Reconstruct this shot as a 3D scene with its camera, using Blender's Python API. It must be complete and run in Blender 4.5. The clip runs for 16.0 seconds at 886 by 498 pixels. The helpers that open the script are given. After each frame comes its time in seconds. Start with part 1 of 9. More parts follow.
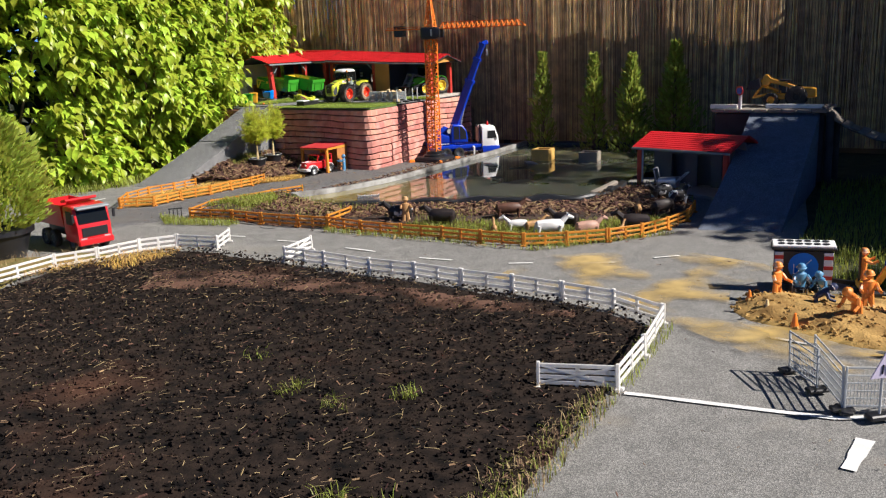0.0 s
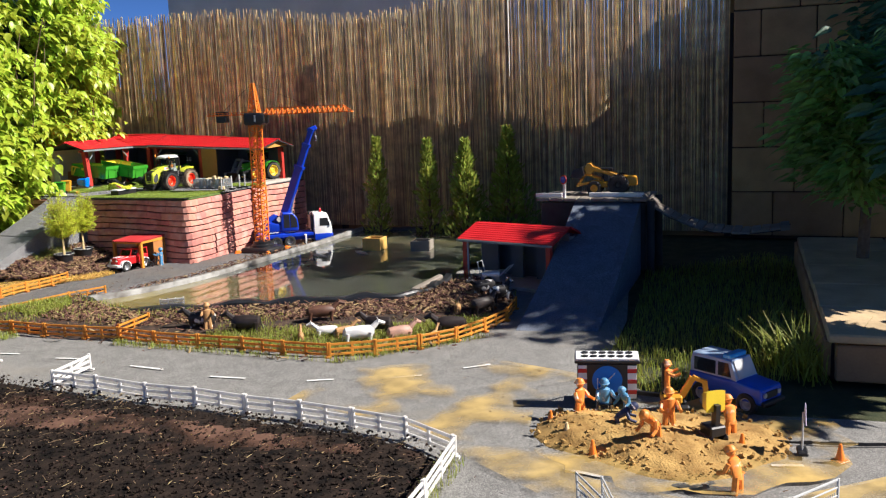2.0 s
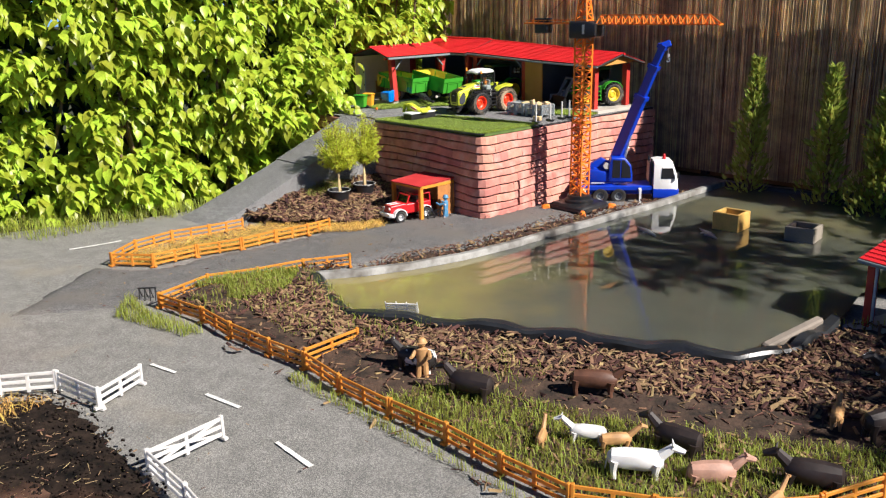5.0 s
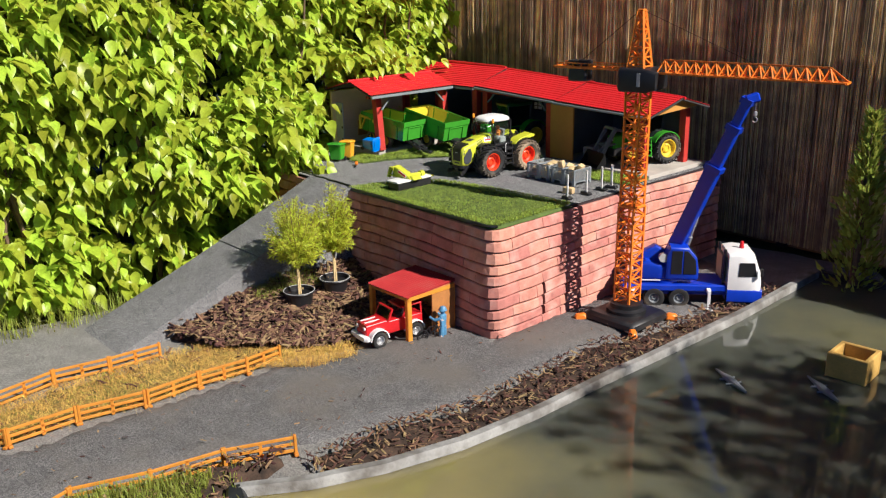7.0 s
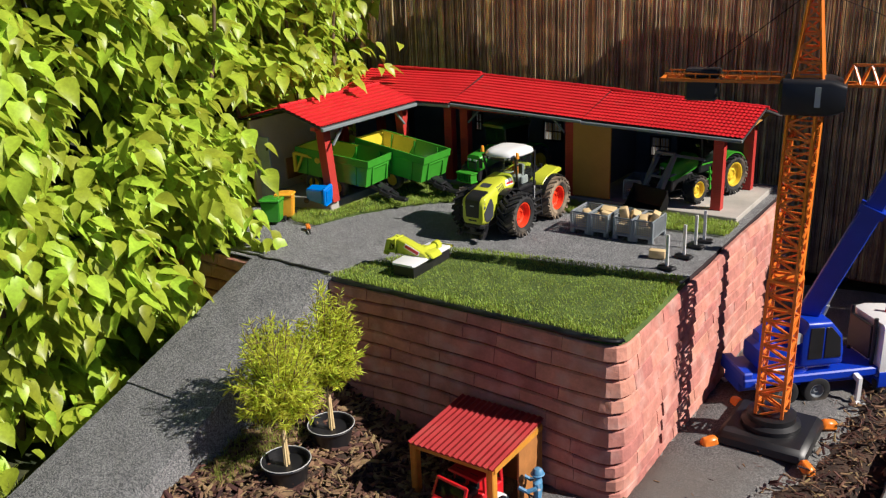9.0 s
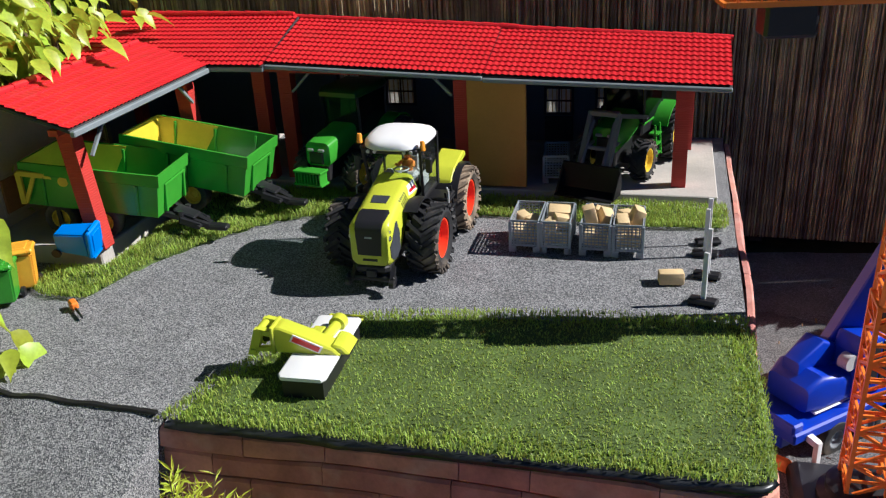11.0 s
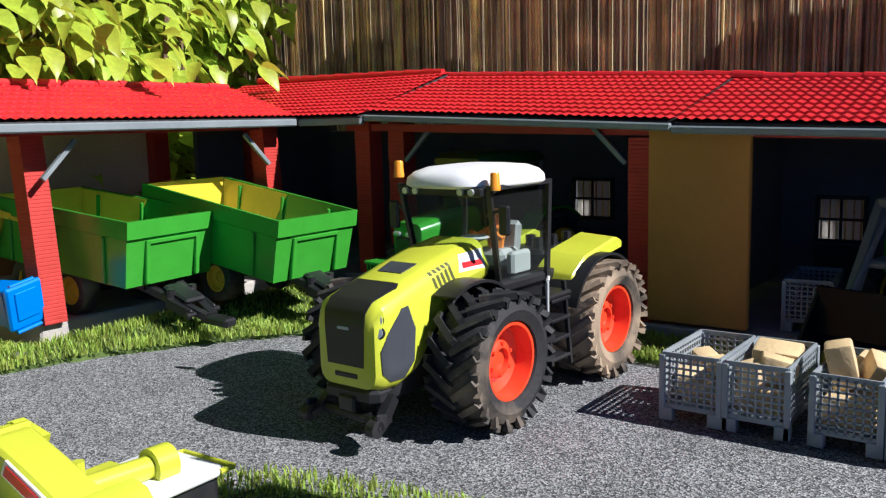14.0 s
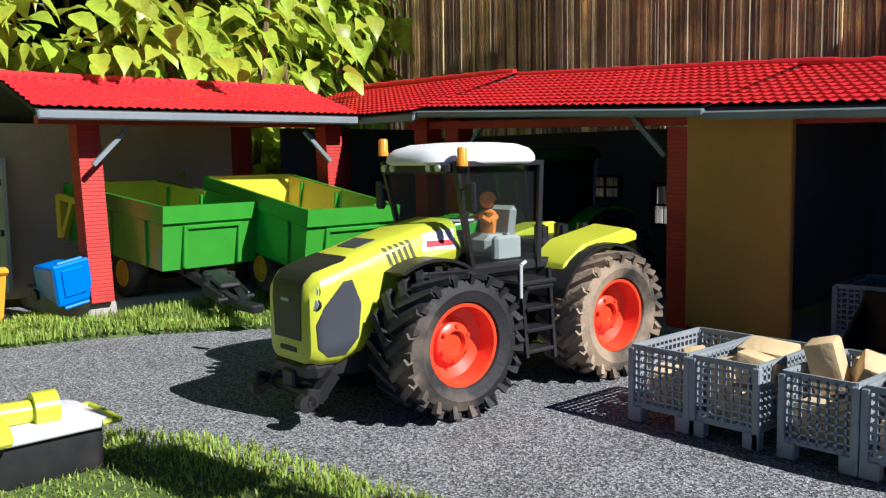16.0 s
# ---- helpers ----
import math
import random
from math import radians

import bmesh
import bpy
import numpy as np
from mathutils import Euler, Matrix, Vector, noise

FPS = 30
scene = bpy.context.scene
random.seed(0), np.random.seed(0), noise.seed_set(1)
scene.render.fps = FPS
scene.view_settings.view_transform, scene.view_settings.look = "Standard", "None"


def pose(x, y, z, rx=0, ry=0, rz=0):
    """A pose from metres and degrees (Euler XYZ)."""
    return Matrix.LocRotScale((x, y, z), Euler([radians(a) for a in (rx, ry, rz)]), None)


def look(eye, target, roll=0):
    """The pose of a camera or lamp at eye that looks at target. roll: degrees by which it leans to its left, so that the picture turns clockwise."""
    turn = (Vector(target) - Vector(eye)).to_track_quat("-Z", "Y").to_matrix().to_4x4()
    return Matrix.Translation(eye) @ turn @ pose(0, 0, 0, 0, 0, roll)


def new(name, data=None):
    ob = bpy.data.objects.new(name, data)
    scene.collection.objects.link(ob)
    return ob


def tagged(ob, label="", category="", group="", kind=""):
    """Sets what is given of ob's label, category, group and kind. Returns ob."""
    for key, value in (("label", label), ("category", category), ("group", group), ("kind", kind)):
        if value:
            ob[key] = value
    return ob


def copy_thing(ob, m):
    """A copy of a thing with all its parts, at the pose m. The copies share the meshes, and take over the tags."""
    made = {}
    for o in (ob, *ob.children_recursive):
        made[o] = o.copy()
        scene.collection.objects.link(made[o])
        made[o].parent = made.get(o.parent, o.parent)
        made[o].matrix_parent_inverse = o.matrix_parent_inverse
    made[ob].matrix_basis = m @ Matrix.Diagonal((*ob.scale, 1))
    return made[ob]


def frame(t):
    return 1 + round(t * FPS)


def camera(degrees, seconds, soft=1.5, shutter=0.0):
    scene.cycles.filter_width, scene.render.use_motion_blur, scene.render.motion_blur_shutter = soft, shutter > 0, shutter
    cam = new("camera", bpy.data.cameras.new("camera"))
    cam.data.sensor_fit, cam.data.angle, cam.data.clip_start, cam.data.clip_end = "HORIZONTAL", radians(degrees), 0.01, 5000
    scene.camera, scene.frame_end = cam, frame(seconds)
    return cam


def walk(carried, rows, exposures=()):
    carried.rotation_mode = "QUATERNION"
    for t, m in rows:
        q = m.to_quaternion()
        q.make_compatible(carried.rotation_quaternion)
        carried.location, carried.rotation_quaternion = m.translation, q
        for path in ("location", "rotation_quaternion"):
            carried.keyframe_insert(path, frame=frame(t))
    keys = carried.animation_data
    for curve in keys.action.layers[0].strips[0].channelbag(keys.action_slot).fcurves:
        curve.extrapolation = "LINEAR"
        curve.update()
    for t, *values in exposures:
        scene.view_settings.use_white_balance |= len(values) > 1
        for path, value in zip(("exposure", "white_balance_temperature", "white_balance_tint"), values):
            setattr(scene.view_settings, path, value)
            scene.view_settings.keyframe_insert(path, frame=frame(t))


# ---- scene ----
cam = camera(53.5, 16.0, soft=1.25)
METRES, EYE, TILT, LEAN, TURN = 7.5, 0.86, -13.3, 2.3, 0.0
ROWS = [
    (0.0, 0.0, 0.0, 0.0, -0.0, 0.0, 0.0),
    (0.5, 0.0067, -0.0122, 0.0026, -3.61, 2.03, 1.06),
    (1.0, 0.0183, -0.0086, 0.0029, -6.77, 3.52, 1.88),
    (1.5, 0.0295, 0.0077, 0.0045, -8.48, 4.16, 2.22),
    (2.0, 0.0391, 0.0314, 0.0213, -8.19, 4.32, 1.87),
    (2.5, 0.0482, 0.058, 0.0278, -6.09, 4.37, 1.13),
    (3.0, 0.0592, 0.0922, 0.0363, -1.92, 3.71, -0.18),
    (3.5, 0.068, 0.1263, 0.0424, 4.33, 1.77, -1.93),
    (3.7, 0.0678, 0.1407, 0.0442, 6.96, 0.68, -2.68),
    (4.75, 0.0737, 0.219, 0.0786, 15.43, -3.22, -4.69),
    (5.8, 0.0601, 0.305, 0.1234, 17.1, -4.95, -4.95),
    (6.0, 0.0543, 0.3227, 0.1296, 17.03, -4.97, -5.01),
    (6.5, 0.0428, 0.3637, 0.1452, 17.09, -5.21, -5.0),
    (7.0, 0.026, 0.4033, 0.1561, 17.0, -5.59, -5.02),
    (7.5, -0.0056, 0.4455, 0.1648, 17.01, -5.83, -4.97),
    (8.0, -0.0363, 0.4829, 0.1718, 15.58, -5.76, -4.25),
    (8.5, -0.069, 0.5173, 0.1786, 9.77, -5.51, -2.61),
    (9.0, -0.1052, 0.5451, 0.1816, 3.75, -5.94, -1.01),
    (9.5, -0.1309, 0.5767, 0.1865, -1.97, -7.39, 0.67),
    (10.0, -0.1498, 0.611, 0.1931, -8.45, -8.62, 2.43),
    (10.2, -0.1537, 0.6238, 0.195, -10.6, -8.8, 3.14),
    (11.25, -0.1523, 0.7093, 0.196, -16.2, -10.9, 4.3),
    (12.3, -0.1258, 0.7711, 0.1829, -10.85, -7.8, 2.15),
    (12.5, -0.1221, 0.7778, 0.1804, -8.59, -6.22, 1.5),
    (13.0, -0.1128, 0.7861, 0.1716, -3.27, -1.41, 0.19),
    (13.5, -0.1032, 0.7863, 0.1669, 1.23, 2.72, -1.02),
    (14.0, -0.0936, 0.7865, 0.1638, 5.55, 4.78, -2.19),
    (14.5, -0.0855, 0.7879, 0.1617, 9.19, 5.68, -3.14),
    (15.0, -0.0782, 0.7907, 0.1607, 12.01, 6.05, -3.88),
    (15.5, -0.0723, 0.794, 0.1603, 14.38, 6.15, -4.52),
    (16.0, -0.0664, 0.798, 0.1591, 17.31, 6.16, -5.29),
]
walk(cam, [(t, pose(0, 0, EYE, TILT, LEAN, TURN) @ pose(METRES * x, METRES * y, METRES * z, 90 + pitch, roll, yaw)) for t, x, y, z, yaw, pitch, roll in ROWS],
     [(0.0, 0.80, 5080, 13), (0.5, 0.97, 5080, 13), (1.5, 1.05, 5080, 13), (2.5, 1.09, 5080, 13), (3.0, 1.15, 5080, 13), (3.6, 1.15, 5080, 13), (6.0, 0.77, 5080, 13), (7.0, 0.68, 5080, 13), (8.5, 0.49, 5080, 13), (9.0, 0.47, 5080, 13), (10.0, 0.56, 4920, 13), (12.5, 0.78, 4700, 14), (16.0, 0.78, 4700, 14)])

# ---- light ----
SUN_EL, SUN_AZ = 39.0, -16.5           # elevation; direction to the sun, degrees from +x
world = bpy.data.worlds.new("world")
scene.world = world
world.use_nodes = True
wn = world.node_tree
sky = wn.nodes.new("ShaderNodeTexSky")
sky.sky_type, sky.sun_disc = "NISHITA", False
sky.sun_elevation, sky.sun_rotation = radians(SUN_EL), radians(90 - SUN_AZ)
wn.links.new(sky.outputs[0], wn.nodes["Background"].inputs[0])
sky.air_density, sky.dust_density, sky.ozone_density = 0.26, 0.0, 4.0
wn.nodes["Background"].inputs[1].default_value = 0.05
sun = new("sun", bpy.data.lights.new("sun", "SUN"))
sun.data.energy, sun.data.angle, sun.data.color = 5.0, radians(0.5), (1.0, 0.80, 0.55)
sun.matrix_world = look((0, 0, 5), (-math.cos(radians(SUN_AZ)), -math.sin(radians(SUN_AZ)), 5 - math.tan(radians(SUN_EL))))


# ---- helpers of the scene ----
def rnd(a, b):
    return random.uniform(a, b)


FARM = pose(-0.535, 6.093, 0, 0, 0, -30.3)     # frame of the raised farmyard: x along its front wall, y into depth


def farm(x, y, z=0.0, turn=0.0):
    """A pose in the frame of the farmyard."""
    return FARM @ pose(x, y, z, 0, 0, turn)


def fxy(x, y):
    v = FARM @ Vector((x, y, 0))
    return (v.x, v.y)


def mesh_of(name, bm, mats, smooth=35):
    me = bpy.data.meshes.new(name)
    bm.to_mesh(me)
    bm.free()
    for m in (mats if isinstance(mats, (list, tuple)) else [mats]):
        me.materials.append(m)
    if smooth:
        me.shade_smooth()
        me.set_sharp_from_angle(angle=radians(smooth))
    return me


def part(name, bm, material, parent=None, label="", m=None, smooth=35):
    """One mesh object from a bmesh, under a thing or a part."""
    ob = new(name, mesh_of(name, bm, material, smooth))
    ob.parent = parent
    if m is not None:
        ob.matrix_local = m
    if label:
        ob["label"] = label
    return ob


def thing(name, m, label, category, group=""):
    ob = new(name)
    ob.empty_display_size = 0.05
    ob.matrix_world = m
    return tagged(ob, label, category, group)


def solid(name, bm, material, label, category, m=None, group="", kind="", smooth=35):
    ob = part(name, bm, material, None, "", m, smooth)
    return tagged(ob, label, category, group, kind)


def B():
    return bmesh.new()


def box(bm, c, s, bevel=0.0, rot=(0, 0, 0), seg=1, mat=0, taper=None):
    """A box at c of size s; taper: scale of its top face in x and y."""
    got = bmesh.ops.create_cube(bm, size=1.0)
    vs = got["verts"]
    for v in vs:
        if taper and v.co.z > 0:
            v.co.x *= taper[0]
            v.co.y *= taper[1]
        v.co = Vector((v.co.x * s[0], v.co.y * s[1], v.co.z * s[2]))
    fs = {f for v in vs for f in v.link_faces}
    if bevel > 0:
        es = list({e for v in vs for e in v.link_edges})
        out = bmesh.ops.bevel(bm, geom=es, offset=bevel, segments=seg, affect="EDGES", profile=0.5)
        fs |= set(out["faces"])
        vs = list({v for f in fs if f.is_valid for v in f.verts})
    m = Matrix.LocRotScale(c, Euler([radians(a) for a in rot]), None)
    bmesh.ops.transform(bm, matrix=m, verts=[v for v in vs if v.is_valid])
    if mat:
        for f in fs:
            if f.is_valid:
                f.material_index = mat
    return bm


def rod(bm, a, b, r, r2=None, n=8, caps=True, mat=0):
    """A round bar from a to b."""
    a, b = Vector(a), Vector(b)
    d = b - a
    if d.length < 1e-6:
        return bm
    got = bmesh.ops.create_cone(bm, cap_ends=caps, segments=n, radius1=r, radius2=r if r2 is None else r2, depth=d.length)
    m = Matrix.Translation((a + b) / 2) @ d.to_track_quat("Z", "Y").to_matrix().to_4x4()
    bmesh.ops.transform(bm, matrix=m, verts=got["verts"])
    if mat:
        for f in {f for v in got["verts"] for f in v.link_faces}:
            f.material_index = mat
    return bm


def bar(bm, a, b, w, h=None, mat=0):
    """A square bar from a to b."""
    a, b = Vector(a), Vector(b)
    d = b - a
    h = w if h is None else h
    got = bmesh.ops.create_cube(bm, size=1.0)
    q = d.to_track_quat("Z", "X" if abs(d.normalized().x) < 0.9 else "Y").to_matrix().to_4x4()
    m = Matrix.Translation((a + b) / 2) @ q @ Matrix.Diagonal((h, w, d.length, 1))
    bmesh.ops.transform(bm, matrix=m, verts=got["verts"])
    if mat:
        for f in {f for v in got["verts"] for f in v.link_faces}:
            f.material_index = mat
    return bm


def lathe(bm, profile, n=32, axis="z", mat=0, close=False):
    """Turn a profile of (radius, height) round an axis."""
    rings = []
    for r, h in profile:
        ring = []
        for i in range(n):
            a = 2 * math.pi * i / n
            p = (r * math.cos(a), r * math.sin(a), h)
            if axis == "x":
                p = (p[2], p[0], p[1])
            if axis == "y":
                p = (p[0], p[2], p[1])
            ring.append(bm.verts.new(p))
        rings.append(ring)
    for lo, hi in zip(rings, rings[1:] + ([rings[0]] if close else [])):
        for i in range(n):
            f = bm.faces.new((lo[i], lo[(i + 1) % n], hi[(i + 1) % n], hi[i]))
            f.material_index = mat
    if not close:
        for ring in (rings[0], rings[-1]):
            bm.faces.new(ring).material_index = mat
    bmesh.ops.recalc_face_normals(bm, faces=bm.faces)
    return bm


def loft(bm, rings, mat=0, caps=True):
    made = [[bm.verts.new(p) for p in r] for r in rings]
    n = len(made[0])
    fs = []
    for a, b in zip(made, made[1:]):
        for i in range(n):
            fs.append(bm.faces.new((a[i], a[(i + 1) % n], b[(i + 1) % n], b[i])))
    if caps:
        fs += [bm.faces.new(made[0]), bm.faces.new(made[-1][::-1])]
    for f in fs:
        f.material_index = mat
    bmesh.ops.recalc_face_normals(bm, faces=fs)
    return bm


TYRES = {}


def prism(bm, outline, depth, m=None, bevel=0.0, mat=0, seg=1):
    """An outline in x, z pushed along y by depth, centred."""
    lo = [bm.verts.new((x, -depth / 2, z)) for x, z in outline]
    hi = [bm.verts.new((x, depth / 2, z)) for x, z in outline]
    fs = [bm.faces.new(lo), bm.faces.new(hi[::-1])]
    n = len(lo)
    for i in range(n):
        fs.append(bm.faces.new((lo[i], hi[i], hi[(i + 1) % n], lo[(i + 1) % n])))
    vs = lo + hi
    bmesh.ops.recalc_face_normals(bm, faces=fs)
    if bevel:
        es = list({e for f in fs for e in f.edges})
        out = bmesh.ops.bevel(bm, geom=es, offset=bevel, segments=seg, affect="EDGES", profile=0.5)
        fs = list(set(out["faces"]) | {f for f in fs if f.is_valid})
        vs = list({v for f in fs for v in f.verts})
    if mat:
        for f in fs:
            f.material_index = mat
    if m is not None:
        bmesh.ops.transform(bm, matrix=m, verts=vs)
    return bm


def inside(x, y, poly):
    n, hit = len(poly), False
    for i in range(n):
        (x1, y1), (x2, y2) = poly[i], poly[(i + 1) % n]
        if (y1 > y) != (y2 > y) and x < (x2 - x1) * (y - y1) / (y2 - y1) + x1:
            hit = not hit
    return hit


def edge_gap(x, y, poly):
    best, p = 1e9, Vector((x, y))
    for i in range(len(poly)):
        a, b = Vector(poly[i]), Vector(poly[(i + 1) % len(poly)])
        d = b - a
        k = max(0, min(1, (p - a).dot(d) / max(1e-9, d.length_squared)))
        best = min(best, (a + d * k - p).length)
    return best


def sheet(poly, z=0.004, step=0.05, height=None, drop=0.012):
    """A patch of ground over an outline; its rim lies on the ground and its middle follows height(x, y)."""
    bm = B()
    bm.faces.new([bm.verts.new((x, y, 0)) for x, y in poly])
    xs, ys = [p[0] for p in poly], [p[1] for p in poly]
    for lo, hi, ax in ((min(xs), max(xs), 0), (min(ys), max(ys), 1)):
        k = math.floor(lo / step) * step + step
        while k < hi:
            no = (1, 0, 0) if ax == 0 else (0, 1, 0)
            co = (k, 0, 0) if ax == 0 else (0, k, 0)
            bmesh.ops.bisect_plane(bm, geom=bm.verts[:] + bm.edges[:] + bm.faces[:], plane_co=co, plane_no=no, dist=1e-6)
            k += step
    for v in bm.verts:
        g = edge_gap(v.co.x, v.co.y, poly)
        k = min(1, g / 0.06)
        v.co.z = z + (height(v.co.x, v.co.y) * k if height else 0) - drop * (1 - min(1, g / 0.01)) * (1 if height else 0)
    bmesh.ops.triangulate(bm, faces=[f for f in bm.faces if len(f.verts) > 4])
    bmesh.ops.recalc_face_normals(bm, faces=bm.faces)
    if sum(f.normal.z for f in bm.faces) < 0:
        bmesh.ops.reverse_faces(bm, faces=bm.faces)
    return bm


def lump(x, y, s, a):
    return noise.noise((x * s, y * s, 3.1)) * a


# ---- materials ----
def nodes_of(m):
    m.use_nodes = True
    return m.node_tree, m.node_tree.nodes["Principled BSDF"]


def mat(name, col, rough=0.5, metal=0.0, vary=0.12, scale=20.0, fine=180.0, bump=0.0, bump_scale=None, spec=0.5, alt=None, island=0.0, each=0.0, coat=0.0, dirt=None, dirt_scale=9.0, dirt_lo=0.55, dirt_hi=0.7):
    """A procedural surface: a base colour that varies at two scales, wear or dirt in patches, fine relief."""
    m = bpy.data.materials.new(name)
    nt, bs = nodes_of(m)
    N, L = nt.nodes.new, nt.links.new
    tc = N("ShaderNodeTexCoord")
    n1, n2 = N("ShaderNodeTexNoise"), N("ShaderNodeTexNoise")
    n1.inputs["Scale"].default_value, n1.inputs["Detail"].default_value = scale, 4
    n2.inputs["Scale"].default_value, n2.inputs["Detail"].default_value = fine, 3
    for n in (n1, n2):
        L(tc.outputs["Object"], n.inputs["Vector"])
    lo = [c * (1 - vary) for c in col]
    hi = [min(1, c * (1 + vary)) for c in col] if alt is None else alt
    mix = N("ShaderNodeMix")
    mix.data_type = "RGBA"
    mix.inputs["A"].default_value, mix.inputs["B"].default_value = (*lo, 1), (*hi, 1)
    ramp = N("ShaderNodeMapRange")
    ramp.inputs["From Min"].default_value, ramp.inputs["From Max"].default_value = 0.3, 0.7
    L(n1.outputs["Fac"], ramp.inputs["Value"])
    L(ramp.outputs[0], mix.inputs["Factor"])
    out = mix.outputs["Result"]
    val = N("ShaderNodeHueSaturation")
    add = N("ShaderNodeMath")
    add.operation = "MULTIPLY_ADD"
    add.inputs[1].default_value, add.inputs[2].default_value = vary * 1.6, 1 - vary * 0.8
    L(n2.outputs["Fac"], add.inputs[0])
    L(add.outputs[0], val.inputs["Value"])
    L(out, val.inputs["Color"])
    out = val.outputs[0]
    if island or each:
        src = N("ShaderNodeNewGeometry").outputs["Random Per Island"] if island else N("ShaderNodeObjectInfo").outputs["Random"]
        amt = island or each
        h2, ma, mb = N("ShaderNodeHueSaturation"), N("ShaderNodeMath"), N("ShaderNodeMath")
        ma.operation, mb.operation = "MULTIPLY_ADD", "MULTIPLY_ADD"
        ma.inputs[1].default_value, ma.inputs[2].default_value = amt * 2, 1 - amt
        mb.inputs[1].default_value, mb.inputs[2].default_value = amt * 0.12, 0.5 - amt * 0.06
        L(src, ma.inputs[0]), L(src, mb.inputs[0])
        L(ma.outputs[0], h2.inputs["Value"]), L(mb.outputs[0], h2.inputs["Hue"])
        L(out, h2.inputs["Color"])
        out = h2.outputs[0]
    if dirt:
        n3, r3, m3 = N("ShaderNodeTexNoise"), N("ShaderNodeMapRange"), N("ShaderNodeMix")
        n3.inputs["Scale"].default_value, n3.inputs["Detail"].default_value = dirt_scale, 6
        r3.inputs["From Min"].default_value, r3.inputs["From Max"].default_value = dirt_lo, dirt_hi
        m3.data_type = "RGBA"
        L(tc.outputs["Object"], n3.inputs["Vector"]), L(n3.outputs["Fac"], r3.inputs["Value"])
        L(r3.outputs[0], m3.inputs["Factor"]), L(out, m3.inputs["A"])
        m3.inputs["B"].default_value = (*dirt, 1)
        out = m3.outputs["Result"]
    L(out, bs.inputs["Base Color"])
    bs.inputs["Roughness"].default_value, bs.inputs["Metallic"].default_value = rough, metal
    bs.inputs["Specular IOR Level"].default_value = spec
    bs.inputs["Coat Weight"].default_value = coat
    if bump:
        bp, nb = N("ShaderNodeBump"), N("ShaderNodeTexNoise")
        nb.inputs["Scale"].default_value, nb.inputs["Detail"].default_value = bump_scale or fine, 4
        L(tc.outputs["Object"], nb.inputs["Vector"])
        L(nb.outputs["Fac"], bp.inputs["Height"])
        bp.inputs["Strength"].default_value, bp.inputs["Distance"].default_value = bump, 0.004
        L(bp.outputs[0], bs.inputs["Normal"])
    return m


def speckled(name, dark, light, scale, rough=0.9, blotch=None, share=0.5, bump=0.5):
    """Mineral granules: cells of many greys, some blotched with dust."""
    m = bpy.data.materials.new(name)
    nt, bs = nodes_of(m)
    N, L = nt.nodes.new, nt.links.new
    tc, vo, bw, mix = N("ShaderNodeTexCoord"), N("ShaderNodeTexVoronoi"), N("ShaderNodeSeparateColor"), N("ShaderNodeMix")
    vo.inputs["Scale"].default_value = scale
    L(tc.outputs["Object"], vo.inputs["Vector"]), L(vo.outputs["Color"], bw.inputs[0])
    pw = N("ShaderNodeMath")
    pw.operation, pw.inputs[1].default_value = "POWER", 1.6
    L(bw.outputs[0], pw.inputs[0])
    mix.data_type = "RGBA"
    mix.inputs["A"].default_value, mix.inputs["B"].default_value = (*dark, 1), (*light, 1)
    L(pw.outputs[0], mix.inputs["Factor"])
    n1, n2 = N("ShaderNodeTexNoise"), N("ShaderNodeTexNoise")
    n1.inputs["Scale"].default_value, n1.inputs["Detail"].default_value = 3.0, 6
    n2.inputs["Scale"].default_value, n2.inputs["Detail"].default_value = 14.0, 5
    L(tc.outputs["Object"], n1.inputs["Vector"]), L(tc.outputs["Object"], n2.inputs["Vector"])
    hs, ad = N("ShaderNodeHueSaturation"), N("ShaderNodeMath")
    ad.operation = "MULTIPLY_ADD"
    ad.inputs[1].default_value, ad.inputs[2].default_value = 0.7, 0.65
    L(n2.outputs["Fac"], ad.inputs[0]), L(ad.outputs[0], hs.inputs["Value"]), L(mix.outputs["Result"], hs.inputs["Color"])
    out = hs.outputs[0]
    if blotch:
        r3, m3 = N("ShaderNodeMapRange"), N("ShaderNodeMix")
        r3.inputs["From Min"].default_value, r3.inputs["From Max"].default_value = share, share + 0.25
        m3.data_type = "RGBA"
        L(n1.outputs["Fac"], r3.inputs["Value"]), L(r3.outputs[0], m3.inputs["Factor"]), L(out, m3.inputs["A"])
        m3.inputs["B"].default_value = (*blotch, 1)
        out = m3.outputs["Result"]
    L(out, bs.inputs["Base Color"])
    bs.inputs["Roughness"].default_value = rough
    bp = N("ShaderNodeBump")
    bp.inputs["Strength"].default_value, bp.inputs["Distance"].default_value = bump, 0.002
    L(vo.outputs["Distance"], bp.inputs["Height"]), L(bp.outputs[0], bs.inputs["Normal"])
    return m


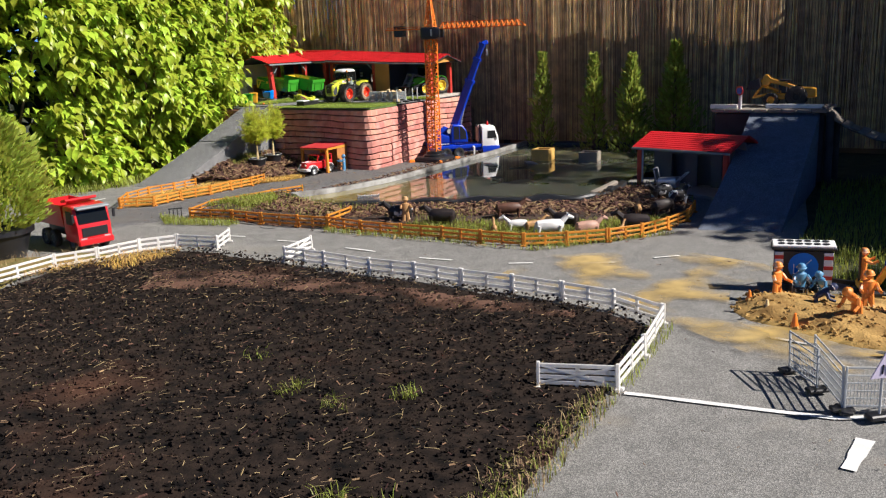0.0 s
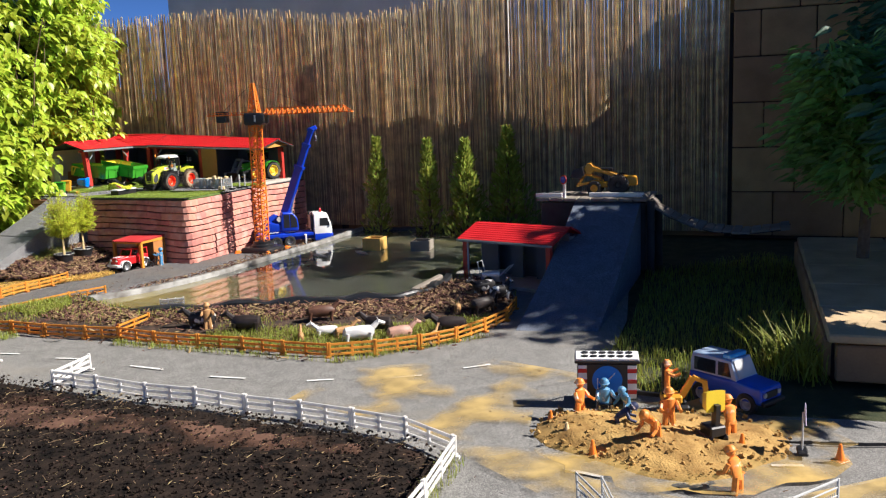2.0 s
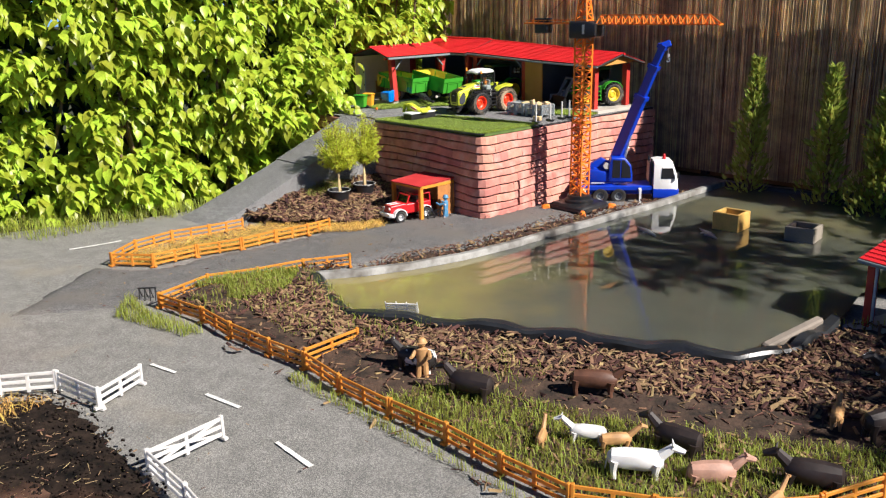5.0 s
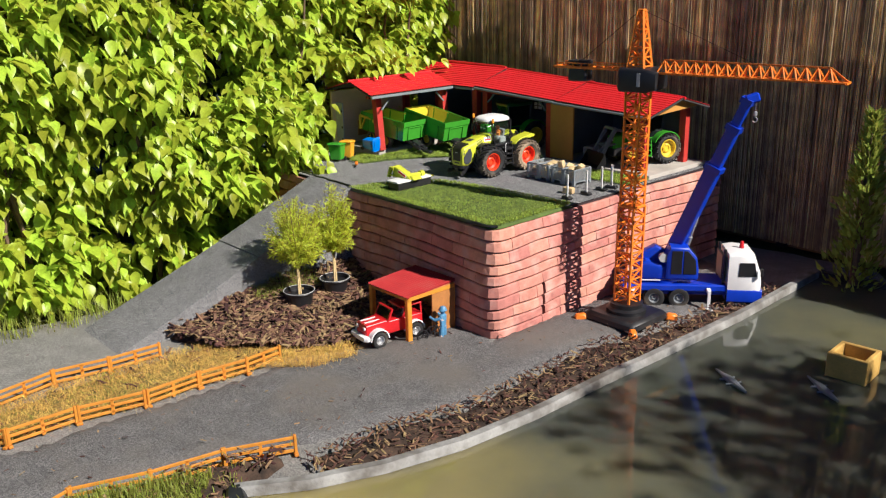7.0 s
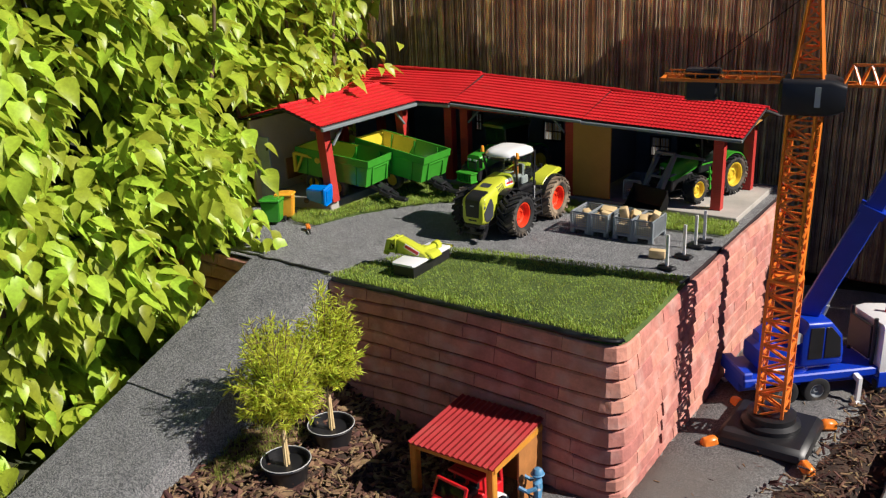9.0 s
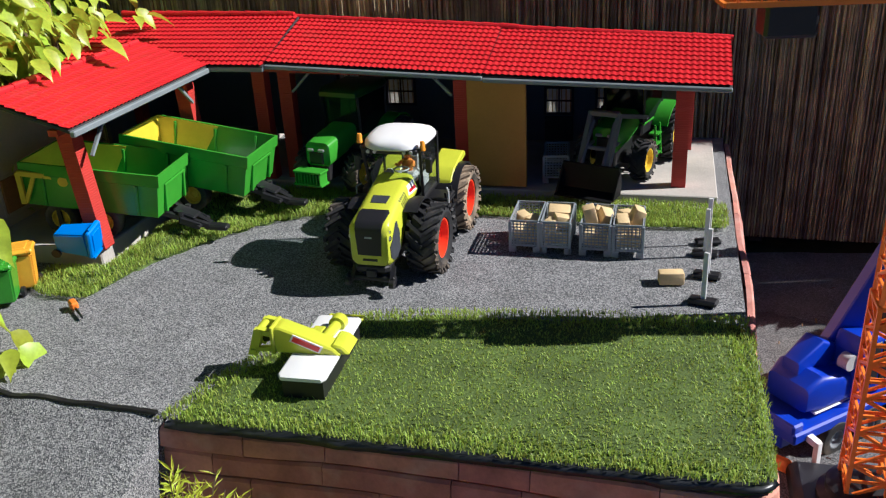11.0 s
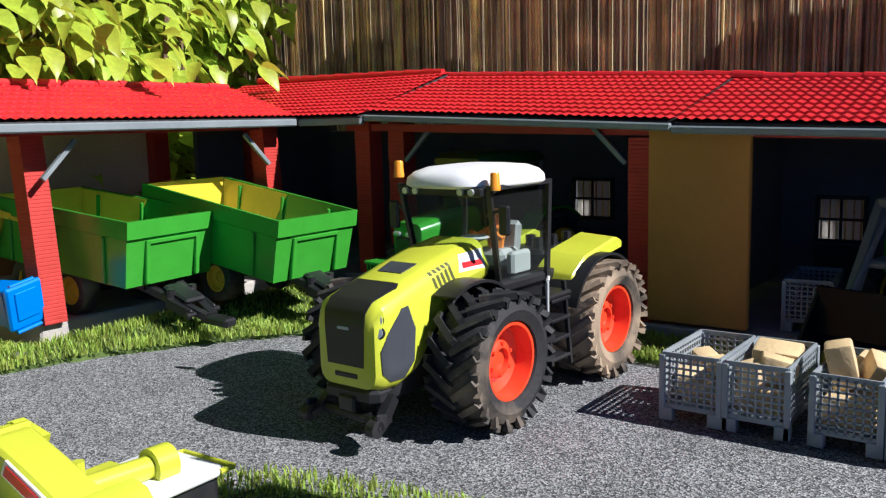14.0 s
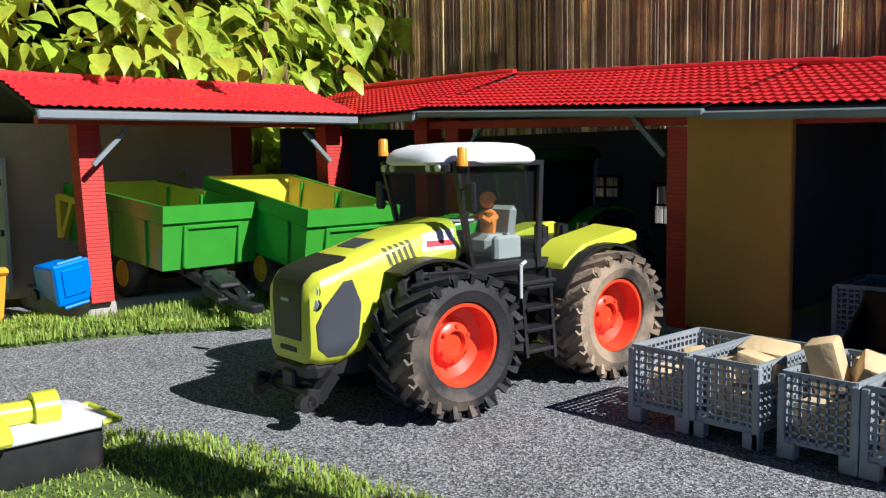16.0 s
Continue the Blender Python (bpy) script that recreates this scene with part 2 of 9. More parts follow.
def leafy(name, col, back=0.5, rough=0.45, island=0.3, vary=0.2, scale=30):
    """Leaves that let some light through."""
    m = mat(name, col, rough, vary=vary, scale=scale, fine=120, island=island)
    nt = m.node_tree
    bs, outp = nt.nodes["Principled BSDF"], nt.nodes["Material Output"]
    tr, mx = nt.nodes.new("ShaderNodeBsdfTranslucent"), nt.nodes.new("ShaderNodeMixShader")
    src = bs.inputs["Base Color"].links[0].from_socket
    hs = nt.nodes.new("ShaderNodeHueSaturation")
    hs.inputs["Hue"].default_value, hs.inputs["Value"].default_value = 0.485, 1.3
    nt.links.new(src, hs.inputs["Color"])
    nt.links.new(hs.outputs[0], tr.inputs["Color"])
    mx.inputs[0].default_value = back
    nt.links.new(bs.outputs[0], mx.inputs[1]), nt.links.new(tr.outputs[0], mx.inputs[2])
    nt.links.new(mx.outputs[0], outp.inputs["Surface"])
    return m


def glass(name, col=(0.9, 0.95, 0.95), alpha=0.25, rough=0.03):
    """Thin clear plastic: mostly see-through, with a glossy skin."""
    m = bpy.data.materials.new(name)
    nt, bs = nodes_of(m)
    tr, mx = nt.nodes.new("ShaderNodeBsdfTransparent"), nt.nodes.new("ShaderNodeMixShader")
    tr.inputs[0].default_value = (*col, 1)
    bs.inputs["Base Color"].default_value, bs.inputs["Roughness"].default_value = (*[c * 0.06 for c in col], 1), rough
    mx.inputs[0].default_value = alpha
    nt.links.new(tr.outputs[0], mx.inputs[1]), nt.links.new(bs.outputs[0], mx.inputs[2])
    nt.links.new(mx.outputs[0], nt.nodes["Material Output"].inputs["Surface"])
    return m


M_FELT = speckled("roofing_felt", (0.125, 0.125, 0.118), (0.345, 0.338, 0.315), 420, blotch=(0.27, 0.245, 0.195), share=0.58)
M_FELT2 = speckled("clean_roofing_felt", (0.035, 0.038, 0.043), (0.44, 0.44, 0.435), 600, bump=0.5)
M_PATH = speckled("worn_path_felt", (0.05, 0.05, 0.052), (0.24, 0.235, 0.23), 480, blotch=(0.15, 0.137, 0.12), share=0.46, bump=0.3)
M_RAMP = speckled("blue_grey_felt", (0.05, 0.065, 0.095), (0.26, 0.30, 0.38), 480, bump=0.2)
M_SOIL = mat("peat_soil", (0.0088, 0.0078, 0.0078), 0.95, vary=0.6, scale=25, fine=260, bump=0.6, bump_scale=170, spec=0.15, alt=(0.033, 0.023, 0.017), dirt=(0.082, 0.042, 0.026), dirt_scale=1.7, dirt_lo=0.57, dirt_hi=0.72)
M_MULCH = mat("bark_bed", (0.03, 0.02, 0.013), 0.95, vary=0.5, scale=18, fine=140, bump=1.0, bump_scale=90, alt=(0.09, 0.055, 0.035))
M_CHIP = mat("bark_chip", (0.165, 0.09, 0.053), 0.9, vary=0.35, scale=30, fine=250, bump=0.4, island=0.82)
M_STRAW = mat("dry_straw", (0.33, 0.235, 0.12), 0.85, vary=0.25, scale=30, fine=250, island=0.45)
M_GOLD = mat("golden_straw", (0.66, 0.42, 0.09), 0.85, vary=0.25, scale=30, fine=250, island=0.4)
M_PALEGRASS = mat("dry_grass_bed", (0.40, 0.26, 0.07), 0.95, vary=0.4, scale=10, fine=120, bump=0.8, bump_scale=80, alt=(0.13, 0.14, 0.03))
M_GRASSBED = mat("grass_bed", (0.03, 0.05, 0.012), 0.95, vary=0.4, scale=12, fine=120, bump=0.8, alt=(0.07, 0.07, 0.025))
M_YELLOWWOOD = mat("yellow_varnished_wood", (0.66, 0.42, 0.10), 0.6, vary=0.2, scale=12, fine=150, bump=0.2)
M_TURFBED = mat("turf_mat", (0.08, 0.12, 0.02), 0.9, vary=0.3, scale=14, fine=200, bump=0.6)
M_BLADE = leafy("grass_blade", (0.30, 0.34, 0.05), 0.35, 0.5, 0.35)
M_TURF = leafy("turf_blade", (0.345, 0.445, 0.06), 0.3, 0.5, 0.3)
M_LEAF = leafy("shrub_leaf", (0.385, 0.485, 0.025), 0.30, 0.4, 0.34)
# dark leaf colour that holds the shade inside the hedge
M_INNERLEAF = leafy("shaded_inner_leaf", (0.028, 0.075, 0.028), 0.25, 0.5, 0.35)
M_DARKLEAF = leafy("conifer_leaf", (0.085, 0.19, 0.105), 0.3, 0.5, 0.35)
M_THUJA = leafy("thuja_spray", (0.31, 0.38, 0.06), 0.4, 0.55, 0.3)
M_FERN = leafy("feathery_leaf", (0.60, 0.66, 0.045), 0.50, 0.5, 0.3)
M_CONIF = leafy("bushy_conifer_spray", (0.40, 0.47, 0.06), 0.45, 0.5, 0.35)
M_BARK = mat("twig_bark", (0.15, 0.10, 0.06), 0.9, vary=0.3, scale=40, bump=0.5)
M_REED = leafy("reed_cane", (0.68, 0.56, 0.33), 0.41, 0.7, 0.42, 0.3, 14)
# back layer coloured darker, standing in for the shade between front canes
M_REEDBACK = leafy("shaded_reed_cane", (0.54, 0.455, 0.285), 0.70, 0.9, 0.40, 0.3, 14)


def patchy(name, col, lo, hi, most, scale=4.5):
    """A thin cover that lets the ground show through in uneven patches."""
    m = mat(name, col, 0.95, vary=0.25, scale=8, fine=220)
    nt = m.node_tree
    dn, dr, dm, dt = nt.nodes.new("ShaderNodeTexNoise"), nt.nodes.new("ShaderNodeMapRange"), nt.nodes.new("ShaderNodeMixShader"), nt.nodes.new("ShaderNodeBsdfTransparent")
    dn.inputs["Scale"].default_value, dn.inputs["Detail"].default_value = scale, 9
    dr.inputs["From Min"].default_value, dr.inputs["From Max"].default_value, dr.inputs["To Max"].default_value = lo, hi, most
    nt.links.new(nt.nodes["Texture Coordinate"].outputs["Object"], dn.inputs["Vector"]), nt.links.new(dn.outputs["Fac"], dr.inputs["Value"])
    nt.links.new(dr.outputs[0], dm.inputs[0]), nt.links.new(dt.outputs[0], dm.inputs[1]), nt.links.new(nt.nodes["Principled BSDF"].outputs[0], dm.inputs[2])
    nt.links.new(dm.outputs[0], nt.nodes["Material Output"].inputs["Surface"])
    return m


M_DUST = patchy("sand_dust", (0.52, 0.38, 0.13), 0.46, 0.66, 0.8)
M_SPREAD = patchy("sand_spread", (0.54, 0.38, 0.11), 0.42, 0.66, 0.88)
M_DRYSOIL = patchy("dry_reddish_soil", (0.135, 0.070, 0.043), 0.38, 0.60, 0.9, 5.5)
M_SAND = mat("wet_sand", (0.34, 0.19, 0.04), 0.95, vary=0.35, scale=14, fine=240, bump=1.0, bump_scale=150, alt=(0.52, 0.34, 0.10))
M_BRICK = mat("pink_stone", (0.52, 0.225, 0.17), 0.85, vary=0.22, scale=22, fine=160, bump=0.6, bump_scale=60, each=0.16, dirt=(0.62, 0.40, 0.33), dirt_scale=16, dirt_lo=0.5, dirt_hi=0.8)
M_JOINT = mat("dark_joint", (0.035, 0.02, 0.022), 0.95, vary=0.3)
M_REDROOF = mat("red_roof_plastic", (0.60, 0.017, 0.02), 0.38, vary=0.1, scale=8, fine=60, dirt=(0.45, 0.05, 0.04), dirt_scale=12, dirt_lo=0.6, dirt_hi=0.85)
M_DULLRED = mat("dull_red_corrugated", (0.36, 0.022, 0.022), 0.55, vary=0.15, scale=14, dirt=(0.30, 0.05, 0.04), dirt_scale=14, dirt_lo=0.5, dirt_hi=0.8)
M_REDPOST = mat("red_post_plastic", (0.45, 0.035, 0.022), 0.5, vary=0.12)
M_GREYWALL = mat("grey_plaster", (0.13, 0.135, 0.15), 0.8, vary=0.12, scale=9, bump=0.2)
M_CREAM = mat("cream_plaster", (0.72, 0.56, 0.32), 0.8, vary=0.12, scale=9, bump=0.2)
M_OCHRE = mat("ochre_board", (0.52, 0.26, 0.045), 0.7, vary=0.1, scale=9)
M_GUTTER = mat("grey_gutter", (0.22, 0.25, 0.26), 0.45, vary=0.1)
M_CONCRETE = mat("pale_concrete", (0.46, 0.43, 0.38), 0.9, vary=0.15, scale=10, fine=200, bump=0.3)
M_LINER = mat("grey_pond_edge", (0.28, 0.28, 0.265), 0.7, vary=0.25, scale=14, fine=120, bump=0.4, dirt=(0.11, 0.10, 0.085), dirt_scale=11, dirt_lo=0.44, dirt_hi=0.68)
M_FOIL = mat("black_liner_foil", (0.02, 0.022, 0.025), 0.35, vary=0.3, scale=14, bump=0.6, bump_scale=25)
M_WHITE = mat("white_plastic", (0.78, 0.78, 0.76), 0.45, vary=0.06, dirt=(0.55, 0.5, 0.42), dirt_scale=25, dirt_lo=0.62, dirt_hi=0.9)
M_FENCE = leafy("amber_plastic", (0.70, 0.32, 0.03), 0.30, 0.5, 0.12, 0.15, 20)
M_FENCEWHITE = leafy("thin_white_plastic", (0.82, 0.81, 0.78), 0.35, 0.45, 0.03, 0.06, 25)
M_LINE = mat("white_road_paint", (0.75, 0.75, 0.72), 0.8, vary=0.1, fine=300, bump=0.2)
M_STONE = mat("tan_stone_block", (0.36, 0.235, 0.11), 0.9, vary=0.2, scale=6, fine=120, bump=0.6, bump_scale=40, each=0.15)
M_HOUSE = mat("pale_render", (0.62, 0.62, 0.60), 0.9, vary=0.1, scale=3, fine=60, bump=0.2)
M_STONETOP = mat("sandstone_slab", (0.50, 0.38, 0.21), 0.9, vary=0.2, scale=6, fine=120, bump=0.5, bump_scale=50)
M_PLANK = mat("weathered_plank", (0.24, 0.21, 0.17), 0.85, vary=0.2, scale=10, bump=0.3, each=0.2)
M_DARKWOOD = mat("dark_timber", (0.05, 0.045, 0.045), 0.8, vary=0.25, scale=12, bump=0.3)
M_ORANGE = mat("orange_plastic", (0.85, 0.23, 0.012), 0.35, vary=0.06)
M_JET = mat("jet_black_plastic", (0.006, 0.006, 0.007), 0.5, vary=0.2, spec=0.3)
M_STEEL = mat("blue_grey_plastic", (0.11, 0.125, 0.15), 0.4, vary=0.15)
M_BLACK = mat("black_plastic", (0.014, 0.014, 0.016), 0.42, vary=0.2, dirt=(0.06, 0.055, 0.05), dirt_scale=14, dirt_lo=0.6, dirt_hi=0.9)
M_TYRE = mat("tyre_rubber", (0.018, 0.018, 0.019), 0.7, vary=0.25, scale=25, dirt=(0.24, 0.19, 0.13), dirt_scale=14, dirt_lo=0.55, dirt_hi=0.80, bump=0.2)
M_TYREDUST = mat("dusty_tyre_rubber", (0.03, 0.028, 0.025), 0.85, vary=0.25, scale=25, dirt=(0.34, 0.26, 0.17), dirt_scale=16, dirt_lo=0.38, dirt_hi=0.60, bump=0.3)
M_LIME = mat("lime_plastic", (0.56, 0.60, 0.02), 0.32, vary=0.05, coat=0.15)
M_RIM = mat("orange_red_plastic", (0.80, 0.06, 0.008), 0.35, vary=0.06)
M_GREEN = mat("green_plastic", (0.070, 0.32, 0.020), 0.24, vary=0.08)
# darkened copy of the green, for cab roofs in the barn's shade
M_SHADEDGREEN = mat("shaded_green_plastic", (0.012, 0.06, 0.010), 0.3, vary=0.1)
M_YELLOW = mat("yellow_plastic", (0.75, 0.56, 0.015), 0.4, vary=0.08)
M_BINYELLOW = mat("orange_yellow_plastic", (0.80, 0.40, 0.012), 0.4, vary=0.08)
M_CATYELLOW = mat("machine_yellow", (0.70, 0.36, 0.015), 0.4, vary=0.1)
M_BLUE = mat("blue_plastic", (0.012, 0.045, 0.50), 0.35, vary=0.08)
M_PALEBLUE = mat("pale_blue_plastic", (0.36, 0.46, 0.62), 0.4, vary=0.08)
M_CARBLUE = mat("car_blue_plastic", (0.02, 0.085, 0.58), 0.3, vary=0.08)
M_SKYBLUE = mat("bright_blue_plastic", (0.015, 0.19, 0.70), 0.4, vary=0.08)
M_RED = mat("red_plastic", (0.55, 0.012, 0.014), 0.32, vary=0.08, coat=0.2)
M_ROOFWHITE = mat("white_cab_roof", (0.82, 0.82, 0.81), 0.4, vary=0.03)
M_GREY = mat("grey_plastic", (0.22, 0.24, 0.26), 0.5, vary=0.12)
M_LIGHTGREY = mat("light_grey_plastic", (0.50, 0.51, 0.50), 0.5, vary=0.1)
M_CRATE = mat("galvanised_grey_plastic", (0.27, 0.30, 0.32), 0.45, vary=0.12)
M_SILVER = mat("silver_plastic", (0.55, 0.56, 0.57), 0.3, 0.6, vary=0.08)
M_AMBERLAMP = mat("amber_lamp", (0.85, 0.33, 0.01), 0.2, vary=0.05, coat=0.5)
M_WOODBLOCK = mat("pale_wood_block", (0.66, 0.50, 0.25), 0.75, vary=0.12, scale=25, bump=0.2, island=0.12)
M_BROWN = mat("brown_wood", (0.40, 0.17, 0.04), 0.65, vary=0.2, scale=20)
M_GLASS = glass("clear_window", (0.95, 0.98, 0.97), alpha=0.09)
M_BARS = leafy("pale_window_bars", (0.86, 0.83, 0.78), 0.5, 0.6, 0.1)
M_DARKGLASS = glass("smoked_window", (0.25, 0.3, 0.33), 0.55)
M_VENT = mat("dark_grey_plastic", (0.045, 0.05, 0.06), 0.5, vary=0.1)
M_OLIVE = mat("olive_slot", (0.07, 0.075, 0.008), 0.6, vary=0.1)
M_SHRUB = leafy("garden_shrub_leaf", (0.20, 0.36, 0.08), 0.35, 0.5, 0.35)
M_LAMPBLUE = mat("clear_blue_lamp", (0.10, 0.42, 0.85), 0.15, vary=0.05, coat=0.5)
M_LAVENDER = mat("lavender_plastic", (0.52, 0.47, 0.60), 0.5, vary=0.08)

# ---- ground, road, field, pond ----
bm = B()
R = 40
vs = [bm.verts.new((x * R, y * R + 4, -0.03)) for x, y in ((-1, -1), (1, -1), (1, 1), (-1, 1))]
bm.faces.new(vs)
solid("ground", bm, M_GRASSBED, "dark garden ground of short grass and soil", "ground", kind="structure")

ROAD = [(-4.2, 3.2), (-2.2, 3.55), (-1.75, 3.2), (-1.0, 3.2), (0.0, 2.4), (0.05, 1.2), (0.0, 0.25), (2.3, 0.25), (2.4, 1.6), (1.95, 2.5), (1.45, 2.72), (1.25, 3.15), (1.62, 3.9), (2.0, 4.9), (1.2, 5.4), (0.9, 7.3), (0.2, 7.6), (-1.2, 6.7), (-2.0, 6.15), (-2.35, 5.75), (-2.9, 5.3), (-4.2, 4.9)]
road = solid("road", sheet(ROAD, 0.0, 0.14, lambda x, y: 0.004 + lump(x, y, 2.2, 0.006)), M_FELT, "worn grey roofing felt laid as model roads", "road", kind="structure")

PATH = [(-1.85, 4.3), (-1.47, 4.5), (-1.42, 4.75), (-1.25, 4.92), (-1.0, 5.12), (-0.85, 5.22), (-0.7, 5.38), (-0.5, 5.57), (-0.34, 5.86), (-0.2, 6.14), (-0.05, 6.26), (0.14, 6.52), (0.42, 6.92), (0.15, 7.25), (-0.54, 6.08), (-0.75, 6.22), (-0.95, 5.9), (-1.18, 5.7), (-1.27, 5.55), (-1.4, 5.35), (-1.55, 5.15), (-1.62, 4.98), (-1.72, 4.92), (-1.95, 4.9)]
solid("path", sheet(PATH, 0.009, 0.04, lambda x, y: 0.006 + lump(x, y, 3, 0.004)), M_PATH, "dark worn felt path strewn with bits along the pond", "path", kind="structure")

FIELD = [(-4.0, 2.3), (-2.3, 2.95), (-1.74, 3.24), (-1.63, 3.5), (-1.36, 3.72), (-1.2, 3.79), (-1.03, 3.72), (-0.68, 3.48), (-0.5, 3.36), (-0.3, 3.21), (-0.13, 3.12), (0.03, 3.0), (0.2, 2.89), (0.36, 2.78), (0.5, 2.68), (0.6, 2.5), (0.5, 2.24), (0.4, 2.03), (0.28, 1.82), (0.12, 1.53), (-0.02, 1.2), (-0.1, 0.6), (-0.1, -0.3), (-4.0, -0.3)]
solid("field", sheet(FIELD, 0.002, 0.06, lambda x, y: 0.02 + lump(x, y, 3, 0.014) + lump(x, y, 14, 0.008)), M_SOIL, "dark peaty soil of a ploughed model field with straw", "field", kind="structure")

DRY = [(-1.25, 3.45), (-0.85, 3.40), (-0.45, 3.22), (0.08, 2.88), (0.46, 2.64), (0.40, 2.48), (0.0, 2.62), (-0.35, 2.84), (-0.7, 2.98), (-1.2, 3.05)]
solid("dry_soil", sheet(DRY, 0.006, 0.06, lambda x, y: 0.02 + lump(x, y, 3, 0.014) + lump(x, y, 14, 0.008)), M_DRYSOIL, "dry reddish patches of soil along the white fence", "soil", kind="structure")

PASTURE = [(-1.4, 4.55), (-1.1, 4.42), (-0.93, 4.3), (-0.74, 4.2), (-0.58, 4.13), (-0.41, 4.0), (-0.22, 3.89), (-0.03, 3.8), (0.13, 3.69), (0.31, 3.59), (0.49, 3.59), (0.67, 3.62), (0.83, 3.69), (0.97, 3.8), (1.1, 3.96), (1.2, 4.17), (1.25, 4.5), (1.15, 4.85), (0.97, 4.85), (0.66, 4.45), (-0.6, 4.55), (-0.9, 4.92), (-0.85, 5.18), (-1.05, 5.03), (-1.3, 4.75)]


def bank(x, y):
    """Height of the paddock bed, which rises towards the pond."""
    return 0.014 + max(0, min(0.03, (y - 4.0 - 0.1 * x) * 0.06)) + lump(x, y, 5, 0.008)


solid("pasture", sheet(PASTURE, 0.004, 0.06, bank), M_MULCH, "animal paddock bed of bark mulch and grass", "paddock", kind="structure")

STRIP = [(-1.85, 4.95), (-1.71, 4.97), (-1.59, 5.14), (-1.45, 5.29), (-1.36, 5.45), (-1.26, 5.58), (-1.2, 5.72), (-0.98, 5.86), (-1.2, 5.98), (-1.62, 5.66), (-1.71, 5.47), (-1.82, 5.33), (-1.89, 5.14)]
solid("verge", sheet(STRIP, 0.004, 0.05, lambda x, y: 0.012 + lump(x, y, 8, 0.008)), M_PALEGRASS, "strip of dry yellow grass between amber fences", "verge", kind="structure")
BED = [fxy(*p) for p in ((-0.91, -0.9), (-0.60, -0.80), (-0.36, -0.55), (-0.30, -0.38), (-0.33, -0.1), (-0.30, 0.02), (-0.91, 0.02))]


def bed_h(x, y):
    """Height of the bark bed, heaped against the ramp."""
    p = FARM.inverted() @ Vector((x, y, 0))
    u = min(1.0, max(0.0, (-0.48 - p.x) / 0.34))
    return 0.034 + 0.085 * u * u * min(1.0, max(0.0, (p.y + 0.86) / 0.45)) + lump(x, y, 6, 0.026)


solid("bark_bed", sheet(BED, 0.004, 0.04, bed_h), M_MULCH, "raised bed of brown bark mulch beside the wall", "garden bed", kind="structure")
SHORE = [(-0.84, 5.14), (-0.70, 5.03), (-0.58, 5.12), (-0.42, 5.29), (-0.265, 5.51), (-0.10, 5.79), (0.09, 6.09), (0.30, 6.44), (0.56, 6.92), (0.42, 6.9), (0.14, 6.5), (-0.05, 6.24), (-0.2, 6.12), (-0.34, 5.84), (-0.5, 5.55), (-0.7, 5.36)]
solid("shore_bed", sheet(SHORE, 0.004, 0.05, lambda x, y: 0.012 + lump(x, y, 9, 0.008)), M_MULCH, "narrow strip of bark mulch along the pond edge", "garden bed", kind="structure")
WEEDS = [(-4.0, 2.4), (-2.3, 3.0), (-1.76, 3.27), (-1.66, 3.53), (-1.4, 3.74), (-1.6, 3.82), (-2.2, 3.7), (-4.0, 3.3)]
solid("weedy_verge", sheet(WEEDS, 0.006, 0.06, lambda x, y: 0.014 + lump(x, y, 8, 0.008)), M_PALEGRASS, "dry straw verge outside the white fence", "verge", kind="structure")
SANDY = [(0.86, 2.62), (0.90, 2.72), (0.97, 2.76), (1.08, 2.78), (1.25, 2.74), (1.36, 2.70), (1.47, 2.64), (1.56, 2.52), (1.55, 2.40), (1.48, 2.30), (1.38, 2.27), (1.28, 2.22), (1.18, 2.21), (1.08, 2.27), (1.02, 2.35), (0.95, 2.45), (0.88, 2.53)]


def sand_h(x, y):
    heap = max(0.0, 0.030 - 0.20 * math.hypot(x - 1.03, (y - 2.62) * 0.8)) + max(0.0, 0.034 - 0.19 * math.hypot(x - 1.17, y - 2.46)) + max(0.0, 0.016 - 0.2 * math.hypot(x - 1.35, y - 2.35))
    return 0.0155 + heap + (0.3 + 30 * heap) * (lump(x, y, 36, 0.006) + lump(x, y, 80, 0.005)) + lump(x, y, 20, 0.004)


solid("sand_pit", sheet(SANDY, 0.004, 0.010, sand_h), M_SAND, "low heaps of crumbly yellow sand dug up at a model roadworks", "sand", kind="structure")

# water inside a raised rim
RIM_BACK = [(-0.905, 4.895), (-0.738, 4.98), (-0.578, 5.107), (-0.42, 5.272), (-0.262, 5.495), (-0.097, 5.776), (0.093, 6.078), (0.308, 6.428), (0.630, 7.025)]
RIM_NEAR = [(-0.905, 4.895), (-0.75, 4.68), (-0.605, 4.53), (-0.385, 4.53), (0.024, 4.51), (0.4, 4.47), (0.66, 4.45), (0.83, 4.56), (0.97, 4.82)]
POND = RIM_BACK + [(1.2, 6.8), (1.75, 6.4), (1.55, 5.6), (1.1, 5.2)] + RIM_NEAR[::-1][:-1]
M_WATER = mat("murky_water", (0.072, 0.084, 0.070), 0.03, vary=0.2, scale=1.0, fine=3, spec=0.5, alt=(0.115, 0.122, 0.092), bump=0.03, bump_scale=7, dirt=(0.16, 0.155, 0.085), dirt_scale=0.9, dirt_lo=0.52, dirt_hi=0.68)
wb = M_WATER.node_tree.nodes["Principled BSDF"]


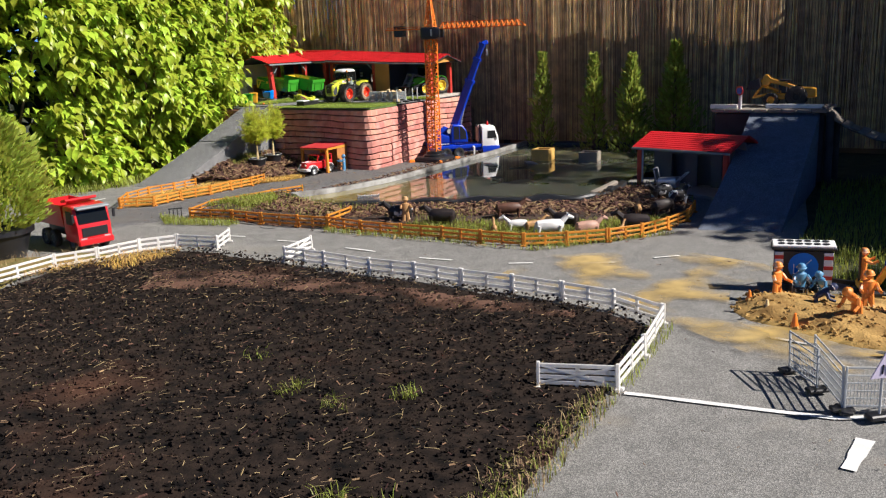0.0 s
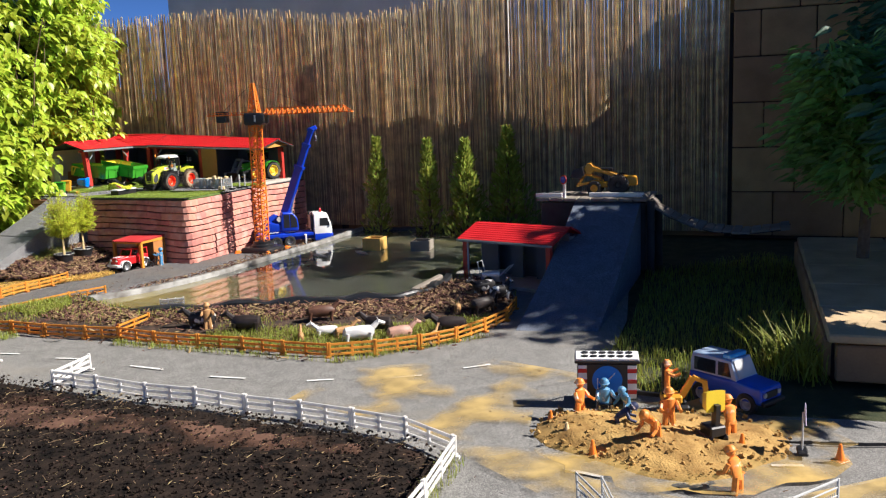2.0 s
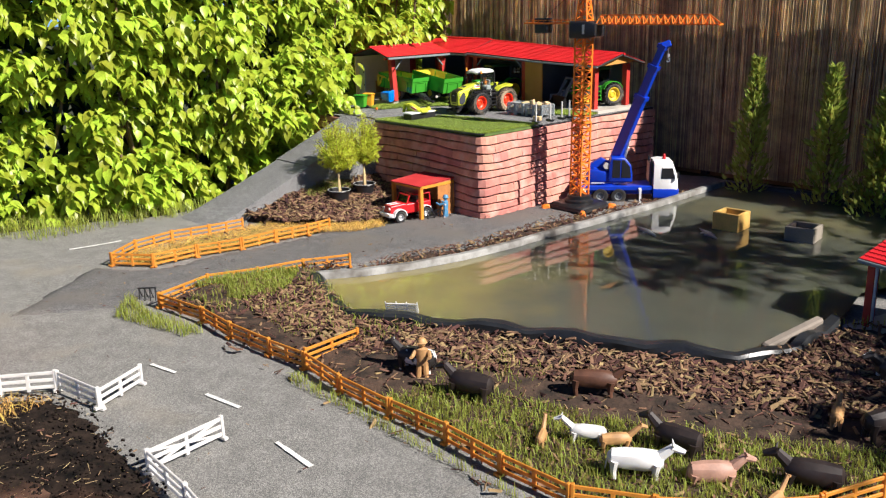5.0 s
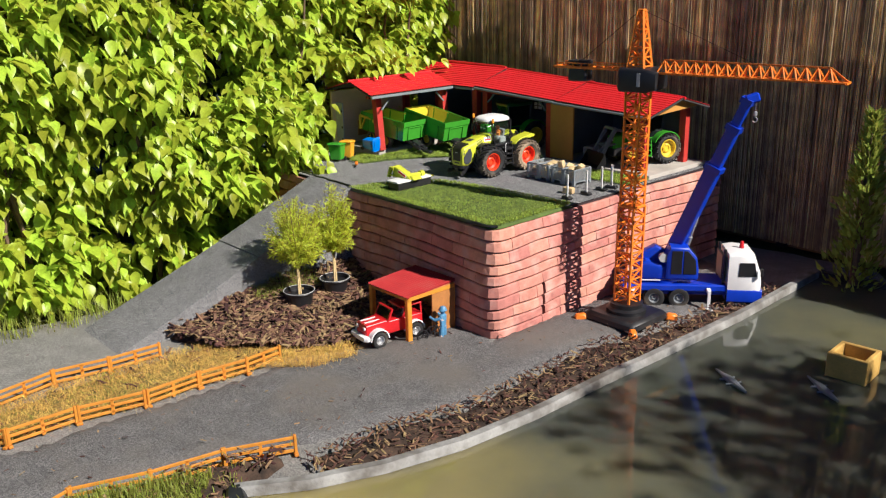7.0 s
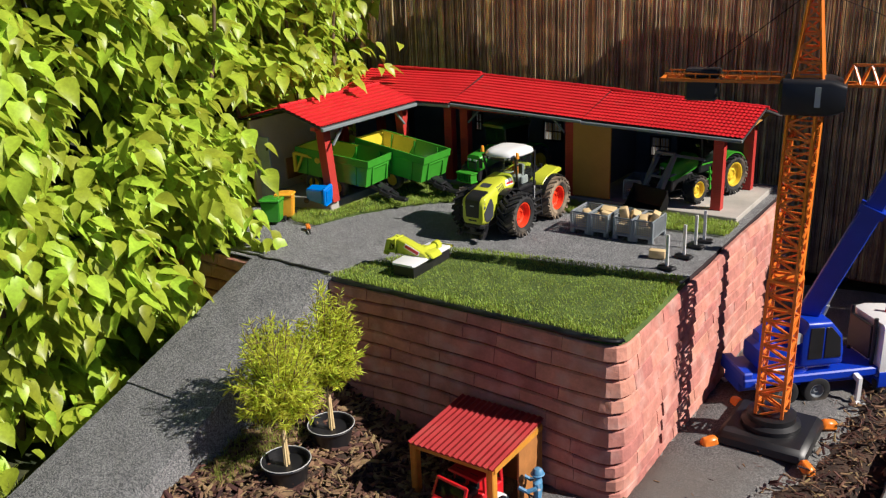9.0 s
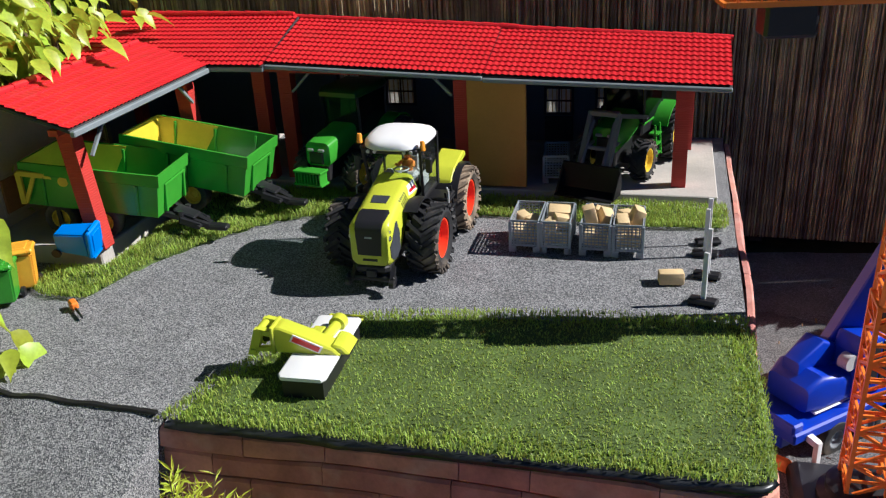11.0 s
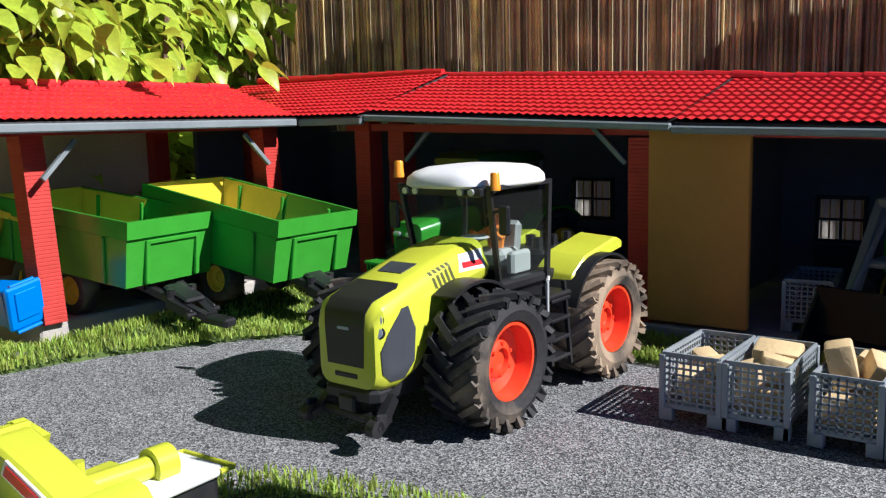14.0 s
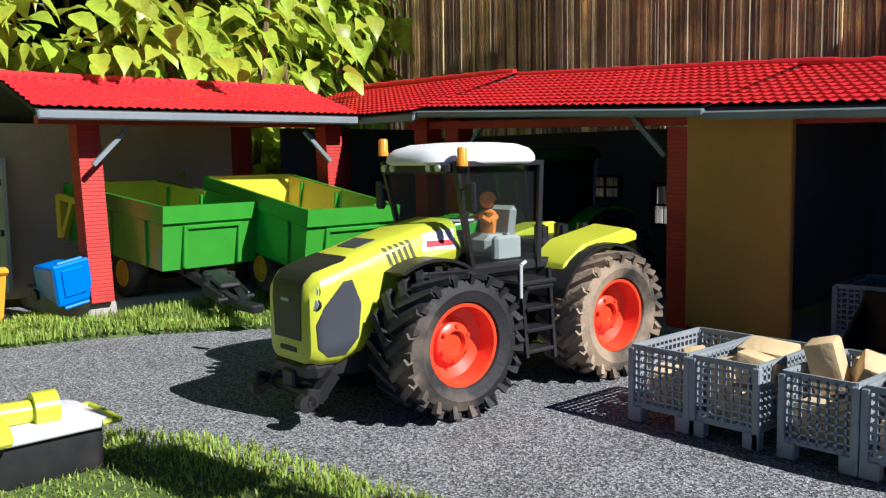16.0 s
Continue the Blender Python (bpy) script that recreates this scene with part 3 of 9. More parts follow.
def silt(x, y, near, far, col):
    """Clouds of stirred-up silt that thin out from a shallow corner."""
    nt = M_WATER.node_tree
    tc, vd, mr = nt.nodes.new("ShaderNodeTexCoord"), nt.nodes.new("ShaderNodeVectorMath"), nt.nodes.new("ShaderNodeMapRange")
    vd.operation, vd.inputs[1].default_value = "DISTANCE", (x, y, 0.035)
    no, ad, mx = nt.nodes.new("ShaderNodeTexNoise"), nt.nodes.new("ShaderNodeMath"), nt.nodes.new("ShaderNodeMix")
    no.inputs["Scale"].default_value, no.inputs["Detail"].default_value = 2.2, 4.0
    nt.links.new(tc.outputs["Object"], no.inputs["Vector"])
    ad.operation, ad.inputs[2].default_value = "MULTIPLY_ADD", -0.45
    ad.inputs[1].default_value = 0.9
    nt.links.new(no.outputs["Fac"], ad.inputs[0])
    nt.links.new(tc.outputs["Object"], vd.inputs[0])
    sm = nt.nodes.new("ShaderNodeMath")
    nt.links.new(vd.outputs["Value"], sm.inputs[0]), nt.links.new(ad.outputs[0], sm.inputs[1])
    for i, v in ((1, near), (2, far), (3, 1.0), (4, 0.0)):
        mr.inputs[i].default_value = v
    nt.links.new(sm.outputs[0], mr.inputs[0])
    mx.data_type = "RGBA"
    old = wb.inputs["Base Color"].links[0].from_socket
    nt.links.new(mr.outputs[0], mx.inputs[0]), nt.links.new(old, mx.inputs[6])
    mx.inputs[7].default_value = (*col, 1)
    nt.links.new(mx.outputs[2], wb.inputs["Base Color"])


silt(-0.62, 4.86, 0.08, 0.74, (0.30, 0.26, 0.10))
wb.inputs["Subsurface Weight"].default_value, wb.inputs["Subsurface Scale"].default_value = 1.0, 0.16
wb.inputs["Subsurface Radius"].default_value = (1.0, 1.0, 0.7)
solid("water", sheet(POND, 0.035, 0.3), M_WATER, "still murky olive pond water with reflections", "pond", kind="structure")


def kerb(name, pts, w, h, z0, material, label, rough=0.5):
    """A raised edge that follows a line."""
    bm = B()
    rows = []
    n = len(pts)
    for i, p in enumerate(pts):
        a, b = Vector(pts[max(0, i - 1)]), Vector(pts[min(n - 1, i + 1)])
        d = (b - a).normalized()
        s = Vector((-d.y, d.x))
        ww = w * (1 + lump(p[0], p[1], 9, rough))
        zz = h * (1 + lump(p[0], p[1], 7, rough))
        q = Vector(p)
        rows.append([bm.verts.new((*(q + s * o), z)) for o, z in ((-ww / 2, z0), (-ww / 2, zz * 0.85), (-ww / 3, zz), (ww / 3, zz), (ww / 2, zz * 0.85), (ww / 2, z0))])
    for a, b in zip(rows, rows[1:]):
        for i in range(5):
            bm.faces.new((a[i], a[i + 1], b[i + 1], b[i]))
    bm.faces.new(rows[0]), bm.faces.new(rows[-1][::-1])
    bmesh.ops.recalc_face_normals(bm, faces=bm.faces)
    return solid(name, bm, material, label, "pond edge", kind="structure")


def denser(pts, k=4):
    out = []
    for a, b in zip(pts, pts[1:]):
        out += [(a[0] + (b[0] - a[0]) * i / k, a[1] + (b[1] - a[1]) * i / k) for i in range(k)]
    return out + [pts[-1]]


kerb("pond_edge", denser(RIM_BACK), 0.036, 0.062, -0.01, M_LINER, "weathered grey raised edge of the pond", 0.06)
kerb("pond_liner", denser(RIM_NEAR, 5), 0.046, 0.064, -0.01, M_FOIL, "crumpled black pond liner foil edge")
kerb("pond_liner_far", denser([(0.63, 7.025), (1.2, 6.8), (1.75, 6.4)], 5), 0.05, 0.06, -0.01, M_FOIL, "crumpled black pond liner foil edge in shade")

# ---- raised farmyard: core, ramp, yard surface ----
TOP = 0.43
bm = B()
prism(bm, [(-1.75, -0.02), (0.0, -0.02), (0.0, TOP - 0.004), (-1.75, TOP - 0.004)], 1.46, pose(0, 0.73, 0))
terrace = solid("terrace", bm, M_JOINT, "raised farmyard block faced with pink stone bricks", "terrace", FARM, kind="structure")
YARD = [(-1.75, 0.0), (0.0, 0.0), (0.0, 1.46), (-1.75, 1.46)]
solid("yard", sheet(YARD, TOP, 0.2), M_FELT2, "grey granular gravel felt of the farmyard", "yard", FARM, kind="structure")

bm = B()
RX0, RX1, RL = -1.145, -0.84, 1.06
n = 14
rows = []
for k in [i / n for i in range(7)] + [0.4395, 0.4405] + [i / n for i in range(7, n + 1)]:
    z = TOP * (1 - k) + (0.008 if k < 0.44 else 0.003) + 0.012 * math.sin(k * math.pi) * -1
    y = -RL * k - 0.002
    sh = 0.03 * k
    rows.append([bm.verts.new((x, y, zz)) for x, zz in ((RX0 - sh, -0.02), (RX0 - sh, z), (RX0 + 0.02 - sh, z + 0.003), (RX1 - 0.02, z + 0.003), (RX1, z), (RX1, -0.02))])
for a, b in zip(rows, rows[1:]):
    for j in range(5):
        bm.faces.new((a[j], b[j], b[j + 1], a[j + 1]))
bm.faces.new(rows[0]), bm.faces.new(rows[-1])
bmesh.ops.recalc_face_normals(bm, faces=bm.faces)
solid("ramp", bm, M_FELT2, "sloping driveway of grey roofing felt up to the yard", "ramp", FARM, kind="structure")

# curled dark edge of the felt where the ramp meets the yard
bm = B()
pts = [(-1.32 + 0.475 * k / 30, 0.001 + 0.006 * noise.noise((k * 0.31, 3.0, 1.0)) - 0.012 * (k / 30 - 0.5), TOP + 0.0125 + 0.003 * noise.noise((k * 0.45, 8.0, 2.0))) for k in range(31)]
for p, q in zip(pts, pts[1:]):
    bar(bm, p, q, 0.0050, 0.0075)
solid("felt_edge", bm, M_BLACK, "black curled edge of the felt at the top of the ramp", "edge", FARM, kind="structure")

# ---- second ramp with the plank bridge ----
bm = B()
rows = []
RB = [(2.56, -1.15), (2.90, -1.10)]
RT = [(2.475, 0.30), (2.845, 0.30)]
for i in range(13):
    k = i / 12
    z = 0.385 * k - 0.03 * math.sin(k * math.pi) + 0.004
    a, b = Vector(RB[0]).lerp(Vector(RT[0]), k), Vector(RB[1]).lerp(Vector(RT[1]), k)
    rows.append([bm.verts.new((p.x, p.y, q)) for p, q in ((a, -0.02), (a, z), (b, z), (b, -0.02))])
for a, b in zip(rows, rows[1:]):
    for j in range(3):
        bm.faces.new((a[j], b[j], b[j + 1], a[j + 1]))
bm.faces.new(rows[0]), bm.faces.new(rows[-1])
bmesh.ops.recalc_face_normals(bm, faces=bm.faces)
solid("bridge_ramp", bm, M_RAMP, "blue-grey felt ramp up to a plank bridge, dappled by shade", "ramp", FARM, kind="structure")
bm = B()
box(bm, (2.57, 0.47, 0.19), (0.60, 0.32, 0.385), 0.004)
solid("bridge_base", bm, M_DARKWOOD, "dark timber base under the plank bridge", "base", FARM, kind="structure")

# ---- reed fence, stone walls ----
FA, FB = Vector((-2.9, 1.80)), Vector((3.20, 1.72))   # fence line in the farm frame


def reed_fence():
    bm = B()
    d = (FB - FA).normalized()
    s = Vector((-d.y, d.x))
    length = (FB - FA).length
    verts, faces = [], []
    cuts = []
    for layer in range(2):
        x = 0.0
        while x < length:
            r = rnd(0.0026, 0.0046) if layer < 1 else rnd(0.004, 0.006)
            top = 1.80 - 0.13 * math.exp(-((x - 3.3) / 0.8) ** 2) + rnd(-0.07, 0.05) - (0.2 if random.random() < 0.04 else 0)
            lean = rnd(-0.010, 0.010) if layer < 1 else rnd(-0.004, 0.004)
            off = layer * 0.013 + rnd(-0.003, 0.003)
            bow = rnd(-0.005, 0.005) if layer < 1 else 0.0
            k0 = len(verts)
            for zz, rr, sh in ((0.02, r, 0), (0.5, r * 0.98, bow * 0.7), (0.95, r * 0.95, bow), (1.4, r * 0.9, (bow + lean) / 2), (top, r * 0.8, lean)):
                c = FA + d * (x + sh) + s * off
                for i in range(5 if layer < 1 else 3):
                    a = 2 * math.pi * i / 5 if layer < 1 else math.pi * (1 + i / 2)
                    p = c + d * (rr * math.cos(a)) + s * (rr * math.sin(a) * (1.0 if layer < 1 else 0.35))
                    verts.append((p.x, p.y, zz))
            for q in range(4):
                if layer < 1:
                    for i in range(5):
                        faces.append((k0 + q * 5 + i, k0 + q * 5 + (i + 1) % 5, k0 + q * 5 + 5 + (i + 1) % 5, k0 + q * 5 + 5 + i))
                else:
                    for i in range(2):
                        faces.append((k0 + q * 3 + i, k0 + q * 3 + i + 1, k0 + q * 3 + 4 + i, k0 + q * 3 + 3 + i))
            x += r * 2 * (rnd(1.0, 1.75) if layer < 1 else rnd(0.72, 0.96))
        cuts.append(len(faces))
    me = bpy.data.meshes.new("reed_fence")
    me.from_pydata(verts, [], faces)
    me.materials.append(M_REED)
    me.materials.append(M_REEDBACK)
    slots = np.zeros(len(faces), dtype=np.int32)
    slots[cuts[0]:] = 1
    me.polygons.foreach_set("material_index", slots)
    me.shade_smooth()
    ob = new("reed_fence", me)
    ob.matrix_world = FARM
    tagged(ob, "tall brown reed screen of thin upright canes", "fence", kind="stuff")
    bm = B()
    for z in (0.35,):
        bar(bm, (FA.x, FA.y + 0.048, z), (FB.x, FB.y + 0.048, z), 0.012, 0.03)
    for k in range(5):
        p = FA.lerp(FB, k / 4)
        bar(bm, (p.x, p.y + 0.075, -0.02), (p.x, p.y + 0.075, 1.5), 0.04)
    part("rail", bm, M_DARKWOOD, ob)
    # added unseen wall: blocks low sun behind the reeds and closes the end gap
    bm = B()
    edge = [(length * k / 26, 1.20 + 0.22 * noise.noise((k * 0.37, 2.0, 5.0)) + rnd(-0.06, 0.06)) for k in range(27)]
    prism(bm, [(0, -0.03), (length + 0.5, -0.03), (length + 0.5, 1.86), (length - 0.02, 1.86)] + edge[::-1], 0.10, pose(FA.x, FA.y + 0.17, 0, 0, 0, math.degrees(math.atan2(d.y, d.x))))
    part("rail", bar(B(), (FA.x, FA.y + 0.048, 0.7), (FB.x, FB.y + 0.048, 0.7), 0.012, 0.03), M_DARKWOOD, ob)
    solid("wall_house", box(B(), (-0.6, 3.1, 1.4), (3.6, 0.2, 2.84)), M_HOUSE, "plain pale wall beyond the reed screen", "wall", FARM, kind="structure")
    solid("wall_north", bm, M_STONE, "rough wall added behind the reed screen to block low sun", "wall", FARM, kind="structure")


reed_fence()

# ---- stone block wall at the end of the screen ----
stone_wall = solid("wall_east", box(B(), (3.80, 1.78, 0.9), (1.14, 0.16, 1.84)), M_JOINT, "wall of large tan stone blocks in shade", "wall", FARM, kind="structure")
for r in range(6):
    z, x = 0.005 + r * 0.30, 3.23 - (0.0 if r % 2 else 0.14)
    while x < 4.3:
        w = rnd(0.30, 0.44)
        x1 = min(x + w, 4.34)
        if x1 - max(x, 3.23) > 0.04:
            x0 = max(x, 3.23)
            part("stone_block", box(B(), ((x0 + x1) / 2, 1.70, z + 0.146), (x1 - x0 - 0.006, 0.05, 0.293), 0.005), M_STONE, stone_wall)
        x += w
low_wall = solid("wall_planter", box(B(), (0.5, 1.1, 0.06), (1.0, 2.16, 0.14)), M_JOINT, "low retaining wall of tan stone blocks", "wall", pose(1.97, 2.9, 0, 0, 0, -27.5), kind="structure")
for i in range(3):
    part("stone_block", box(B(), (0.16 + i * 0.31, 0.0, 0.058), (0.3, 0.05, 0.125), 0.006), M_STONE, low_wall)
for i in range(7):
    part("stone_block", box(B(), (0.0, 0.18 + i * 0.31, 0.058), (0.05, 0.3, 0.125), 0.006), M_STONE, low_wall)
for i in range(2):
    for j in range(5):
        part("coping_slab", box(B(), (0.2 + i * 0.44, 0.17 + j * 0.43, 0.145), (0.43, 0.42, 0.03), 0.006, (0, 0, rnd(-1, 1))), M_STONETOP, low_wall)

DUST = [(0.15, 3.1), (0.35, 3.42), (0.9, 3.4), (1.15, 3.15), (1.2, 2.95), (0.95, 2.9), (0.85, 2.6), (0.92, 2.3), (1.2, 2.05), (1.75, 2.15), (1.85, 1.85), (1.2, 1.9), (0.8, 2.2), (0.65, 2.5), (0.55, 2.75)]
SPREAD = []
for k in range(48):
    a = 2 * math.pi * k / 48
    q = 0.43 + 0.10 * noise.noise((2 * math.cos(a), 2 * math.sin(a), 4.1)) + 0.05 * noise.noise((7 * math.cos(a), 7 * math.sin(a), 1.7))
    SPREAD.append((1.28 + q * math.cos(a), 2.46 + 0.78 * q * math.sin(a)))
solid("sand_dust", sheet(SPREAD, 0.0142, 0.3), M_SPREAD, "thin spread of yellow sand round the digging", "dust", kind="structure")
solid("sand_dust", sheet(DUST, 0.0135, 0.3), M_DUST, "thin yellow sand dust blown over the road", "dust", kind="structure")

# torn edges of the felt sheets beside the roadworks
for path in ([(1.50, 2.40), (1.584, 2.374), (1.693, 2.333), (1.826, 2.294), (2.05, 2.24)], [(1.17, 1.845), (1.228, 1.83), (1.316, 1.789), (1.385, 1.715), (1.52, 1.62)], [(1.275, 1.80), (1.25, 1.75), (1.212, 1.695), (1.13, 1.60)]):
    bm = B()
    for a, b in zip(path, path[1:]):
        n = max(2, int((Vector(b) - Vector(a)).length / 0.022))
        pts = [Vector(a).lerp(Vector(b), i / n) + Vector((rnd(-0.003, 0.003), rnd(-0.003, 0.003))) for i in range(n + 1)]
        for p, q in zip(pts, pts[1:]):
            bar(bm, (p.x, p.y, 0.0115), (q.x, q.y, 0.0115), rnd(0.003, 0.011), 0.005)
    solid("felt_edge", bm, M_BLACK, "black torn edge of a roofing felt sheet", "edge", kind="structure")

# ---- open barn on the yard ----
FLOOR = 0.447
WING = 0.468


def tile_roof(width, depth, step=0.0135, course=0.021):
    """A slope of pressed pantiles: waves across, steps down the slope. x across, y up the slope, z out."""
    nx, ny = int(width / step) * 4, max(2, int(depth / course))
    verts, faces = [], []
    rows = []
    for j in range(ny):
        rows += [(j * depth / ny, 0.0032), ((j + 0.97) * depth / ny, 0.0)]
    for y, lift in rows:
        for i in range(nx + 1):
            verts.append((-width / 2 + width * i / nx, y, lift + 0.0014 * (1 + math.sin(i * math.pi / 2))))
    for j in range(len(rows) - 1):
        for i in range(nx):
            a = j * (nx + 1) + i
            faces.append((a, a + 1, a + nx + 2, a + nx + 1))
    bm = B()
    for v in verts:
        bm.verts.new(v)
    bm.verts.ensure_lookup_table()
    for f in faces:
        bm.faces.new([bm.verts[i] for i in f])
    ns = len(verts)
    # underside in the second material; the barn's is dark to cut red bounce
    box(bm, (0, depth / 2, -0.004), (width, depth, 0.006), mat=1)
    return bm


def post(parent, x, y, h, w=0.03, lean=0.0, z=0.445):
    bm = B()
    n, k = int(h / 0.0052), w / 2
    rings = []
    for i in range(n):
        for q, e in ((0.0, 0.0006), (0.15, 0.0), (0.85, 0.0), (1.0, 0.0006)):
            rings.append([(sx * (k - e), sy * (k - e), (i + q) * h / n) for sx, sy in ((-1, -1), (1, -1), (1, 1), (-1, 1))])
    loft(bm, rings)
    return part("post", bm, M_REDPOST, parent, "red plastic post with fine ribs", pose(x, y, z, 0, lean, 0), smooth=10)


def brace(parent, x, y, z, dx, dy):
    return part("brace", bar(B(), (0, 0, -0.05), (dx, dy, 0), 0.006), M_GUTTER, parent, "grey plastic brace", pose(x, y, z))


def window(parent, x, y, z, w, h, turn=0):
    """A barred stable window: dark opening with a frame and bars."""
    m = pose(x, y, z, 0, 0, turn)
    bm = B()
    for sx in (-1, 1):
        box(bm, (sx * w / 2, 0, 0), (0.006, 0.010, h + 0.006))
    for sz in (-1, 1):
        box(bm, (0, 0, sz * h / 2), (w, 0.010, 0.006))
    fr = part("window_frame", bm, M_DARKWOOD, parent, "dark window frame", m)
    for k in range(1, 6):
        part("window_bar", box(B(), (-w / 2 + w * k / 6, 0, 0), (w / 9, 0.002, h)), M_BARS, fr, "white upright window bar")
    bm = B()
    box(bm, (0, -0.003, 0), (w, 0.003, 0.004))
    box(bm, (0, -0.003, 0), (0.004, 0.003, h))
    part("glazing_bar", bm, M_DARKWOOD, fr)
    return fr


def wall_with_windows(name, parent, x0, x1, y, z0, z1, holes, material, m=None, t=0.012):
    """A wall along x with rectangular openings (x, z, w, h)."""
    bm = B()
    xs = sorted({x0, x1, *[h[0] - h[2] / 2 for h in holes], *[h[0] + h[2] / 2 for h in holes]})
    for a, b in zip(xs, xs[1:]):
        mid, zs = (a + b) / 2, [z0]
        for h in holes:
            if abs(mid - h[0]) < h[2] / 2:
                zs += [h[1] - h[3] / 2, h[1] + h[3] / 2]
        zs.append(z1)
        for i in range(0, len(zs), 2):
            box(bm, (mid, y, (zs[i] + zs[i + 1]) / 2), (b - a, t, zs[i + 1] - zs[i]))
    bmesh.ops.remove_doubles(bm, verts=bm.verts, dist=0.0002)
    return part(name, bm, material, parent, "", m)


bm = B()
box(bm, (-0.62, 1.17, TOP + 0.008), (1.18, 0.42, 0.018), 0.002)
barn = solid("barn", bm, M_CONCRETE, "open-fronted model barn with red tiled roofs and red posts", "barn", FARM)
part("floor_slab", box(B(), (-1.430, 0.93, TOP + 0.017), (0.366, 0.93, 0.042), 0.003), M_CONCRETE, barn, "pale concrete slab")

# long section: front eave y 0.935, ridge y 1.17, back eave 1.38
E0, EH, RY, BY = 0.935, 0.742, 1.17, 1.38


def slope(parent, x0, x1, y0, z0, y1, z1, turn=0, at=(0, 0, 0), drop=0.0):
    """A tiled slope from the eave (y0, z0) to the ridge (y1, z1) over x0..x1; drop lowers its right end."""
    run, rise = y1 - y0, z1 - z0
    L = math.hypot(run, rise)
    m = pose(*at, 0, 0, turn) @ pose((x0 + x1) / 2, y0, z0, math.degrees(math.atan2(rise, run)), drop, 0)
    return part("roof_slope", tile_roof(x1 - x0, L), [M_REDROOF, M_DARKWOOD], parent, "red pressed pantile roof", m, smooth=50)


slope(barn, -1.06, -0.545, E0, 0.733, RY, 0.795, drop=2.7)
slope(barn, -0.545, -0.02, E0, 0.710, RY, 0.768, drop=2.2)
slope(barn, -1.56, -0.02, -BY, 0.728, -RY, 0.783, turn=180, at=(-1.58, 0, 0), drop=-2.3)
for k in range(24):
    x = -1.08 + k * 0.0445
    z = 0.8105 - 0.0485 * (x + 1.08) - (0.003 if x > -0.545 else 0)
    part("ridge_tile", rod(B(), (x, RY, z), (x + 0.0445, RY, z - 0.003), 0.0075, 0.0066, n=10), M_REDROOF, barn)
for x0, x1, z, q in ((-1.06, -0.545, 0.731, 2.6), (-0.545, -0.02, 0.708, 1.8)):
    part("gutter", box(B(), ((x0 + x1) / 2, E0 - 0.004, z - 0.006), (x1 - x0, 0.010, 0.010), 0.002, (0, q, 0)), M_GUTTER, barn, "grey plastic gutter")
# wing on the left: eave x -1.20, ridge x -1.36
WX, WR, WB = -1.20, -1.37, -1.58
for a, b in ((0.395, 0.926),):
    run, rise = WX - WR, 0.054
    m = pose(WX, (a + b) / 2, EH - 0.002, 0, 0, 90) @ pose(0, 0, 0, math.degrees(math.atan2(rise, run)), 0, 0)
    part("roof_slope", tile_roof(b - a, math.hypot(run, rise)), [M_REDROOF, M_DARKWOOD], barn, "red pressed pantile roof", m, smooth=50)
    m = pose(WB, (a + b) / 2, EH - 0.002, 0, 0, -90) @ pose(0, 0, 0, 14, 0, 0)
    part("roof_slope", tile_roof(b - a, 0.225), [M_REDROOF, M_DARKWOOD], barn, "red pressed pantile roof", m, smooth=50)
# corner piece between the two sections
m = pose(-1.33, 0.920, EH - 0.002, 16.5, 0, 0)
corner = part("roof_corner", tile_roof(0.54, 0.257), [M_REDROOF, M_DARKWOOD], barn, "", m, smooth=50)
for k in range(12):
    part("ridge_tile", rod(B(), (WR, 0.388 + k * 0.044, EH + 0.056), (WR, 0.432 + k * 0.044, EH + 0.055), 0.0075, 0.0066, n=10), M_REDROOF, barn)
for k in range(11):
    part("ridge_tile", rod(B(), (-1.565 + k * 0.0445, RY, 0.823 - k * 0.0005), (-1.52 + k * 0.0445, RY, 0.821 - k * 0.0005), 0.0075, 0.0066, n=10), M_REDROOF, barn)
part("gutter", box(B(), (WX + 0.004, 0.652, EH - 0.010), (0.012, 0.515, 0.012), 0.002), M_GUTTER, barn, "grey plastic gutter")
part("gutter", box(B(), (-1.13, 0.926, EH - 0.010), (0.14, 0.012, 0.012), 0.002), M_GUTTER, barn, "grey plastic gutter")
post(barn, -1.251, 0.482, 0.270, 0.033, -5.2, 0.467)
post(barn, -1.236, 0.888, 0.272, 0.033, -3.5, 0.467)
for x, y in ((-1.10, 0.985), (-1.04, 1.0), (-0.605, 0.985), (-0.115, 1.03), (-0.10, 1.31), (-1.55, 0.46), (-1.522, 0.868), (-1.52, 1.10)):
    post(barn, x, y, 0.735 - 0.022 * max(0.0, x + 1.06) - (0.025 if x > -0.7 else 0.0) - FLOOR + 0.002, 0.032)
for x, y, dx, dy in ((-1.225, 0.475, 0.0, 0.05), (-1.225, 0.873, 0.0, -0.05), (-1.02, 0.985, 0.05, 0.0), (-0.625, 0.97, -0.05, 0.0)):
    brace(barn, x, y, 0.715, dx, dy)
holes = [(-1.20, 0.59, 0.03, 0.07), (-1.009, 0.608, 0.066, 0.042), (-0.862, 0.578, 0.080, 0.072), (-0.427, 0.558, 0.072, 0.070), (-0.294, 0.566, 0.070, 0.058)]
wall_with_windows("back_wall", barn, -1.535, -0.115, 1.352, FLOOR, 0.712, holes, M_GREYWALL)
for h in holes:
    window(barn, h[0], 1.345, h[1], h[2], h[3])
wing = wall_with_windows("wing_wall", barn, 0.40, 0.885, 0, FLOOR, 0.735, [], M_CREAM, pose(-1.535, 0, 0, 0, 0, 90))
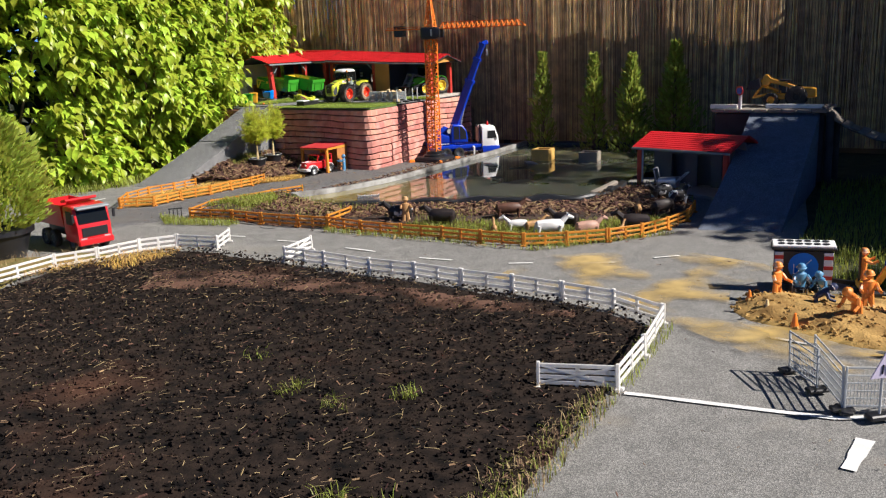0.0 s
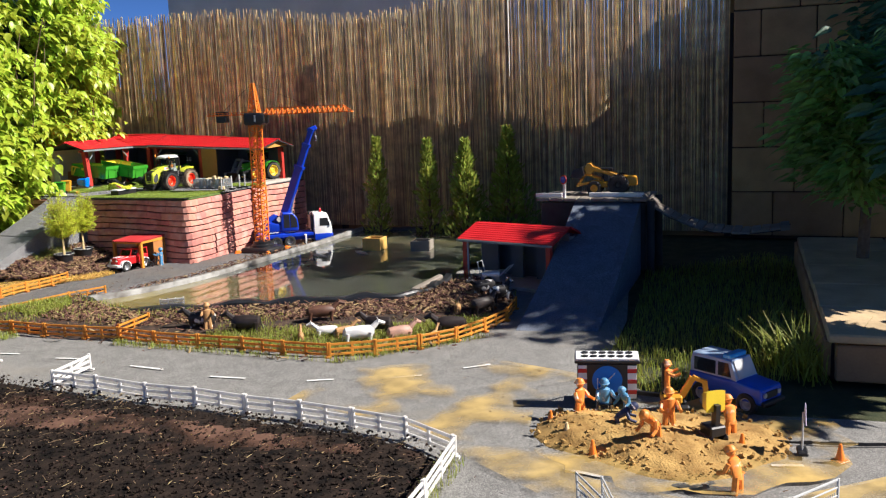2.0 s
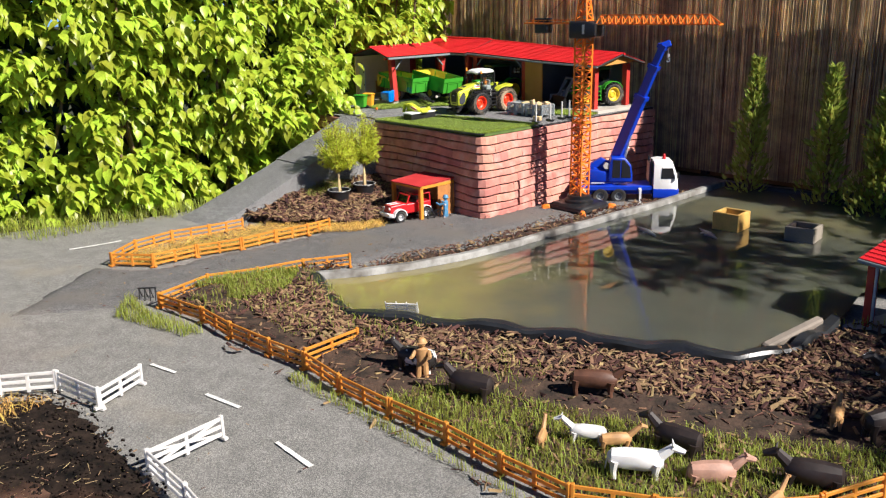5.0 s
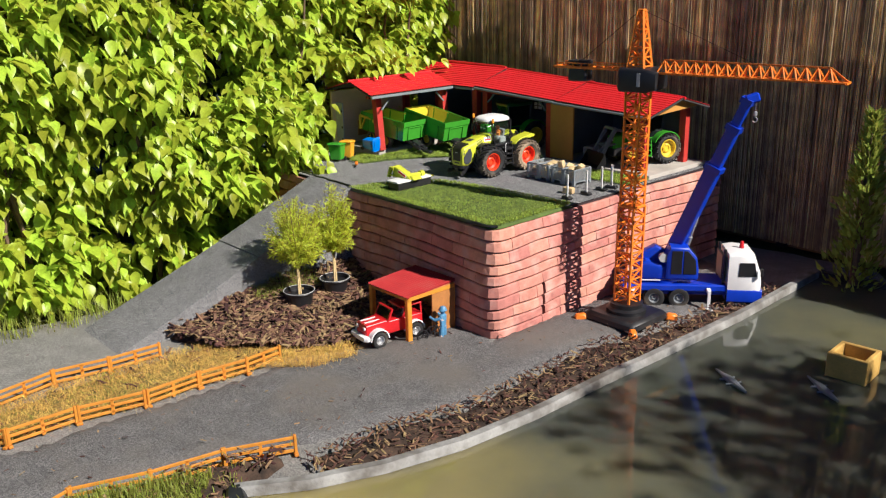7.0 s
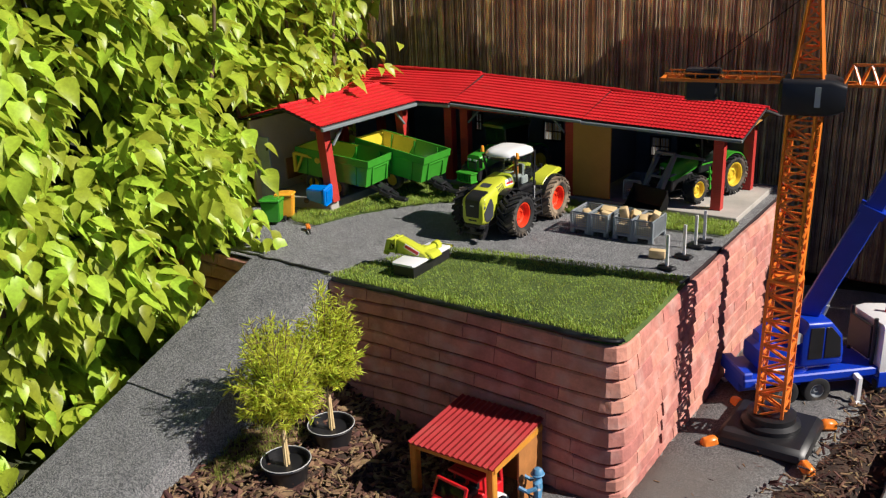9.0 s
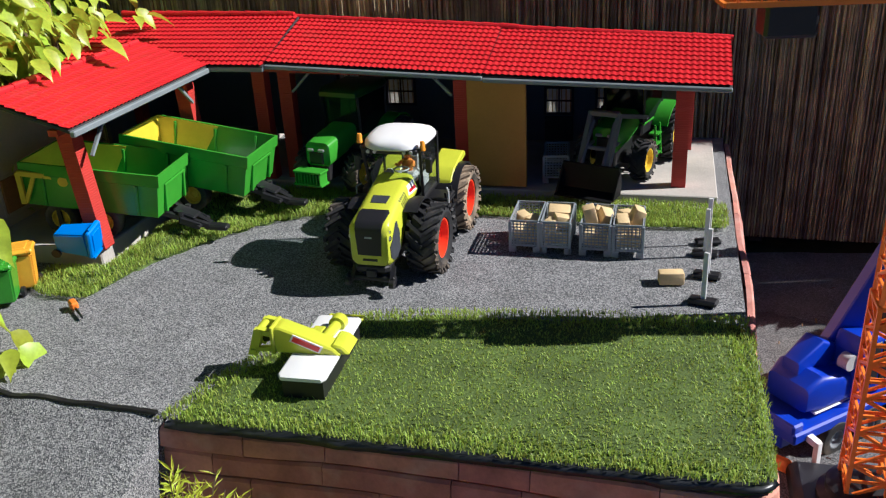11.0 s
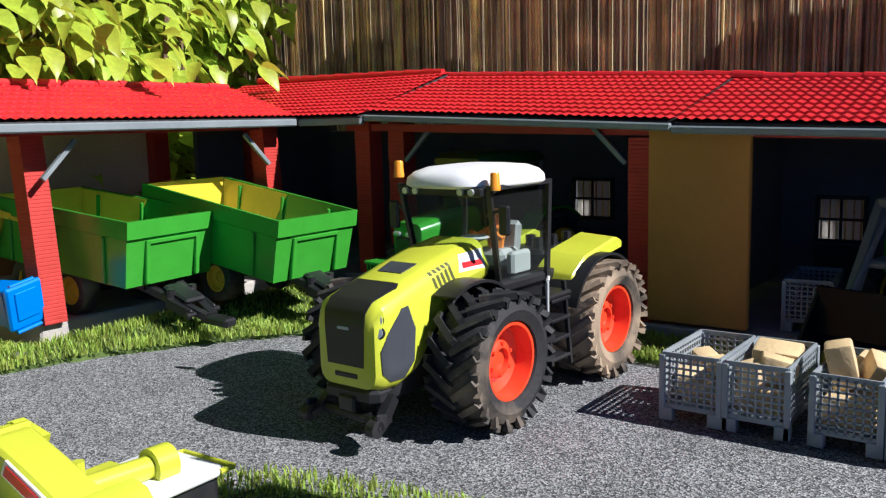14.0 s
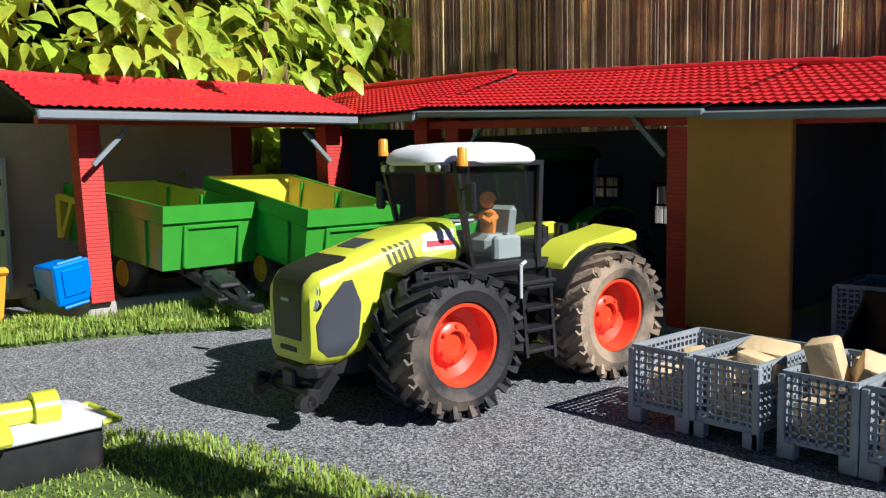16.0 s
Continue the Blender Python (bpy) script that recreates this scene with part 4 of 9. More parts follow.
for y in (0.60, 0.78):
    sh = part("shutter", box(B(), (-1.527, y, 0.535), (0.008, 0.095, 0.075), 0.001), M_BROWN, barn, "brown stable shutter")
    part("shutter_frame", box(B(), (-1.530, y, 0.535), (0.004, 0.108, 0.088), 0.001), M_CREAM, sh)
wd = part("wing_door", box(B(), (-1.50, 0.425, 0.572), (0.055, 0.008, 0.215), 0.001), M_LIGHTGREY, barn, "pale grey door leaf with dark hinges")
for z in (0.50, 0.56, 0.64):
    part("hinge", box(B(), (-1.478, 0.4195, z), (0.006, 0.005, 0.010)), M_BLACK, wd)
part("partition", box(B(), (-0.525, 1.16, 0.592), (0.012, 0.36, 0.26), 0.001), M_GREYWALL, barn, "grey partition wall")
part("side_door", box(B(), (-0.522, 0.968, 0.585), (0.135, 0.010, 0.265), 0.0015), M_OCHRE, barn, "ochre board door")
part("stable_door", box(B(), (-0.427, 1.342, 0.482), (0.075, 0.008, 0.068), 0.001), M_DARKWOOD, barn, "dark lower stable door")
bm = B()
prism(bm, [(E0 + 0.01, 0.692), (BY - 0.03, 0.705), (RY, 0.745)], 0.006, pose(-0.05, 0, 0, 0, 0, 90))
part("gable", bm, M_OCHRE, barn, "ochre gable board")
bm = B()
box(bm, (-0.60, 0.985, 0.708), (1.08, 0.02, 0.012), 0, (0, 1.5, 0))
box(bm, (-1.25, 0.66, 0.728), (0.02, 0.5, 0.012))
part("beam", bm, M_REDPOST, barn)
part("wing_wall", box(B(), (-1.535, 1.168, 0.59), (0.012, 0.40, 0.285)), M_GREYWALL, barn)
implement = thing("hay_tedder", farm(-1.422, 0.492, WING + 0.117, 18), "yellow toy implement frame leaning behind the green trailer", "implement")
for a, b, w in (((0, 0, -0.034), (0, 0, 0.034), 0.010), ((0, 0, 0.032), (0.094, 0, 0.014), 0.010), ((0.004, 0, -0.032), (0.030, 0, 0.022), 0.008)):
    part("frame_bar", bar(B(), a, b, w), M_YELLOW, implement)
part("hub", rod(B(), (0.090, -0.012, 0.010), (0.090, 0.012, 0.010), 0.011, n=14), M_YELLOW, implement)
part("leg", bar(B(), (0.062, 0.004, 0.020), (0.062, 0.004, -0.117), 0.008), M_BLACK, implement, "black leg")
from mathutils.bvhtree import BVHTree

# ---- vehicles: shared pieces ----
def ring(x, w, z0, z1, r, k=3, y=0.0, top=None):
    """A rounded rectangle across the axis x: half-width w (top: half-width at its top), from z0 to z1."""
    top = w if top is None else top
    pts = []
    for cy, cz, a0 in ((1, 1, 0), (-1, 1, 90), (-1, -1, 180), (1, -1, 270)):
        ww = top if cz > 0 else w
        for i in range(k + 1):
            a = radians(a0 + 90 * i / k)
            pts.append((x, y + cy * (ww - r) + r * math.cos(a), (z1 - r if cz > 0 else z0 + r) + r * math.sin(a)))
    return pts


def wheel(parent, x, y, R, W, rim=0.58, rim_mat=None, lugs=0, z=None, out=1, name="wheel", tyre_mat=None):
    """A tyre with tread lugs on a dished rim; out: the side (+1 or -1 along y) that the dish faces."""
    key = (R, W, rim, lugs, rim_mat.name if rim_mat else "")
    m = pose(x, y, R if z is None else z, 0, rnd(0, 360), 0 if out > 0 else 180)
    if key in TYRES:
        t = new(name, TYRES[key][0])
        t.parent, t.matrix_local = parent, m
        for nm, d in TYRES[key][1:]:
            o = new(nm, d)
            o.parent = t
            if nm == "tread":
                o["kind"] = "stuff"
        return t
    bm = B()
    Rb = R * (0.93 if lugs else 1.0)
    rr = R * rim
    prof = [(rr, -W * 0.36), (rr * 1.06, -W * 0.44), ((rr + Rb) / 2, -W * 0.5), (Rb * 0.95, -W * 0.44), (Rb, -W * 0.30), (Rb, W * 0.30), (Rb * 0.95, W * 0.44), ((rr + Rb) / 2, W * 0.5), (rr * 1.06, W * 0.44), (rr, W * 0.36)]
    lathe(bm, prof, 40, "y", close=True)
    t = part(name, bm, tyre_mat or M_TYRE, parent, "black rubber tyre with mud" if lugs else "", m)
    made = [t.data]
    bm = B()
    for i in range(lugs):
        for s in (-1, 1):
            a = 2 * math.pi * (i + (0.5 if s > 0 else 0)) / lugs
            h = R * 0.10
            q = pose(0, 0, 0, 0, -math.degrees(a), 0) @ pose(0, 0, Rb * 0.985 + h / 2 - 0.001)
            got = bmesh.ops.create_cube(bm, size=1.0)
            bmesh.ops.transform(bm, matrix=q @ pose(0, s * W * 0.245, 0, 0, 0, s * 38) @ Matrix.Diagonal((R * 0.095, W * 0.62, h, 1)), verts=got["verts"])
            # the lug's end runs down over the shoulder
            got = bmesh.ops.create_cube(bm, size=1.0)
            for v in got["verts"]:
                if v.co.z < 0:
                    v.co.x *= 0.45
                    v.co.y *= 0.5
            bmesh.ops.transform(bm, matrix=pose(0, 0, 0, 0, -math.degrees(a) - s * s * 13.5, 0) @ pose(0, s * W * 0.455, Rb * 0.945, s * -16, 8, 0) @ Matrix.Diagonal((R * 0.10, W * 0.11, R * 0.21, 1)), verts=got["verts"])
    if lugs:
        tread = part("tread", bm, tyre_mat or M_TYRE, t)
        tread["kind"] = "stuff"
        made.append(("tread", tread.data))
    bm = B()
    lathe(bm, [(rr * 1.02, -W * 0.34), (rr * 1.02, W * 0.40), (rr * 0.93, W * 0.40), (rr * 0.88, W * 0.10), (rr * 0.62, W * 0.02), (rr * 0.6, -W * 0.34)], 36, "y", close=True)
    rod(bm, (0, -W * 0.3, 0), (0, W * 0.04, 0), rr * 0.62, n=28)
    rim_ob = part("rim", bm, rim_mat or M_SILVER, t)
    bm = B()
    lathe(bm, [(rr * 0.5, W * 0.03), (rr * 0.5, W * 0.14), (rr * 0.36, W * 0.2), (rr * 0.3, W * 0.2), (rr * 0.28, W * 0.12), (0.0005, W * 0.12)], 28, "y")
    for i in range(6):
        a = i * math.pi / 3
        rod(bm, (rr * 0.41 * math.cos(a), W * 0.1, rr * 0.41 * math.sin(a)), (rr * 0.41 * math.cos(a), W * 0.22, rr * 0.41 * math.sin(a)), rr * 0.05, n=6)
    hub_ob = part("hub", bm, rim_mat or M_SILVER, t)
    TYRES[key] = made + [("rim", rim_ob.data), ("hub", hub_ob.data)]
    return t


def plate(outline, depth, m=None, bevel=0.0):
    return prism(B(), outline, depth, m, bevel)


def drape(skin, outline, at, out, across, off=0.0010, step=0.004, flip=1):
    """A thin panel laid on a curved skin: the outline lies in the plane across the direction out, through at."""
    z = Vector(out).normalized()
    x = Vector(across).normalized()
    y = z.cross(x) * flip
    at = Vector(at)
    bm = B()
    bm.faces.new([bm.verts.new((u, v, 0)) for u, v in outline])
    us, vs_ = [p[0] for p in outline], [p[1] for p in outline]
    for lo, hi, no in ((min(us), max(us), (1, 0, 0)), (min(vs_), max(vs_), (0, 1, 0))):
        k = lo + step
        while k < hi - step * 0.3:
            bmesh.ops.bisect_plane(bm, geom=bm.verts[:] + bm.edges[:] + bm.faces[:], plane_co=(k * no[0], k * no[1], 0), plane_no=no, dist=1e-7)
            k += step
    for v in bm.verts:
        if abs(out[1]) > 0.99:
            q = Vector((v.co.x, at.y, v.co.y)) + z * 0.1
        else:
            q = at + x * v.co.x + y * v.co.y + z * 0.1
        hit = skin.ray_cast(q, -z)[0]
        v.co = (hit if hit is not None else q - z * 0.1) + z * off
    rim = bmesh.ops.extrude_edge_only(bm, edges=[e for e in bm.edges if len(e.link_faces) == 1])
    for v in rim["geom"]:
        if isinstance(v, bmesh.types.BMVert):
            v.co -= z * (off + 0.0015)
    bmesh.ops.recalc_face_normals(bm, faces=bm.faces)
    return bm


# ---- lime articulated tractor ----
def lime_tractor(m):
    t = thing("tractor", m, "lime green toy farm tractor with white cab roof and orange-red rims", "tractor")
    bm = B()
    loft(bm, [ring(0.2185, 0.030, 0.061, 0.117, 0.011), ring(0.2165, 0.039, 0.056, 0.128, 0.014), ring(0.208, 0.0455, 0.053, 0.1365, 0.016), ring(0.190, 0.0480, 0.052, 0.143, 0.018, top=0.0455), ring(0.165, 0.049, 0.060, 0.151, 0.020, top=0.0445), ring(0.135, 0.051, 0.097, 0.160, 0.020, top=0.044), ring(0.095, 0.050, 0.124, 0.170, 0.018, top=0.043), ring(0.055, 0.049, 0.132, 0.176, 0.016, top=0.042)])
    skin = BVHTree.FromBMesh(bm)
    hood = part("hood", bm, M_LIME, t, "lime green rounded hood", Matrix.Diagonal((1, 0.86, 1, 1)))
    grille = drape(skin, [(-0.025, -0.041), (0.025, -0.041), (0.029, 0.012), (0.033, 0.038), (0.029, 0.044), (-0.029, 0.044), (-0.033, 0.038), (-0.029, 0.012)], (0.205, 0, 0.116), (0.85, 0, 0.53), (0, 1, 0))
    part("grille", grille, M_BLACK, hood, "black radiator grille")
    part("lower_slot", box(B(), (0.2175, 0, 0.0672), (0.004, 0.032, 0.005), 0.001), M_BLACK, hood)
    for s in (-1, 1):
        part("side_vent", drape(skin, [(0.203, 0.0625), (0.2115, 0.071), (0.2125, 0.092), (0.207, 0.106), (0.186, 0.128), (0.177, 0.129), (0.169, 0.107), (0.174, 0.077), (0.186, 0.0625)], (0, s * 0.05, 0), (0, s, 0), (1, 0, 0), flip=s), M_VENT, hood, "dark grey side vent")
        for k in range(5):
            x = 0.138 - k * 0.0064
            part("louvre", drape(skin, [(-0.0012, -0.009), (0.0026, -0.009), (-0.0024, 0.009), (-0.0062, 0.009)], (x, s * 0.045, 0.1485 + k * 0.0013), (0, s * 0.8, 0.6), (1, 0, 0), off=0.0002, flip=s), M_OLIVE, hood)
        for z, e in ((0.120, 0.0), (0.109, 0.0012)):
            part("headlight", rod(B(), (0.200, s * (0.035 + e), z - 0.001), (0.2122 + e, s * (0.0398 + e), z + 0.001), 0.0046, n=14), M_SILVER, hood, "small round headlight")
            part("lamp_rim", rod(B(), (0.200, s * (0.035 + e), z - 0.001), (0.2112 + e, s * (0.0393 + e), z + 0.0008), 0.0062, n=14), M_BLACK, hood)
        part("badge", drape(skin, [(-0.020, -0.011), (0.016, -0.010), (0.021, 0.008), (-0.018, 0.010)], (0.078, s * 0.045, 0.157), (0, s * 0.85, 0.5), (1, 0, 0), off=0.0005, flip=s), M_ROOFWHITE, hood, "white badge with red lettering bar")
        part("badge_bar", drape(skin, [(-0.014, 0.000), (0.014, -0.001), (0.015, 0.005), (-0.014, 0.006)], (0.078, s * 0.045, 0.157), (0, s * 0.85, 0.5), (1, 0, 0), off=0.0012, flip=s), M_RED, hood)
    part("badge_bar", box(B(), (0.2202, 0, 0.112), (0.0015, 0.015, 0.0028)), M_LIGHTGREY, hood)
    part("air_vent", drape(skin, [(-0.011, -0.019), (0.011, -0.017), (0.011, 0.017), (-0.011, 0.019)], (0.148, 0, 0.17), (0.15, 0, 1), (1, 0, 0), off=0.0008), M_VENT, hood, "dark vent plate")
    bm = B()
    box(bm, (0.02, 0, 0.062), (0.36, 0.062, 0.045), 0.004)
    box(bm, (0.02, 0, 0.105), (0.20, 0.09, 0.05), 0.004)
    box(bm, (0.203, 0, 0.048), (0.030, 0.066, 0.022), 0.007)
    for x in (0.104, -0.104):
        rod(bm, (x, -0.07, 0.066), (x, 0.07, 0.066), 0.016, n=14)
    part("chassis", bm, M_BLACK, t)
    bm = B()
    for s in (-1, 1):
        bar(bm, (0.196, s * 0.034, 0.046), (0.216, s * 0.037, 0.026), 0.008, 0.012)
        bar(bm, (0.208, s * 0.037, 0.030), (0.228, s * 0.040, 0.025), 0.006, 0.011)
        rod(bm, (0.228, s * 0.036, 0.026), (0.228, s * 0.045, 0.026), 0.008, n=14)
        box(bm, (0.222, s * 0.0430, 0.030), (0.014, 0.004, 0.016), 0.0015, (0, -15, 0))
    rod(bm, (0.212, -0.036, 0.028), (0.212, 0.036, 0.028), 0.0055, n=12)
    box(bm, (0.216, 0, 0.040), (0.010, 0.020, 0.016), 0.002)
    part("front_linkage", bm, M_BLACK, t, "black front linkage")
    # cab
    bm = B()
    for x, y, X, Y in ((0.048, 0.050, 0.072, 0.055), (-0.036, 0.054, -0.040, 0.055)):
        for s in (-1, 1):
            part("pillar", bar(B(), (x, s * y, 0.122), (X, s * Y, 0.232), 0.0050 if x > 0 else 0.0046), M_BLACK, t)
    box(bm, (0.004, 0, 0.124), (0.128, 0.108, 0.012), 0.003)
    for s in (-1, 1):
        part("roof_rail", bar(B(), (0.074, s * 0.055, 0.230), (-0.042, s * 0.055, 0.230), 0.005), M_BLACK, t)
    part("visor", box(B(), (0.0750, 0, 0.2260), (0.009, 0.104, 0.0100), 0.002), M_BLACK, t)
    cab = part("cab", bm, M_BLACK, t, "black cab frame")
    for s in (-1, 1):
        part("window", plate([(0.048, 0.130), (0.072, 0.228), (-0.039, 0.228), (-0.035, 0.130)], 0.0015, pose(0, s * 0.0535, 0, s * 1.0, 0, 0)), M_GLASS, cab, "clear side window")
    part("window", box(B(), (0.0615, 0, 0.179), (0.0015, 0.100, 0.102), 0, (0, 13.5, 0)), M_GLASS, cab, "clear windscreen")
    part("window", box(B(), (-0.038, 0, 0.179), (0.0015, 0.104, 0.10), 0, (0, -3, 0)), M_GLASS, cab, "clear rear window")
    bm = B()
    for z, k in ((0.229, 0.95), (0.232, 1.0), (0.239, 0.985), (0.245, 0.90), (0.2495, 0.72), (0.2515, 0.4)):
        pts = []
        for i in range(40):
            a = 2 * math.pi * i / 40
            c, s = math.cos(a), math.sin(a)
            e = 0.55
            px = 0.083 if c > 0 else 0.050
            pts.append((0.005 + px * k * math.copysign(abs(c) ** e, c), 0.0620 * k * math.copysign(abs(s) ** e, s) * (1 - 0.14 * max(0, c)), z))
        vs = [bm.verts.new(p) for p in pts]
        if z > 0.2291:
            for i in range(40):
                bm.faces.new((last[i], last[(i + 1) % 40], vs[(i + 1) % 40], vs[i]))
        else:
            bm.faces.new(vs[::-1])
        last = vs
    bm.faces.new(last)
    part("cab_roof", bm, M_ROOFWHITE, t, "white rounded cab roof", smooth=60)
    for s, x in ((1, 0.068), (-1, 0.068)):
        bm = B()
        lathe(bm, [(0.0055, 0.231), (0.0055, 0.235), (0.0050, 0.236), (0.0046, 0.2475), (0.0036, 0.249)], 14)
        part("beacon", bm, M_AMBERLAMP, t, "amber beacon", pose(x, s * 0.060, 0.008 if s < 0 else -0.003))
        bm = B()
        bar(bm, (0.066, s * 0.056, 0.205), (0.066, s * 0.066, 0.208), 0.003)
        bar(bm, (0.066, s * 0.054, 0.226), (0.068, s * 0.061, 0.231), 0.005)
        box(bm, (0.066, s * 0.069, 0.198), (0.006, 0.012, 0.030), 0.002)
        part("mirror", bm, M_BLACK, t)
        for k in (0.028, 0.041):
            part("work_lamp", rod(B(), (0.078, s * k, 0.2265), (0.0825, s * k, 0.2260), 0.0034, n=12), M_SILVER, t, "pale work lamp")
    bm = B()
    box(bm, (-0.020, 0, 0.143), (0.040, 0.042, 0.024), 0.006)
    box(bm, (-0.040, 0, 0.164), (0.010, 0.038, 0.040), 0.005, (0, -8, 0))
    box(bm, (-0.012, 0.034, 0.142), (0.036, 0.010, 0.026), 0.003)
    part("seat", bm, M_LIGHTGREY, t, "pale grey driver seat")
    bm = B()
    rod(bm, (0.052, 0, 0.130), (0.036, 0, 0.170), 0.006, n=10)
    lathe(bm, [(0.014, 0.169), (0.016, 0.171), (0.014, 0.173)], 18, close=True)
    bmesh.ops.transform(bm, matrix=pose(0.020, 0, 0), verts=[v for v in bm.verts if v.co.z > 0.1685 and abs(v.co.x) < 0.017 and abs(v.co.y) < 0.017])
    part("steering_wheel", bm, M_LIGHTGREY, t)
    part("side_console", box(B(), (0.004, -0.038, 0.142), (0.060, 0.016, 0.028), 0.004), M_LIGHTGREY, t)
    # lime rear body and fenders
    for s in (-1, 1):
        bm = B()
        prism(bm, [(-0.044, 0.108), (-0.050, 0.128), (-0.078, 0.146), (-0.150, 0.159), (-0.166, 0.153), (-0.164, 0.144), (-0.135, 0.140), (-0.090, 0.130), (-0.070, 0.110)], 0.048, pose(0, s * 0.054, 0), 0.0022)
        for v in bm.verts:
            if abs(v.co.y) > 0.06:
                v.co.z -= 0.10 * (abs(v.co.y) - 0.06) * 2.0
        part("rear_cover", bm, M_LIME, t, "lime green rear cover")
        for cx, nm, a0, a1 in ((-0.104, "rear_fender", 20, 150), (0.104, "front_fender", 60, 170)):
            bm = B()
            prev = None
            for i in range(13):
                a = radians(a0 + (a1 - a0) * i / 12)
                ya, yb = (0.040, 0.066) if cx > 0 else (0.046, 0.092)
                row = [bm.verts.new((cx + r * math.cos(a), s * y, 0.0665 + r * math.sin(a))) for r, y in ((0.074, ya), (0.074, yb), (0.077, yb), (0.077, ya))]
                if prev:
                    for j in range(4):
                        bm.faces.new((prev[j], prev[(j + 1) % 4], row[(j + 1) % 4], row[j]))
                else:
                    bm.faces.new(row)
                prev = row
            bm.faces.new(prev[::-1])
            bmesh.ops.recalc_face_normals(bm, faces=bm.faces)
            part(nm, bm, M_BLACK, t)
        bm = B()
        for k in range(4):
            box(bm, (0.0, s * 0.080, 0.045 + k * 0.021), (0.036, 0.026, 0.004), 0.001)
        bar(bm, (0.019, s * 0.092, 0.040), (0.019, s * 0.084, 0.125), 0.004)
        bar(bm, (-0.019, s * 0.092, 0.035), (-0.019, s * 0.084, 0.125), 0.004)
        box(bm, (0.0, s * 0.066, 0.112), (0.05, 0.05, 0.006), 0.002)
        part("steps", bm, M_BLACK, t, "black plastic access steps")
        bm = B()
        for a, b in (((0.026, 0.092, 0.100), (0.026, 0.092, 0.132)), ((0.026, 0.092, 0.132), (0.014, 0.086, 0.134))):
            rod(bm, (a[0], s * a[1], a[2]), (b[0], s * b[1], b[2]), 0.0018, n=6)
        part("grab_rail", bm, M_LIGHTGREY, t, "pale grab rail")
    bm = B()
    box(bm, (-0.115, 0, 0.135), (0.09, 0.06, 0.02), 0.004)
    for k in range(5):
        rod(bm, (-0.09 - k * 0.016, 0.01 * (-1) ** k, 0.14), (-0.09 - k * 0.016, 0.01 * (-1) ** k, 0.158), 0.006, n=8)
    part("rear_deck", bm, M_BLACK, t)
    for x in (0.104, -0.104):
        for s in (-1, 1):
            wheel(t, x, s * 0.078, 0.0675, 0.056, 0.56 if x > 0 else 0.561, M_RIM, 19, out=s, tyre_mat=M_TYRE if x > 0 else M_TYREDUST)
    return t


LT = farm(-0.652, 0.662, TOP, -91.5)
lime_tractor(LT @ Matrix.Diagonal((1.045, 1.045, 1.0, 1)))


